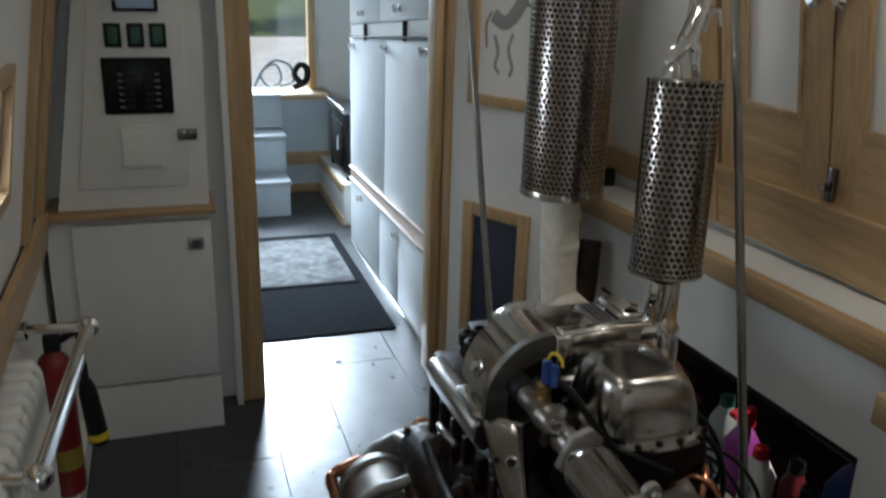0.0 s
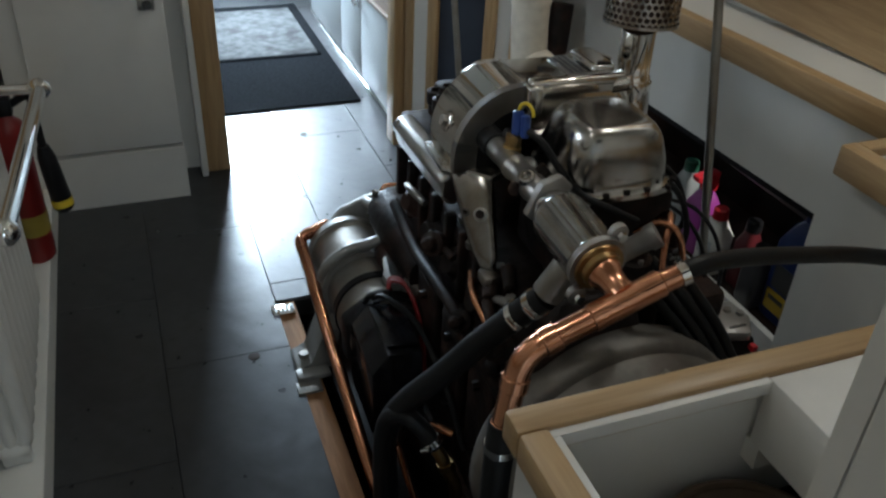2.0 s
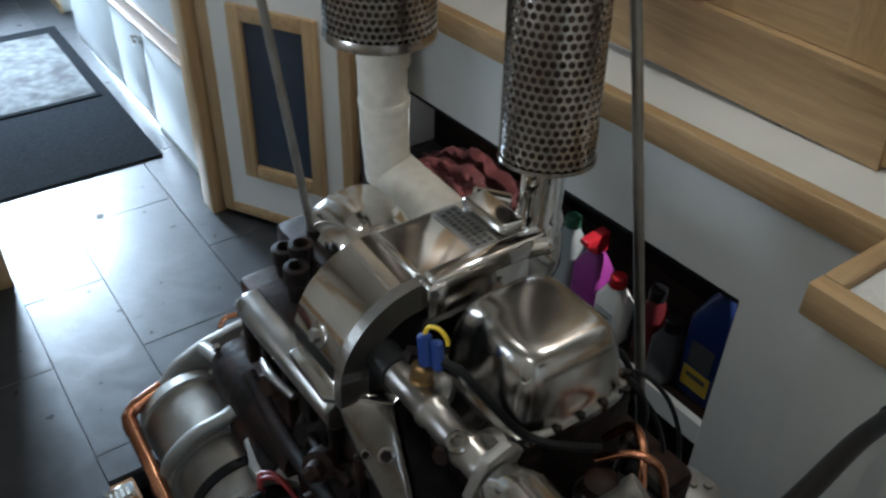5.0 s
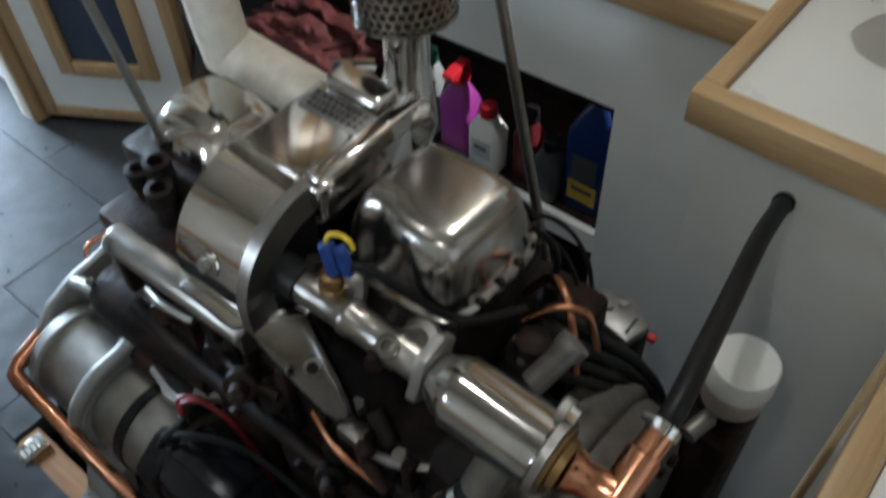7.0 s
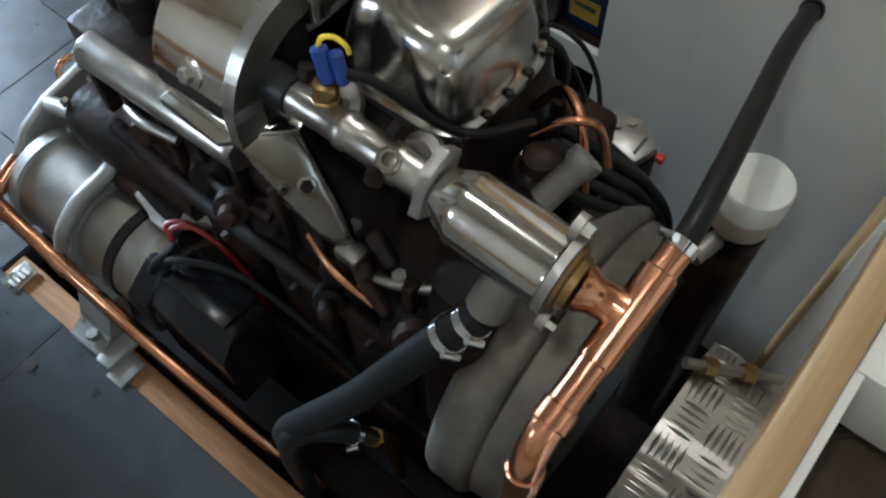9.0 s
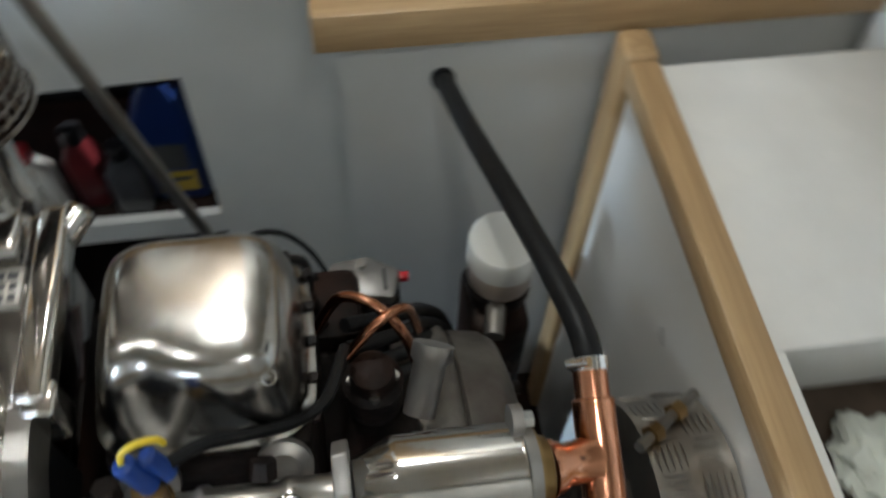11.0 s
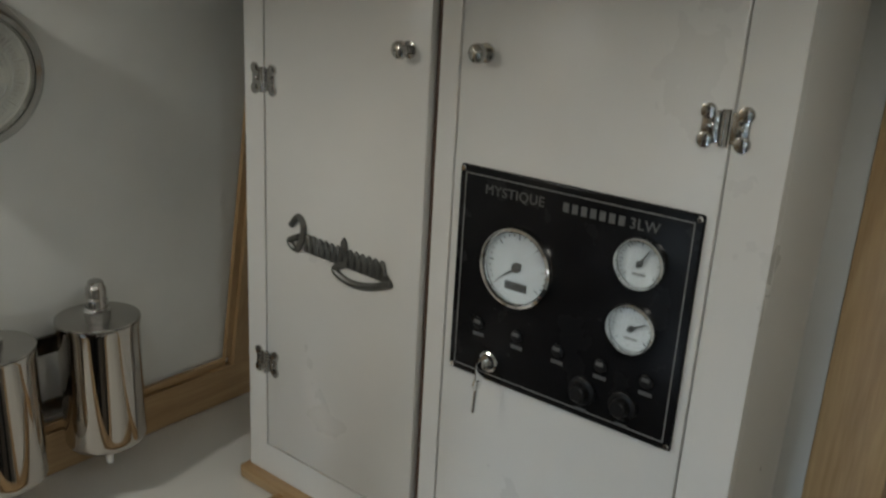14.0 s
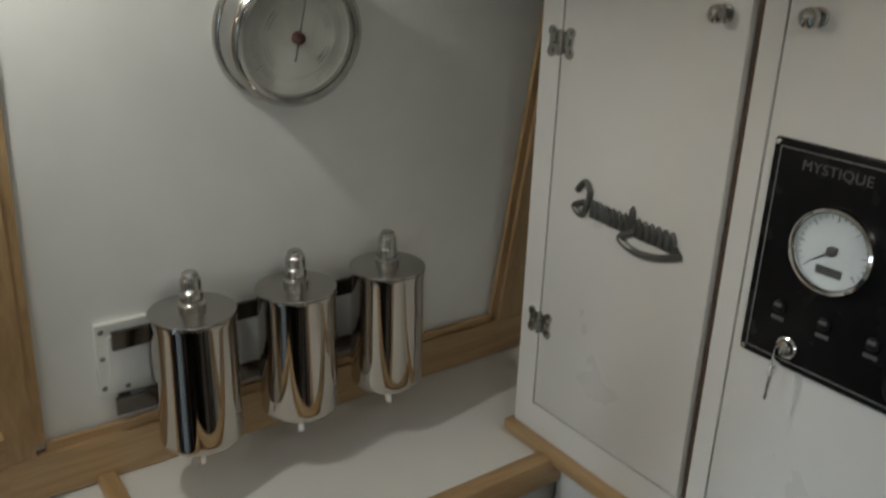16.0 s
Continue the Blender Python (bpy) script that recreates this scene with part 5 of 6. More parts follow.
for k in range(7):
    a = radians(40 + 20 * k)
    hexbolt((0.425 + 0.180 * math.cos(a), 0.599, 0.300 + 0.180 * math.sin(a)), (0, -1, 0), 0.010, 0.010, bm)
fbm = part("rim_bolting", bm, iron, fw)
fbm["kind"] = "stuff"
grd = thing("flywheel_guard", (0.42, 0.49, -0.28), "bright aluminium tread-plate guard over the flywheel", "guard")
GC, GA, GB = Vector((0.325, 0, 0.45)), 0.140, 0.185
N = 28


def guard_pt(a, y, out=0.0):
    """A point of the arched guard at the angle a."""
    return Vector((GC.x + (GA + out) * math.cos(a), y, GC.z + (GB + out) * math.sin(a)))


def guard_outline(out):
    pts = [(GC.x + GA + out, 0.12)]
    pts += [(guard_pt(math.pi * k / N, 0, out).x, guard_pt(math.pi * k / N, 0, out).z) for k in range(N + 1)]
    return pts + [(GC.x - GA - out, 0.12)]


prof_o, prof_i = guard_outline(0.0), guard_outline(-0.004)
bm = bmesh.new()
for k in range(len(prof_o) - 1):
    prism([(p[0], 0.424, p[1]) for p in (prof_o[k], prof_o[k + 1], prof_i[k + 1], prof_i[k])], (0, 0.084, 0), bm)
bmesh.ops.remove_doubles(bm, verts=bm.verts, dist=1e-5)
skin = part("guard_sheet", bm, tread, grd)
part("guard_end", prism([(x, 0.425, z) for x, z in prof_i], (0, 0.003, 0)), tread, grd)
part("guard_end", prism([(x, 0.505, z) for x, z in prof_i], (0, 0.003, 0)), tread, grd)
# raised lozenges in groups of five, turned by a right angle from group to group
loz = bmesh.new()


def lozenge(c, p, nrm):
    w_ = p.normalized().cross(nrm) * 0.0026
    h = nrm * 0.0017
    vs = [loz.verts.new(c + p), loz.verts.new(c + w_), loz.verts.new(c - p), loz.verts.new(c - w_), loz.verts.new(c + h + p * 0.5), loz.verts.new(c + h - p * 0.5)]
    for f in ((0, 1, 4), (1, 5, 4), (1, 2, 5), (2, 3, 5), (3, 4, 5), (3, 0, 4)):
        loz.faces.new([vs[j] for j in f])


for g in range(12):
    a0 = radians(8 + 15 * g)
    nrm = Vector((math.cos(a0) / GA, 0, math.sin(a0) / GB)).normalized()
    tan = Vector((-nrm.z, 0, nrm.x))
    for q in range(2):
        c0 = guard_pt(a0, 0.446 + 0.040 * q)
        for s in range(5):
            if (g + q) % 2:
                lozenge(c0 + tan * (s - 2) * 0.0080, Vector((0, 0.0150, 0)), nrm)
            else:
                lozenge(c0 + Vector((0, (s - 2) * 0.0070, 0)), tan * 0.0165, nrm)
for g in range(6):
    for q in range(6):
        for s in range(5):
            c0 = Vector((0.22 + 0.040 * g, 0.5082, 0.20 + 0.065 * q))
            if ((c0.x - GC.x) / (GA - 0.02)) ** 2 + (max(0, c0.z - GC.z) / (GB - 0.02)) ** 2 > 1:
                continue
            if (g + q) % 2:
                lozenge(c0 + Vector(((s - 2) * 0.0075, 0, 0)), Vector((0, 0, 0.015)), Vector((0, 1, 0)))
            else:
                lozenge(c0 + Vector((0, 0, (s - 2) * 0.0085)), Vector((0.015, 0, 0)), Vector((0, 1, 0)))
lz = part("raised_pattern", loz, tread, skin)
lz["kind"] = "stuff"
rb = part("bleed_rod", rod((0.350, 0.520, 0.648), (0.415, 0.432, 0.610), 0.006), bare_metal, grd)
for t in (0.25, 0.65):
    c = Vector((0.350, 0.520, 0.648)).lerp(Vector((0.415, 0.432, 0.610)), t)
    part("brass_nut", rod(c + Vector((-0.003, 0.0055, 0.002)), c - Vector((-0.003, 0.0055, 0.002)), 0.011, n=6), brass, rb)

cable_red = material("dull_red_cable", (0.22, 0.012, 0.012), 0.45)
# dynamo with straps, and its black end
dy = thing("dynamo", (0.17, 1.4, -0.1), "grey alloy dynamo with black straps beside the engine", "dynamo")
ax = (0, -1, 0)
c0 = Vector((0.196, 1.620, 0.172))
part("end_frame", lathe(c0 + Vector((0, 0.025, 0)), ax, [(0, 0.06), (0.004, 0.099), (0.030, 0.103), (0.034, 0.096)], 40), grey_alloy, dy)
part("barrel", lathe(c0, ax, [(0.0, 0.096), (0.135, 0.096), (0.138, 0.092), (0.30, 0.092), (0.305, 0.088), (0.36, 0.086), (0.37, 0.06)], 44), bare_metal, dy)
for y, w, r in ((0.150, 0.034, 0.106),):
    part("clamp_ring", lathe(c0 + Vector((0, -y + w / 2, 0)), ax, [(0, 0.090), (0, r), (w, r), (w, 0.090)], 44, caps=False), grey_alloy, dy, "cast clamp ring")
bm = hose([(0.098, 1.478, 0.205), (0.112, 1.470, 0.245), (0.160, 1.466, 0.282), (0.225, 1.464, 0.295), (0.275, 1.464, 0.320)], 0.015, 10)
part("clamp_arm", bm, grey_alloy, dy)
for y in (0.235, 0.325):
    part("strap", lathe(c0 + Vector((0, -y, 0)), ax, [(0, 0.090), (0, 0.0965), (0.020, 0.0965), (0.020, 0.090)], 40, caps=False), black_paint, dy, "black strap")
part("arm_bracket", prism([(0.212, 1.300, 0.262), (0.208, 1.345, 0.268), (0.222, 1.362, 0.270), (0.222, 1.395, 0.276), (0.250, 1.402, 0.282), (0.262, 1.360, 0.282), (0.290, 1.262, 0.280), (0.262, 1.252, 0.272), (0.240, 1.300, 0.268)], (0, 0, 0.020), bevel=0.005), cast_alu, dy, "grey cast bracket")
part("arm_web", bx(0.268, 1.262, 0.16, 0.286, 1.400, 0.278, 0.004), cast_alu, dy)
part("solenoid_box", prism([(0.112, 1.262, 0.060), (0.112, 1.262, 0.225), (0.150, 1.262, 0.272), (0.222, 1.262, 0.262), (0.232, 1.262, 0.060)], (0, -0.165, -0.012), bevel=0.004), bakelite, dy, "black terminal box")
part("box_cover", prism([(0.148, 1.245, 0.274), (0.222, 1.245, 0.264), (0.222, 1.115, 0.256), (0.148, 1.115, 0.266)], (0, 0, 0.005), bevel=0.0015), bakelite, dy)
part("solenoid_cap", prism([(0.100, 1.265, 0.120), (0.100, 1.265, 0.220), (0.165, 1.265, 0.265), (0.235, 1.265, 0.235), (0.245, 1.265, 0.120)], (0, 0.05, 0), bevel=0.01), black_paint, dy)
wr = part("terminal", hexbolt((0.205, 1.285, 0.262), (0, 0, 1), 0.010, 0.022), chrome, dy)
for k, off in enumerate((0.0, 0.012)):
    part("red_cable", hose([(0.205, 1.288, 0.284), (0.216, 1.292 + off, 0.300), (0.238, 1.268 + off, 0.300), (0.252, 1.225 + off, 0.262), (0.258, 1.19 + off, 0.19), (0.258, 1.17, 0.08)], 0.0048, 8), cable_red, wr)
part("black_cable", hose([(0.165, 1.275, 0.275), (0.185, 1.235, 0.300), (0.23, 1.15, 0.275), (0.25, 1.02, 0.20), (0.255, 0.93, 0.12)], 0.0065, 8), rubber, wr)
part("black_cable", hose([(0.150, 1.285, 0.260), (0.16, 1.275, 0.285), (0.19, 1.27, 0.290), (0.21, 1.29, 0.27)], 0.007, 8), rubber, wr)

# alloy plate and arm behind the dynamo
fp_ = part("gear_case_plate", prism([(0.120, 1.665, 0.160), (0.160, 1.665, 0.235), (0.200, 1.665, 0.275), (0.260, 1.665, 0.300), (0.366, 1.665, 0.315), (0.390, 1.665, 0.210), (0.33, 1.665, 0.05), (0.12, 1.665, 0.05)], (0, 0.022, 0), bevel=0.006), grey_alloy, eng, "cast alloy gear case plate")
part("spacer_tube", rod((0.262, 1.670, 0.285), (0.275, 1.540, 0.330), 0.016), grey_alloy, fp_)
dh = part("pump_housing", lathe((0.292, 1.575, 0.325), (0.02, -1, -0.04), [(0, 0.036), (0.008, 0.054), (0.04, 0.060), (0.11, 0.062), (0.16, 0.060), (0.20, 0.054), (0.30, 0.050), (0.305, 0.03)], 24), iron, eng, "oily brown iron pump housing")
for a in (60, 130, 200):
    part("housing_bolt", hexbolt((0.292 + 0.052 * math.cos(radians(a)), 1.568, 0.325 + 0.052 * math.sin(radians(a))), (0, 1, 0.3), 0.009, 0.010), bare_metal, dh)
part("pump_cover", bx(0.222, 1.30, 0.16, 0.30, 1.50, 0.30, 0.02, 3), iron, eng)
# engine foot on the joist
ft = part("engine_foot", prism([(0.075, 1.475, 0.115), (0.050, 1.475, 0.020), (0.008, 1.475, 0.012), (0.008, 1.475, 0.000), (0.10, 1.475, 0.000), (0.12, 1.475, 0.115)], (0, -0.085, 0), bevel=0.006), grey_alloy, eng, "cast alloy engine foot")
part("foot_pad", bx(0.004, 1.355, 0.000, 0.085, 1.392, 0.014, 0.003), grey_alloy, ft)
part("foot_nut", hexbolt((0.033, 1.425, 0.020), (0, 0, 1), 0.013, 0.012), bare_metal, ft)
for y in (1.650, 1.335):
    st = thing("metal_shim", (0.03, y, 0.0), "short bright metal plate on the edging board", "plate", "metal plates")
    part("plate", bx(-0.004, y - 0.021, -0.0035, 0.055, y + 0.021, 0.004, 0.001), chrome if y > 1.5 else grey_alloy, st)
    for k in range(4):
        part("embossed_bar", bx(0.004 + 0.011 * k, y - 0.010, 0.0038, 0.010 + 0.011 * k, y + 0.010, 0.0046), bare_metal, st)
cp = thing("copper_tube", (0.07, 1.4, 0.1), "thin copper pipe along the side of the engine", "pipe")
part("tube", hose([(0.160, 1.655, 0.246), (0.120, 1.650, 0.236), (0.096, 1.645, 0.229), (0.084, 1.636, 0.225), (0.078, 1.620, 0.222), (0.076, 1.50, 0.200), (0.074, 1.40, 0.178), (0.076, 1.25, 0.128), (0.084, 1.10, 0.055), (0.094, 1.00, -0.02), (0.105, 0.93, -0.12), (0.11, 0.90, -0.28)], 0.0138, 16), copper, cp)
for p, q in (((0.110, 1.648, 0.2335), (0.094, 1.644, 0.2285)), ((0.0778, 1.620, 0.222), (0.0772, 1.595, 0.2175)), ((0.0755, 1.475, 0.195), (0.0748, 1.445, 0.188))):
    part("joint", rod(p, q, 0.0158, bevel=0.0015), copper, cp)
cp2 = thing("copper_tube", (0.2, 1.75, 0.3), "thin copper pipe loop at the engine end", "pipe")
part("tube", hose([(0.52, 1.72, 0.262), (0.42, 1.72, 0.283), (0.345, 1.72, 0.297), (0.326, 1.72, 0.293), (0.318, 1.72, 0.275), (0.322, 1.72, 0.250), (0.335, 1.715, 0.230), (0.36, 1.70, 0.21)], 0.0062, 10), copper, cp2)

# fuel pump side: dark pump, grey cast plate, copper lines, cables
part("fuel_pump", bx(0.575, 0.78, 0.34, 0.68, 1.02, 0.53, 0.015), iron, eng, "dark fuel pump")
for k in range(3):
    part("pump_union", lathe((0.60 + 0.03 * k, 0.84 + 0.06 * k, 0.53), (0, 0, 1), [(0, 0.018), (0.030, 0.018), (0.034, 0.012), (0.060, 0.011), (0.064, 0.006)], 14), iron, eng)
part("fuel_line", hose([(0.60, 0.84, 0.585), (0.60, 0.835, 0.640), (0.58, 0.84, 0.70), (0.555, 0.87, 0.735)], 0.0055, 8), rubber, eng)
part("fuel_line", hose([(0.63, 0.90, 0.585), (0.635, 0.89, 0.630), (0.61, 0.90, 0.70), (0.565, 0.93, 0.745)], 0.0055, 8), rubber, eng)
for dx in (0.0, 0.035):
    part("loose_wire", hose([(0.560 + dx * 0.4, 0.93, 0.66), (0.620 + dx, 0.905, 0.640), (0.655 + dx, 0.870, 0.600), (0.665 + dx, 0.840, 0.545), (0.655 + dx, 0.82, 0.50)], 0.0038, 8), rubber, eng)
gb = part("governor_cover", prism([(0.655, 0.735, 0.455), (0.700, 0.722, 0.455), (0.728, 0.765, 0.455), (0.722, 0.818, 0.455), (0.672, 0.820, 0.455)], (0, 0, 0.022), bevel=0.006), cast_alu, eng, "grey cast cover with a slot")
part("slot", bx(0.668, 0.742, 0.4765, 0.702, 0.747, 0.4785), print_dark, gb)
for p in ((0.695, 0.79, 0.476), (0.712, 0.775, 0.476)):
    part("stud", lathe(p, (0, 0, 1), [(0, 0.008), (0.006, 0.007)], 12), bare_metal, gb)
part("governor_body", bx(0.655, 0.725, 0.28, 0.722, 0.82, 0.455, 0.012), iron, eng)
part("red_tag", bx(0.700, 0.710, 0.440, 0.712, 0.724, 0.452, 0.002), red_plastic, gb)
part("copper_line", hose([(0.515, 0.83, 0.66), (0.525, 0.80, 0.705), (0.505, 0.765, 0.715), (0.485, 0.74, 0.690), (0.48, 0.725, 0.62)], 0.006, 10), copper, eng)
part("copper_line", hose([(0.47, 0.80, 0.68), (0.485, 0.765, 0.715), (0.505, 0.735, 0.705), (0.52, 0.72, 0.63)], 0.0055, 10), copper, eng)
lv = part("lift_pump", lathe((0.455, 0.775, 0.60), (0, 0, 1), [(0, 0.030), (0.05, 0.032), (0.054, 0.024), (0.075, 0.022), (0.08, 0.012)], 20), iron, eng)
for a in range(4):
    part("pump_screw", hexbolt((0.455 + 0.022 * math.cos(a * 1.57), 0.775 + 0.022 * math.sin(a * 1.57), 0.652), (0, 0, 1), 0.006, 0.007), bare_metal, lv)
part("union", lathe((0.395, 0.735, 0.69), (0.5, -0.2, 0.4), [(0, 0.016), (0.05, 0.016), (0.055, 0.020), (0.07, 0.020)], 14), cast_alu, eng)
for k in range(4):
    part("loom_cable", hose([(0.45 + 0.03 * k, 0.80, 0.62), (0.50 + 0.025 * k, 0.735, 0.57), (0.57 + 0.02 * k, 0.70, 0.48), (0.62 + 0.015 * k, 0.66, 0.36), (0.60, 0.62, 0.2)], 0.009, 10), rubber, eng)
part("front_casing", loft_rr([(0.20, 0.37, 0.765, 0.12, 0.045, 0.03), (0.50, 0.37, 0.765, 0.115, 0.045, 0.03), (0.58, 0.37, 0.770, 0.09, 0.040, 0.03), (0.60, 0.37, 0.77, 0.06, 0.02, 0.015)], 5), iron, eng)
for p, s in (((0.25, 0.80, 0.50), 0.03), ((0.30, 0.745, 0.46), 0.024), ((0.28, 0.86, 0.40), 0.028), ((0.245, 0.95, 0.44), 0.022), ((0.25, 1.12, 0.50), 0.025)):
    part("fitting", lathe(p, (-0.6, -0.5, 0.35), [(0, s), (0.02, s), (0.024, s * 0.6), (0.045, s * 0.55), (0.050, s * 0.3)], 12), iron, eng)
for k in range(9):
    y = 0.82 + 0.075 * k
    part("cast_rib", bx(0.268, y, 0.40 + 0.02 * (k % 3), 0.292, y + 0.018, 0.56, 0.005), iron, eng)
for k, (p, q) in enumerate((((0.275, 1.00, 0.505), (0.262, 0.88, 0.470)), ((0.272, 0.90, 0.520), (0.300, 0.80, 0.545)), ((0.268, 1.20, 0.48), (0.262, 1.06, 0.50)), ((0.27, 1.36, 0.50), (0.268, 1.24, 0.52)))):
    part("oil_line", hose([p, (Vector(p) + Vector(q)) / 2 + Vector((-0.012, 0, 0.012)), q], 0.008, 10), (copper, bare_metal, iron, bare_metal)[k], eng)
for k in range(6):
    part("stud_nut", hexbolt((0.285 + 0.02 * (k % 2), 0.85 + 0.09 * k, 0.541), (-0.2, 0, 1), 0.011, 0.014), bare_metal, eng)
part("drain_cock", lathe((0.20, 0.865, 0.245), (-0.6, 0.5, 0.2), [(0, 0.008), (0.03, 0.008), (0.032, 0.005), (0.045, 0.005)], 12), copper, eng)

# header cup with white top
cup = thing("white_cup", (0.705, 0.578, 0.40), "translucent white coolant bottle with a flat lid", "bottle")
part("body", lathe((0.707, 0.578, 0.412), (0, 0, 1), [(0, 0.040), (0.01, 0.046), (0.055, 0.048), (0.058, 0.045)], 32), material("milky_plastic", (0.52, 0.44, 0.38), 0.35, 0, 0.12, 10), cup)
part("lid", lathe((0.707, 0.578, 0.468), (0, 0, 1), [(0, 0.050), (0.040, 0.050), (0.044, 0.047), (0.045, 0.02)], 36), plastic_white, cup)
part("neck", lathe((0.707, 0.578, 0.30), (0, 0, 1), [(0, 0.04), (0.08, 0.04), (0.09, 0.046), (0.112, 0.046)], 20), iron, cup)
part("stub", rod((0.62, 0.60, 0.40), (0.68, 0.585, 0.405), 0.014), bare_metal, cup)
part("bracket", bx(0.645, 0.535, -0.29, 0.770, 0.625, 0.37, 0.02, 3), iron, cup)


# ---- perforated silencer and air filter ----
def perforated(c0, axis, r, length, around, rows, hole):
    """A sheet cylinder with staggered round holes."""
    u, v, d = frame_of(axis)
    c0 = Vector(c0)
    bm = bmesh.new()
    da, dz = 2 * math.pi / around, length / rows

    def at(a, z, rr=r):
        return bm.verts.new(c0 + d * z + (u * math.cos(a) + v * math.sin(a)) * rr)

    for j in range(rows):
        for k in range(around):
            a0 = (k + 0.5 * (j % 2)) * da
            z0 = j * dz
            ca, cz = a0 + da / 2, z0 + dz / 2
            edge = [(a0, z0), (a0 + da / 2, z0), (a0 + da, z0), (a0 + da, cz), (a0 + da, z0 + dz), (a0 + da / 2, z0 + dz), (a0, z0 + dz), (a0, cz)]
            ring = []
            for i in range(8):
                t = radians(-135 + 45 * i)
                ring.append(at(ca + hole * math.cos(t) / r, cz + hole * math.sin(t)))
            outer = [at(*e) for e in edge]
            inner = [bm.verts.new(w.co - (w.co - (c0 + d * d.dot(w.co - c0))).normalized() * 0.002) for w in ring]
            for i in range(8):
                n_ = (i + 1) % 8
                bm.faces.new((outer[i], outer[n_], ring[n_], ring[i]))
                bm.faces.new((ring[i], ring[n_], inner[n_], inner[i]))
    bmesh.ops.remove_doubles(bm, verts=bm.verts, dist=2e-5)
    return bm


EX, EY = 0.568, 1.455
sil = thing("exhaust_silencer", (EX, EY, 0.75), "tall perforated stainless exhaust guard on a white lagged pipe", "exhaust")
part("lagged_pipe", hose([(0.590, 1.47, 0.70), (0.580, 1.465, 0.80), (0.572, 1.458, 0.95), (0.570, 1.456, 1.03)], 0.041, 24), lagging, sil, "white lagged pipe")
for z in (0.845, 0.92):
    part("band", lathe((0.577, 1.461, z), (-0.03, -0.02, 1), [(0, 0.0415), (0.004, 0.044), (0.016, 0.044), (0.020, 0.0415)], 28), lagging, sil)
part("guard", perforated((EX, EY, 0.992), (0, 0, 1), 0.090, 0.92, 50, 82, 0.0043), stainless, sil, "perforated stainless sheet")
part("rim", lathe((EX, EY, 0.980), (0, 0, 1), [(0.012, 0.045), (0, 0.060), (0.0, 0.092), (0.012, 0.0915), (0.016, 0.090)], 48, caps=False), stainless, sil)
part("core", rod((EX, EY, 0.995), (EX, EY, 1.92), 0.077), baffle, sil, "brown lagged core")

fil = thing("air_filter", (0.63, 1.11, 0.80), "perforated stainless air filter on a chrome elbow", "air filter")
fa = Vector((0.015, 0.030, 0.375))
fb = Vector((0.614, 1.098, 0.918))
part("guard", perforated(fb, fa, 0.066, 0.350, 36, 31, 0.0045), stainless, fil, "perforated stainless sheet")
fd = fa.normalized()
part("rim", lathe(fb, fd, [(0, 0.030), (0, 0.068), (0.006, 0.068)], 40, caps=False), stainless, fil)
part("top_plate", lathe(fb + fd * 0.349, fd, [(0, 0.068), (0.004, 0.067), (0.005, 0.0)], 40, caps=False), stainless, fil)
part("core", rod(fb + fd * 0.004, fb + fd * 0.345, 0.050), baffle, fil, "dark filter core")
nk = part("neck", lathe((0.628, 1.116, 0.765), (fb - Vector((0.628, 1.116, 0.765))), [(0, 0.034), (0.05, 0.034), (0.054, 0.031), (0.145, 0.031)], 28), chrome, fil, "chrome neck")
part("elbow", hose([(0.628, 1.116, 0.790), (0.632, 1.112, 0.760), (0.622, 1.102, 0.730), (0.590, 1.096, 0.745), (0.552, 1.096, 0.790)], 0.034, 20), polished, fil)
clip((0.630, 1.115, 0.795), (0, 0, 1), 0.0345, nk)
part("clamp_arm", rod((0.59, 1.14, 0.83), (0.545, 1.165, 0.845), 0.010), chrome, nk)

# prancing horse figure, one plain mesh
hf = fb + fd * 0.352
bm = bmesh.new()


def limb(*p, r0=0.008, r1=0.005):
    P = [hf + Vector(q) for q in p]
    for k in range(len(P) - 1):
        a = r0 + (r1 - r0) * k / (len(P) - 1)
        b = r0 + (r1 - r0) * (k + 1) / (len(P) - 1)
        rod(P[k], P[k + 1], a, b, 12, bm)
        lathe(P[k + 1] - Vector((0, 0, b)), (0, 0, 1), [(0, 0.001), (b * 0.3, b * 0.8), (b, b), (b * 1.7, b * 0.8), (b * 2, 0.001)], 10, bm)


limb((-0.020, 0.012, 0.0), (-0.026, 0.012, 0.030), (-0.014, 0.006, 0.052), (-0.004, 0, 0.072), r0=0.007, r1=0.016)
limb((0.018, -0.010, 0.0), (0.012, -0.008, 0.030), (0.010, -0.004, 0.050), (-0.002, 0, 0.070), r0=0.006, r1=0.015)
limb((-0.006, 0, 0.066), (0.004, 0, 0.092), (0.014, -0.002, 0.120), (0.018, -0.004, 0.140), r0=0.019, r1=0.012)
limb((0.018, -0.004, 0.138), (0.030, -0.008, 0.150), (0.044, -0.012, 0.142), r0=0.012, r1=0.006)
limb((0.014, -0.004, 0.118), (0.040, -0.014, 0.118), (0.046, -0.016, 0.096), r0=0.008, r1=0.004)
limb((0.014, 0.002, 0.112), (0.034, 0.004, 0.104), (0.030, 0.006, 0.084), r0=0.008, r1=0.004)
limb((-0.016, 0.004, 0.062), (-0.030, 0.010, 0.050), (-0.034, 0.014, 0.026), r0=0.006, r1=0.004)
limb((0.012, 0.004, 0.146), (0.000, 0.006, 0.130), (-0.004, 0.006, 0.104), r0=0.006, r1=0.004)
lathe(hf + Vector((-0.020, 0.012, 0)), (0, 0, 1), [(0, 0.020), (0.008, 0.018), (0.024, 0.015), (0.034, 0.004)], 14, bm)
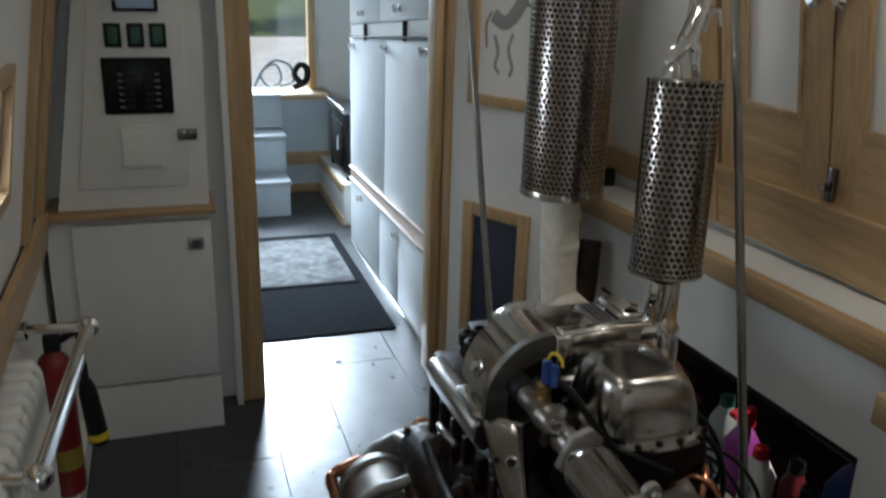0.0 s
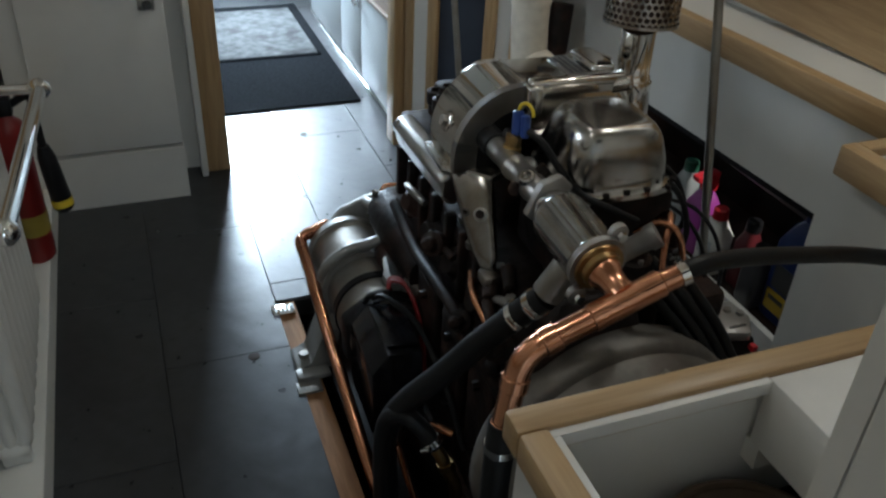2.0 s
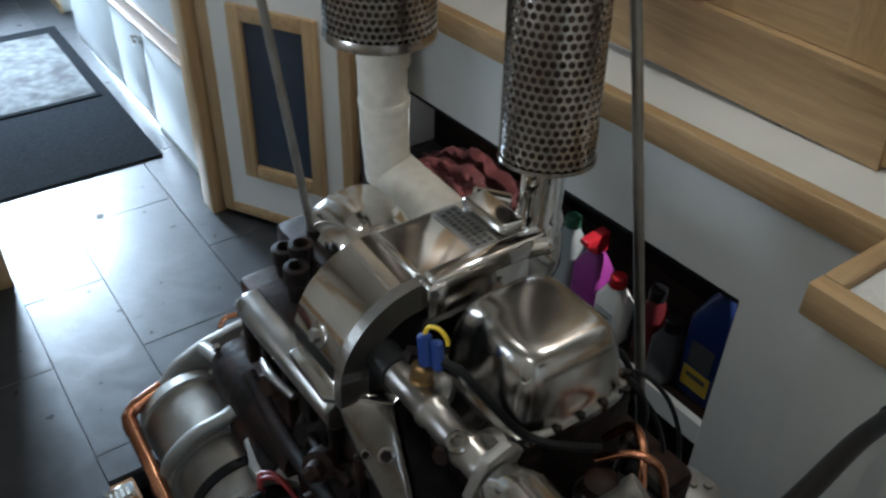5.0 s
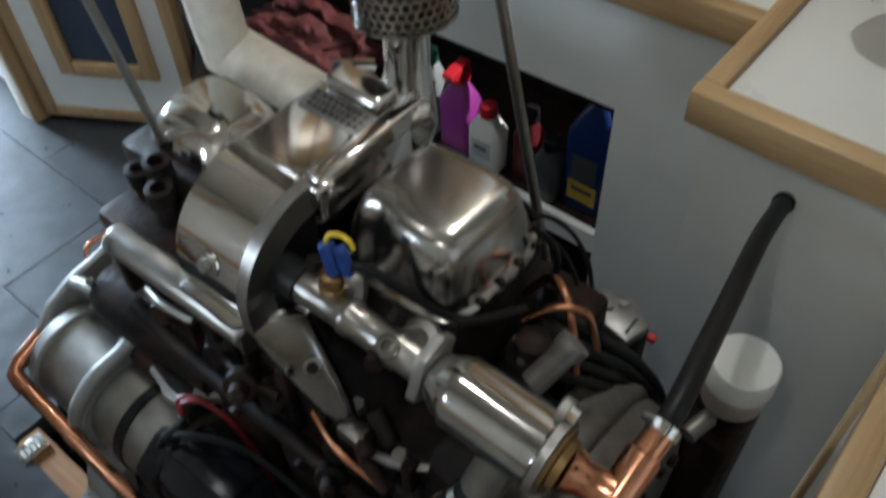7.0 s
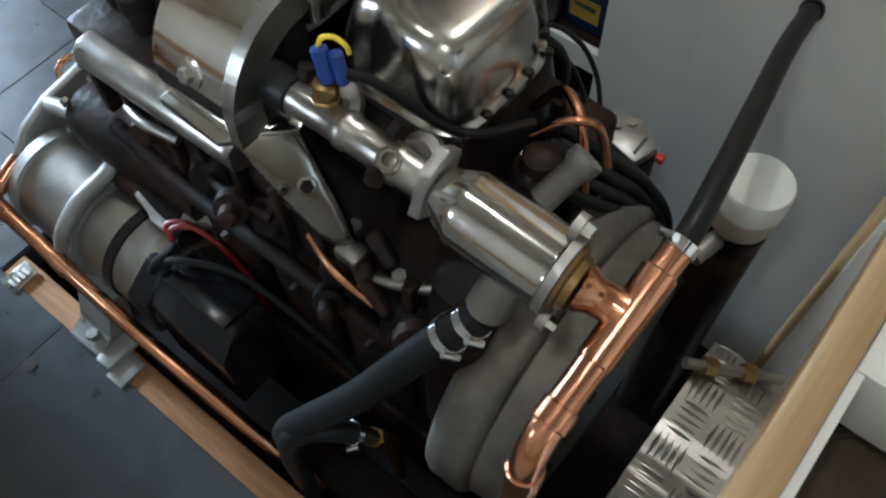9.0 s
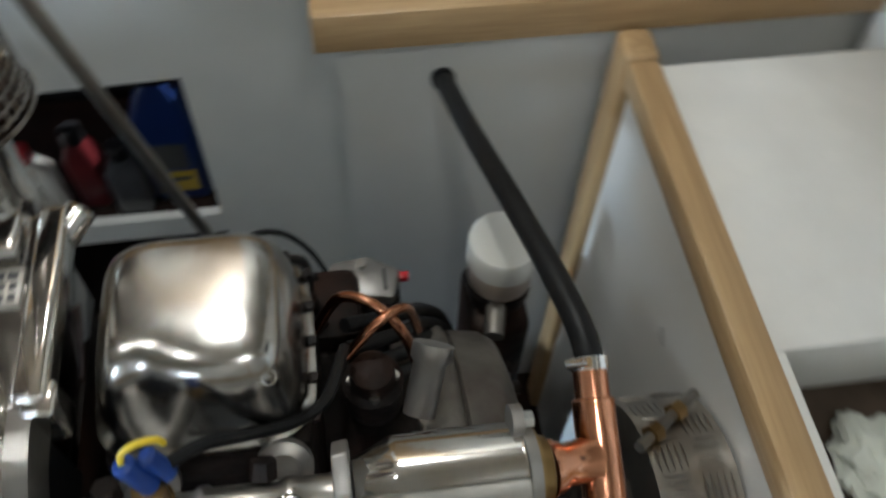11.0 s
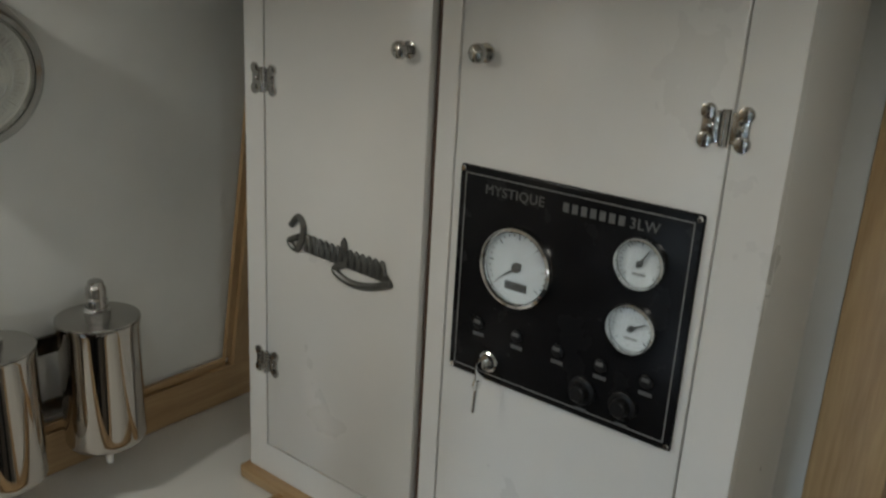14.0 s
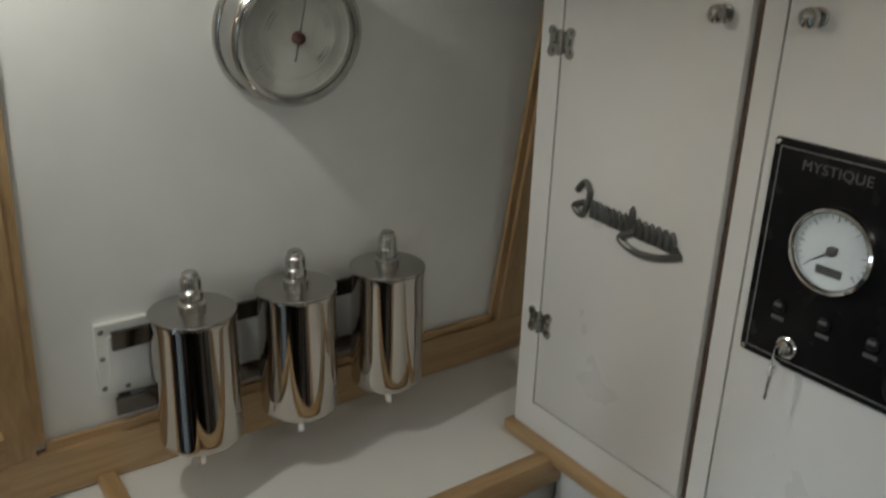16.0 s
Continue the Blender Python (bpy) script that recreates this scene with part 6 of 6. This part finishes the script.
horse = part("horse_figurine", bm, chrome)
tagged(horse, "chrome rearing horse figure on top of the air filter", "figurine")

# two long control rods
for name, a, b, r in (("control_rod", (0.385, 1.372, 0.70), (0.262, 1.425, 1.93), 0.0065), ("control_rod", (0.772, 0.945, 0.36), (0.716, 1.268, 1.93), 0.0085)):
    t = thing(name, a, "thin grey steel control rod rising to the ceiling", "rod", "control rods")
    part("shaft", rod(a, b, r), bare_metal, t)
    part("fork", rod(Vector(a) - Vector((0, 0, 0.05)), Vector(a) + Vector((0, 0, 0.02)), r * 1.6), iron, t)

# ---- port side: column radiator with chrome towel rail, extinguisher ----
rad = thing("column_radiator", (-0.56, 1.45, 0.0), "cream column radiator with a chrome towel rail", "radiator")
RZ0, RZ1 = 0.11, 0.61
for k in range(10):
    y = 1.20 + 0.052 * k
    bm = bmesh.new()
    for s in (-0.028, 0.0, 0.028):
        hose([(-0.586 + s * 0.7, y, RZ0 + 0.03), (-0.586 + s, y, RZ0 + 0.08), (-0.586 + s, y, RZ1 - 0.07), (-0.586 + s * 0.7, y, RZ1 - 0.02)], 0.0165, 10, 4, bm)
    bx(-0.616, y - 0.022, RZ1 - 0.035, -0.553, y + 0.022, RZ1, 0.016, 3, bm)
    bx(-0.616, y - 0.022, RZ0, -0.553, y + 0.022, RZ0 + 0.035, 0.016, 3, bm)
    part("section", bm, white_paint, rad)
for y in (1.20, 1.668):
    part("foot", bx(-0.61, y - 0.012, 0.0885, -0.556, y + 0.012, 0.125, 0.005), white_paint, rad)
RA, RB = Vector((-0.499, 1.214, 0.600)), Vector((-0.460, 1.850, 0.600))
rl = part("towel_rail", rod(RA, RB, 0.0165), chrome, rad, "chrome towel rail")
for q in (RA, RB):
    part("ball", lathe(q - Vector((0, 0, 0.026)), (0, 0, 1), [(0, 0.004), (0.006, 0.016), (0.016, 0.024), (0.026, 0.026), (0.036, 0.024), (0.046, 0.016), (0.052, 0.004)], 22), chrome, rl)
    part("arm", rod(q, (-0.615, q.y + 0.01, q.z + 0.002), 0.012), chrome, rl)
    part("collar", rod((-0.596, q.y + 0.008, q.z + 0.002), (-0.618, q.y + 0.01, q.z + 0.002), 0.022), chrome, rl)

can_yellow = material("faded_yellow_label", (0.34, 0.26, 0.04), 0.5)
ext = thing("fire_extinguisher", (-0.574, 1.95, 0.0885), "red fire extinguisher with black hose on the skirting ledge", "extinguisher")
ex, ey = -0.562, 1.960
ledge = thing("skirting", (-0.58, 1.6, 0.0), "white painted boxed skirting along the side wall", "skirting", kind="structure")
part("board", bx(-0.66, 0.30, 0.0005, -0.537, 2.344, 0.088, 0.003), white_paint, ledge, smooth=False)
part("cylinder", lathe((ex, ey, 0.0885), (0, 0, 1), [(0, 0.036), (0.008, 0.042), (0.36, 0.042), (0.39, 0.035), (0.405, 0.020), (0.42, 0.016)], 32), red_paint, ext)
part("label_band", lathe((ex, ey, 0.17), (0, 0, 1), [(0, 0.0422), (0, 0.0428), (0.06, 0.0428), (0.06, 0.0422)], 32, caps=False), can_yellow, ext, "yellow label band")
part("valve", bx(ex - 0.018, ey - 0.02, 0.50, ex + 0.022, ey + 0.02, 0.545, 0.005), black_paint, ext)
part("lever", prism([(ex - 0.03, ey - 0.01, 0.548), (ex + 0.08, ey - 0.01, 0.560), (ex + 0.08, ey - 0.01, 0.570), (ex - 0.03, ey - 0.01, 0.565)], (0, 0.02, 0), bevel=0.002), red_paint, ext)
part("hose", hose([(ex + 0.02, ey, 0.525), (ex + 0.065, ey - 0.02, 0.550), (ex + 0.070, ey - 0.04, 0.50), (ex + 0.074, ey - 0.05, 0.42)], 0.010, 12), rubber, ext)
part("horn", lathe((ex + 0.074, ey - 0.05, 0.43), (0.10, -0.02, -1), [(0, 0.014), (0.03, 0.022), (0.17, 0.026), (0.18, 0.020)], 20), black_paint, ext)
part("horn_band", lathe((ex + 0.0885, ey - 0.053, 0.285), (0.10, -0.02, -1), [(0, 0.0258), (0.0, 0.0265), (0.02, 0.0268), (0.02, 0.0258)], 20, caps=False), yellow_plastic, ext)

# ---- bottles in the side locker ----
def bottle(x, y, z0, hx, hy, h, mat, cap, label, tilt=0.0, spray=False):
    t = thing("bottle", (x, y, z0), label, "bottle", "bottles in the side locker")
    part("body", loft_rr([(z0, x, y, hx * 0.9, hy * 0.9, 0.012), (z0 + 0.008, x, y, hx, hy, 0.016), (z0 + h * 0.62, x, y, hx, hy, 0.016), (z0 + h * 0.78, x, y, hx * 0.6, hy * 0.6, 0.012), (z0 + h * 0.84, x, y, 0.016, 0.016, 0.012)], 5), mat, t)
    if spray:
        part("trigger_head", prism([(x + 0.02, y - 0.015, z0 + h * 0.84), (x + 0.02, y - 0.015, z0 + h * 1.1), (x - 0.05, y - 0.015, z0 + h * 1.06), (x - 0.05, y - 0.015, z0 + h * 0.99), (x - 0.015, y - 0.015, z0 + h * 0.96), (x - 0.02, y - 0.015, z0 + h * 0.84)], (0, 0.03, 0), bevel=0.004), cap, t)
    else:
        part("cap", lathe((x, y, z0 + h * 0.83), (0, 0, 1), [(0, 0.021), (0.026, 0.020), (0.030, 0.016)], 18), cap, t)
    return t


SH = 0.116
can_blue = material("blue_can_plastic", (0.008, 0.024, 0.11), 0.30, 0, 0.1, 10)
can_label = material("can_label_yellow", (0.42, 0.28, 0.02), 0.45)
b = bottle(1.165, 1.455, SH, 0.034, 0.045, 0.22, pink_liquid, red_plastic, "pink spray bottle with a red trigger head", spray=True)
b = bottle(1.140, 1.355, SH, 0.030, 0.042, 0.19, plastic_white, red_plastic, "white plastic bottle with a red cap")
part("label_panel", bx(1.108, 1.328, SH + 0.05, 1.1098, 1.382, SH + 0.10), dial_white, b)
part("writing_bar", bx(1.1070, 1.338, SH + 0.072, 1.1079, 1.372, SH + 0.082), print_dark, b)
b = bottle(1.180, 1.56, SH, 0.030, 0.040, 0.23, material("clear_grey_plastic", (0.30, 0.32, 0.31), 0.2, 0, 0.1, 10), green_plastic, "clear plastic bottle with a green cap")
b = bottle(1.190, 1.100, SH, 0.045, 0.055, 0.34, can_blue, can_blue, "blue oil can with a yellow label")
part("label_panel", bx(1.143, 1.064, SH + 0.03, 1.1448, 1.136, SH + 0.085), can_label, b)
part("badge_panel", bx(1.143, 1.070, SH + 0.095, 1.1448, 1.130, SH + 0.160), print_dark, b)
part("writing_bar", bx(1.1420, 1.074, SH + 0.060, 1.1429, 1.126, SH + 0.072), print_dark, b)
b = bottle(1.150, 1.190, SH, 0.030, 0.035, 0.17, material("dark_can", (0.05, 0.05, 0.055), 0.35), black_paint, "dark squat bottle with a black cap")
b = bottle(1.175, 1.265, SH, 0.030, 0.030, 0.20, material("dark_red_can", (0.10, 0.012, 0.015), 0.4), black_paint, "dark red bottle with a black cap")
cl = thing("red_rag", (1.12, 1.9, 0.1), "crumpled dark red rag in the side locker", "rag")
bm = bmesh.new()
bmesh.ops.create_icosphere(bm, subdivisions=5, radius=1.0)
for v in bm.verts:
    c = v.co.copy()
    f = 1 + 0.35 * noise.noise(c * 2.0) + 0.30 * abs(noise.noise(c * 4.5 + Vector((1, 5, 2))))
    v.co = Vector((1.13 + c.x * 0.12 * f, 1.93 + c.y * 0.18 * f, 0.215 + c.z * 0.085 * f))
part("cloth", bm, material("red_cloth", (0.075, 0.012, 0.011), 0.9, 0, 0.3, 14, 0.4, 120), cl)
pb = thing("exhaust_bend", (0.95, 2.2, 0.1), "dark rusty pipe in the corner behind the engine", "pipe")
part("tube", hose([(0.70, 1.95, 0.05), (0.86, 2.02, 0.22), (0.98, 2.08, 0.40), (1.02, 2.12, 0.62)], 0.035, 16), iron, pb)
bp_ = thing("black_tube", (1.24, 2.42, 0.7), "slim black tube with a brass top in the corner", "tube")
part("tube", rod((1.215, 2.44, 0.772), (1.150, 2.44, 1.22), 0.010), black_paint, bp_)
part("tip", rod((1.150, 2.44, 1.22), (1.146, 2.44, 1.25), 0.014), brass, bp_)
part("foot", bx(1.16, 2.42, 0.700, 1.26, 2.46, 0.772, 0.004), black_paint, bp_)

# ---- ceiling downlights ----
for lx, ly, lw in SPOTS:
    t = thing("downlight", (lx, ly, CEIL), "small chrome recessed ceiling downlight", "lamp", "ceiling downlights")
    part("bezel", lathe((lx, ly, CEIL), (0, 0, -1), [(0, 0.045), (0.006, 0.044), (0.008, 0.034), (0.004, 0.032)], 28, caps=False), chrome, t)

# ---- cabin beyond the doorway ----
cup_ = thing("passage_cupboards", (0.75, 3.4, 0.0), "tall pale grey fitted cupboards along the passage", "cupboard")
PXf = 0.650
part("carcass", bx(PXf + 0.02, 2.60, 0.0, 1.20, 4.07, 1.90), grey_paint, cup_, smooth=False)
rail_black = material("matt_black_rail", (0.012, 0.012, 0.013), 0.75)
pale_lime_oak = wood("pale_lime_oak", (0.62, 0.50, 0.42), (0.48, 0.36, 0.29), 1)


def sheer(bm):
    """The fittings follow the rise of the cabin towards the stern."""
    for v in bm.verts:
        v.co.z *= 1 + 0.073 * (3.35 - v.co.y)
    return bm


def cup_catch(y, z, door_):
    bm = bx(PXf - 0.006, y - 0.018, z - 0.014, PXf, y + 0.018, z + 0.014, 0.002)
    for dy, dz in ((-0.010, -0.006), (0.010, 0.006)):
        rod((PXf - 0.007, y + dy, z + dz), (PXf - 0.019, y + dy, z + dz), 0.006, bm=bm)
        rod((PXf - 0.019, y + dy, z + dz), (PXf - 0.027, y + dy, z + dz), 0.0095, bm=bm)
    part("catch", sheer(bm), chrome, door_, "chrome two-knob catch")


part("plinth", bx(PXf - 0.004, 2.60, 0.0, PXf + 0.019, 4.07, 0.028, 0.004), chrome, cup_, "bright metal kick strip")
for y0, y1, ky in ((2.62, 3.110, None), (3.116, 3.443, 3.135), (3.449, 4.06, 3.81)):
    d = part("lower_door", sheer(bx(PXf, y0, 0.034, PXf + 0.018, y1, 0.378, 0.003)), grey_paint, cup_)
    if ky:
        cup_catch(ky, 0.334, d)
part("ledge", sheer(bx(PXf - 0.012, 2.61, 0.383, PXf + 0.019, 4.07, 0.396, 0.004)), pale_lime_oak, cup_, "pale wooden ledge")
part("ledge_band", sheer(bx(PXf + 0.002, 2.61, 0.397, PXf + 0.019, 4.07, 0.446)), pale_lime_oak, cup_)
part("ledge", sheer(bx(PXf - 0.010, 2.61, 0.447, PXf + 0.019, 4.07, 0.460, 0.004)), pale_lime_oak, cup_, "pale wooden ledge")
for y0, y1, kys in ((2.62, 3.356, (2.757, 3.335)), (3.364, 4.06, (3.975,))):
    d = part("upper_door", sheer(bx(PXf, y0, 0.466, PXf + 0.018, y1, 1.136, 0.003)), grey_paint, cup_)
    for ky in kys:
        cup_catch(ky, 1.098, d)
part("rail_backing", sheer(bx(PXf + 0.004, 2.62, 1.140, PXf + 0.0195, 4.06, 1.202)), white_paint, cup_)
part("hanging_rail", sheer(rod((PXf - 0.010, 2.64, 1.144), (PXf - 0.010, 4.02, 1.144), 0.006)), rail_black, cup_, "thin black rail")
for y in (3.035, 3.705):
    part("rail_bracket", sheer(bx(PXf - 0.012, y - 0.009, 1.128, PXf + 0.005, y + 0.009, 1.204, 0.002)), rail_black, cup_)
for y0, y1, ky in ((2.62, 3.456, 3.122), (3.464, 4.06, 3.76)):
    d = part("top_door", sheer(bx(PXf, y0, 1.207, PXf + 0.018, y1, 1.78, 0.003)), grey_paint, cup_)
    cup_catch(ky, 1.252, d)

m_ = tagged(part("door_mat", rumple(bx(0.02, 2.94, 0.001, 0.600, 4.25, 0.009, 0.003), 0.001, 8), mat_grey), "long charcoal ribbed floor mat in the passage", "mat")
rug = thing("rug", (0.33, 3.8, 0.01), "small grey patterned rug lying on the mat", "rug")
part("rug_field", bx(0.10, 3.495, 0.0095, 0.550, 4.16, 0.017, 0.003), rug_pat, rug)
part("binding", bx(0.085, 3.475, 0.0095, 0.565, 3.494, 0.015, 0.002), mat_grey, rug)
part("binding", bx(0.551, 3.495, 0.0095, 0.566, 4.16, 0.015, 0.002), mat_grey, rug)

stp = thing("boarding_steps", (0.3, 4.9, 0.0), "grey painted boarding steps to the bow", "steps")
step_grey = material("step_grey", (0.42, 0.47, 0.50), 0.45, 0, 0.05, 10)
for k, (y, z, x1) in enumerate(((4.65, 0.21, 0.415), (4.90, 0.43, 0.432), (5.15, 0.64, 0.445))):
    part("riser", bx(0.00, y + 0.012, 0.0, x1, y + 0.26, z - 0.022, 0.002), step_grey, stp)
    part("tread", bx(0.00, y - 0.008, z - 0.021, x1 + 0.006, y + 0.26, z + 0.004, 0.005), step_grey, stp)
w = thing("wall_bow", (0.4, 5.2, 0.0), "pale front wall with an oak rail and a window", "wall", kind="structure")
bm = bx(-0.75, 5.42, 0.0, 1.2, 5.45, 0.63)
bx(0.68, 5.42, 0.63, 1.2, 5.45, CEIL, bm=bm)
bx(-0.75, 5.42, 0.63, 0.04, 5.45, CEIL, bm=bm)
bx(0.04, 5.42, 1.70, 0.68, 5.45, CEIL, bm=bm)
part("panel", bm, white_paint, w, smooth=False)
part("dado", bx(0.446, 5.20, 0.0, 0.74, 5.415, 0.60), step_grey, w, smooth=False)
part("rail", bx(0.446, 5.185, 0.18, 0.74, 5.199, 0.265, 0.003), oak_x, w)
part("skirting", bx(0.446, 5.185, 0.0, 0.74, 5.199, 0.055, 0.003), oak_x, w)
part("shelf", bx(0.449, 5.16, 0.602, 0.76, 5.44, 0.635, 0.004), oak_x, w)
part("window_post", bx(0.655, 5.36, 0.64, 0.70, 5.44, 1.75, 0.003), oak_z, w)
gl = part("window_pane", bx(0.05, 5.434, 0.65, 0.655, 5.438, 1.70), clear_glass, w)
gl.visible_shadow = False
rt = thing("coiled_rope", (0.45, 5.32, 0.65), "tangle of dark cable on the window shelf", "cable")
bm = hose([(0.30, 5.30, 0.67), (0.36, 5.28, 0.78), (0.44, 5.30, 0.80), (0.47, 5.33, 0.70), (0.40, 5.34, 0.66), (0.34, 5.30, 0.74), (0.42, 5.27, 0.83), (0.52, 5.30, 0.80), (0.55, 5.33, 0.70), (0.46, 5.30, 0.67)], 0.008, 8)
part("loop", bm, material("teal_cable", (0.10, 0.16, 0.18), 0.5), rt)
part("coil", hose([(0.54, 5.28, 0.66), (0.62, 5.28, 0.70), (0.63, 5.30, 0.78), (0.58, 5.30, 0.80), (0.55, 5.29, 0.74), (0.60, 5.28, 0.69), (0.64, 5.29, 0.74)], 0.020, 10), rubber, rt)
sto = thing("black_stove", (0.82, 4.7, 0.25), "black cast iron stove on a tiled hearth", "stove")
part("hearth", bx(0.68, 4.40, 0.0, 1.15, 5.16, 0.24, 0.004), white_paint, sto)
part("hearth_edge", bx(0.665, 4.385, 0.195, 0.679, 5.16, 0.245, 0.003), oak_y, sto)
part("hearth_skirting", bx(0.668, 4.385, 0.0, 0.679, 5.16, 0.05, 0.003), oak_y, sto)
bd = part("body", bx(0.715, 4.48, 0.262, 1.0, 4.98, 0.60, 0.015), black_paint, sto)
part("top", bx(0.700, 4.46, 0.601, 1.02, 5.0, 0.625, 0.006), black_paint, sto)
part("door", bx(0.704, 4.56, 0.30, 0.716, 4.90, 0.55, 0.005), black_paint, bd)
part("handle", rod((0.690, 4.60, 0.40), (0.690, 4.60, 0.48), 0.008), chrome, bd)
part("rail", rod((0.690, 4.47, 0.655), (0.690, 4.99, 0.655), 0.008), chrome, sto, "bright rail")
for y in (4.50, 4.96):
    part("leg", bx(0.72, y - 0.015, 0.24, 0.75, y + 0.015, 0.262), black_paint, sto)
w = tagged(part("wall_passage", bx(0.98, 4.075, 0.245, 1.2, 4.10, CEIL), white_paint), "white end wall of the cupboards", "wall", kind="structure")

# outside the window: bank and far trees
tagged(part("ground", bx(-40, 6.5, -0.9, 40, 90, -0.6), material("grass_bank", (0.14, 0.19, 0.07), 0.9, 0, 0.3, 2.0)), "grassy canal bank outside", "ground", kind="structure")
tagged(part("towpath", bx(-40, 6.6, -0.6, 40, 23.0, -0.58), material("pale_gravel", (0.85, 0.84, 0.80), 0.9, 0, 0.2, 6)), "pale gravel towpath", "path", kind="structure")
leafy = material("far_foliage", (0.16, 0.20, 0.06), 0.8, 0, 0.5, 3.0)
random.seed(4)
for k in range(5):
    x, y = -5 + 3.4 * k, 26 + random.uniform(-3, 3)
    t = thing("tree", (x, y, -0.6), "leafy green tree on the far bank", "tree", "far trees")
    part("trunk", rod((x, y, -0.6), (x + 0.2, y, 3.0), 0.28, 0.12, 10), iron, t)
    bm = bmesh.new()
    for j in range(420):
        d = Vector((random.gauss(0, 1), random.gauss(0, 1), random.gauss(0, 0.9)))
        d = d.normalized() * random.random() ** 0.4 * 2.4
        c = Vector((x, y, 4.0)) + Vector((d.x * 1.1, d.y * 1.1, d.z * 1.2))
        s = random.uniform(0.16, 0.36)
        q = Euler((random.random() * 6, random.random() * 6, random.random() * 6)).to_matrix()
        bm.faces.new([bm.verts.new(c + q @ Vector(e) * s) for e in ((-1, -0.5, 0), (0.2, -0.7, 0.2), (1, 0.1, 0), (0.1, 0.8, -0.2))])
    part("crown", bm, leafy, t, smooth=False)
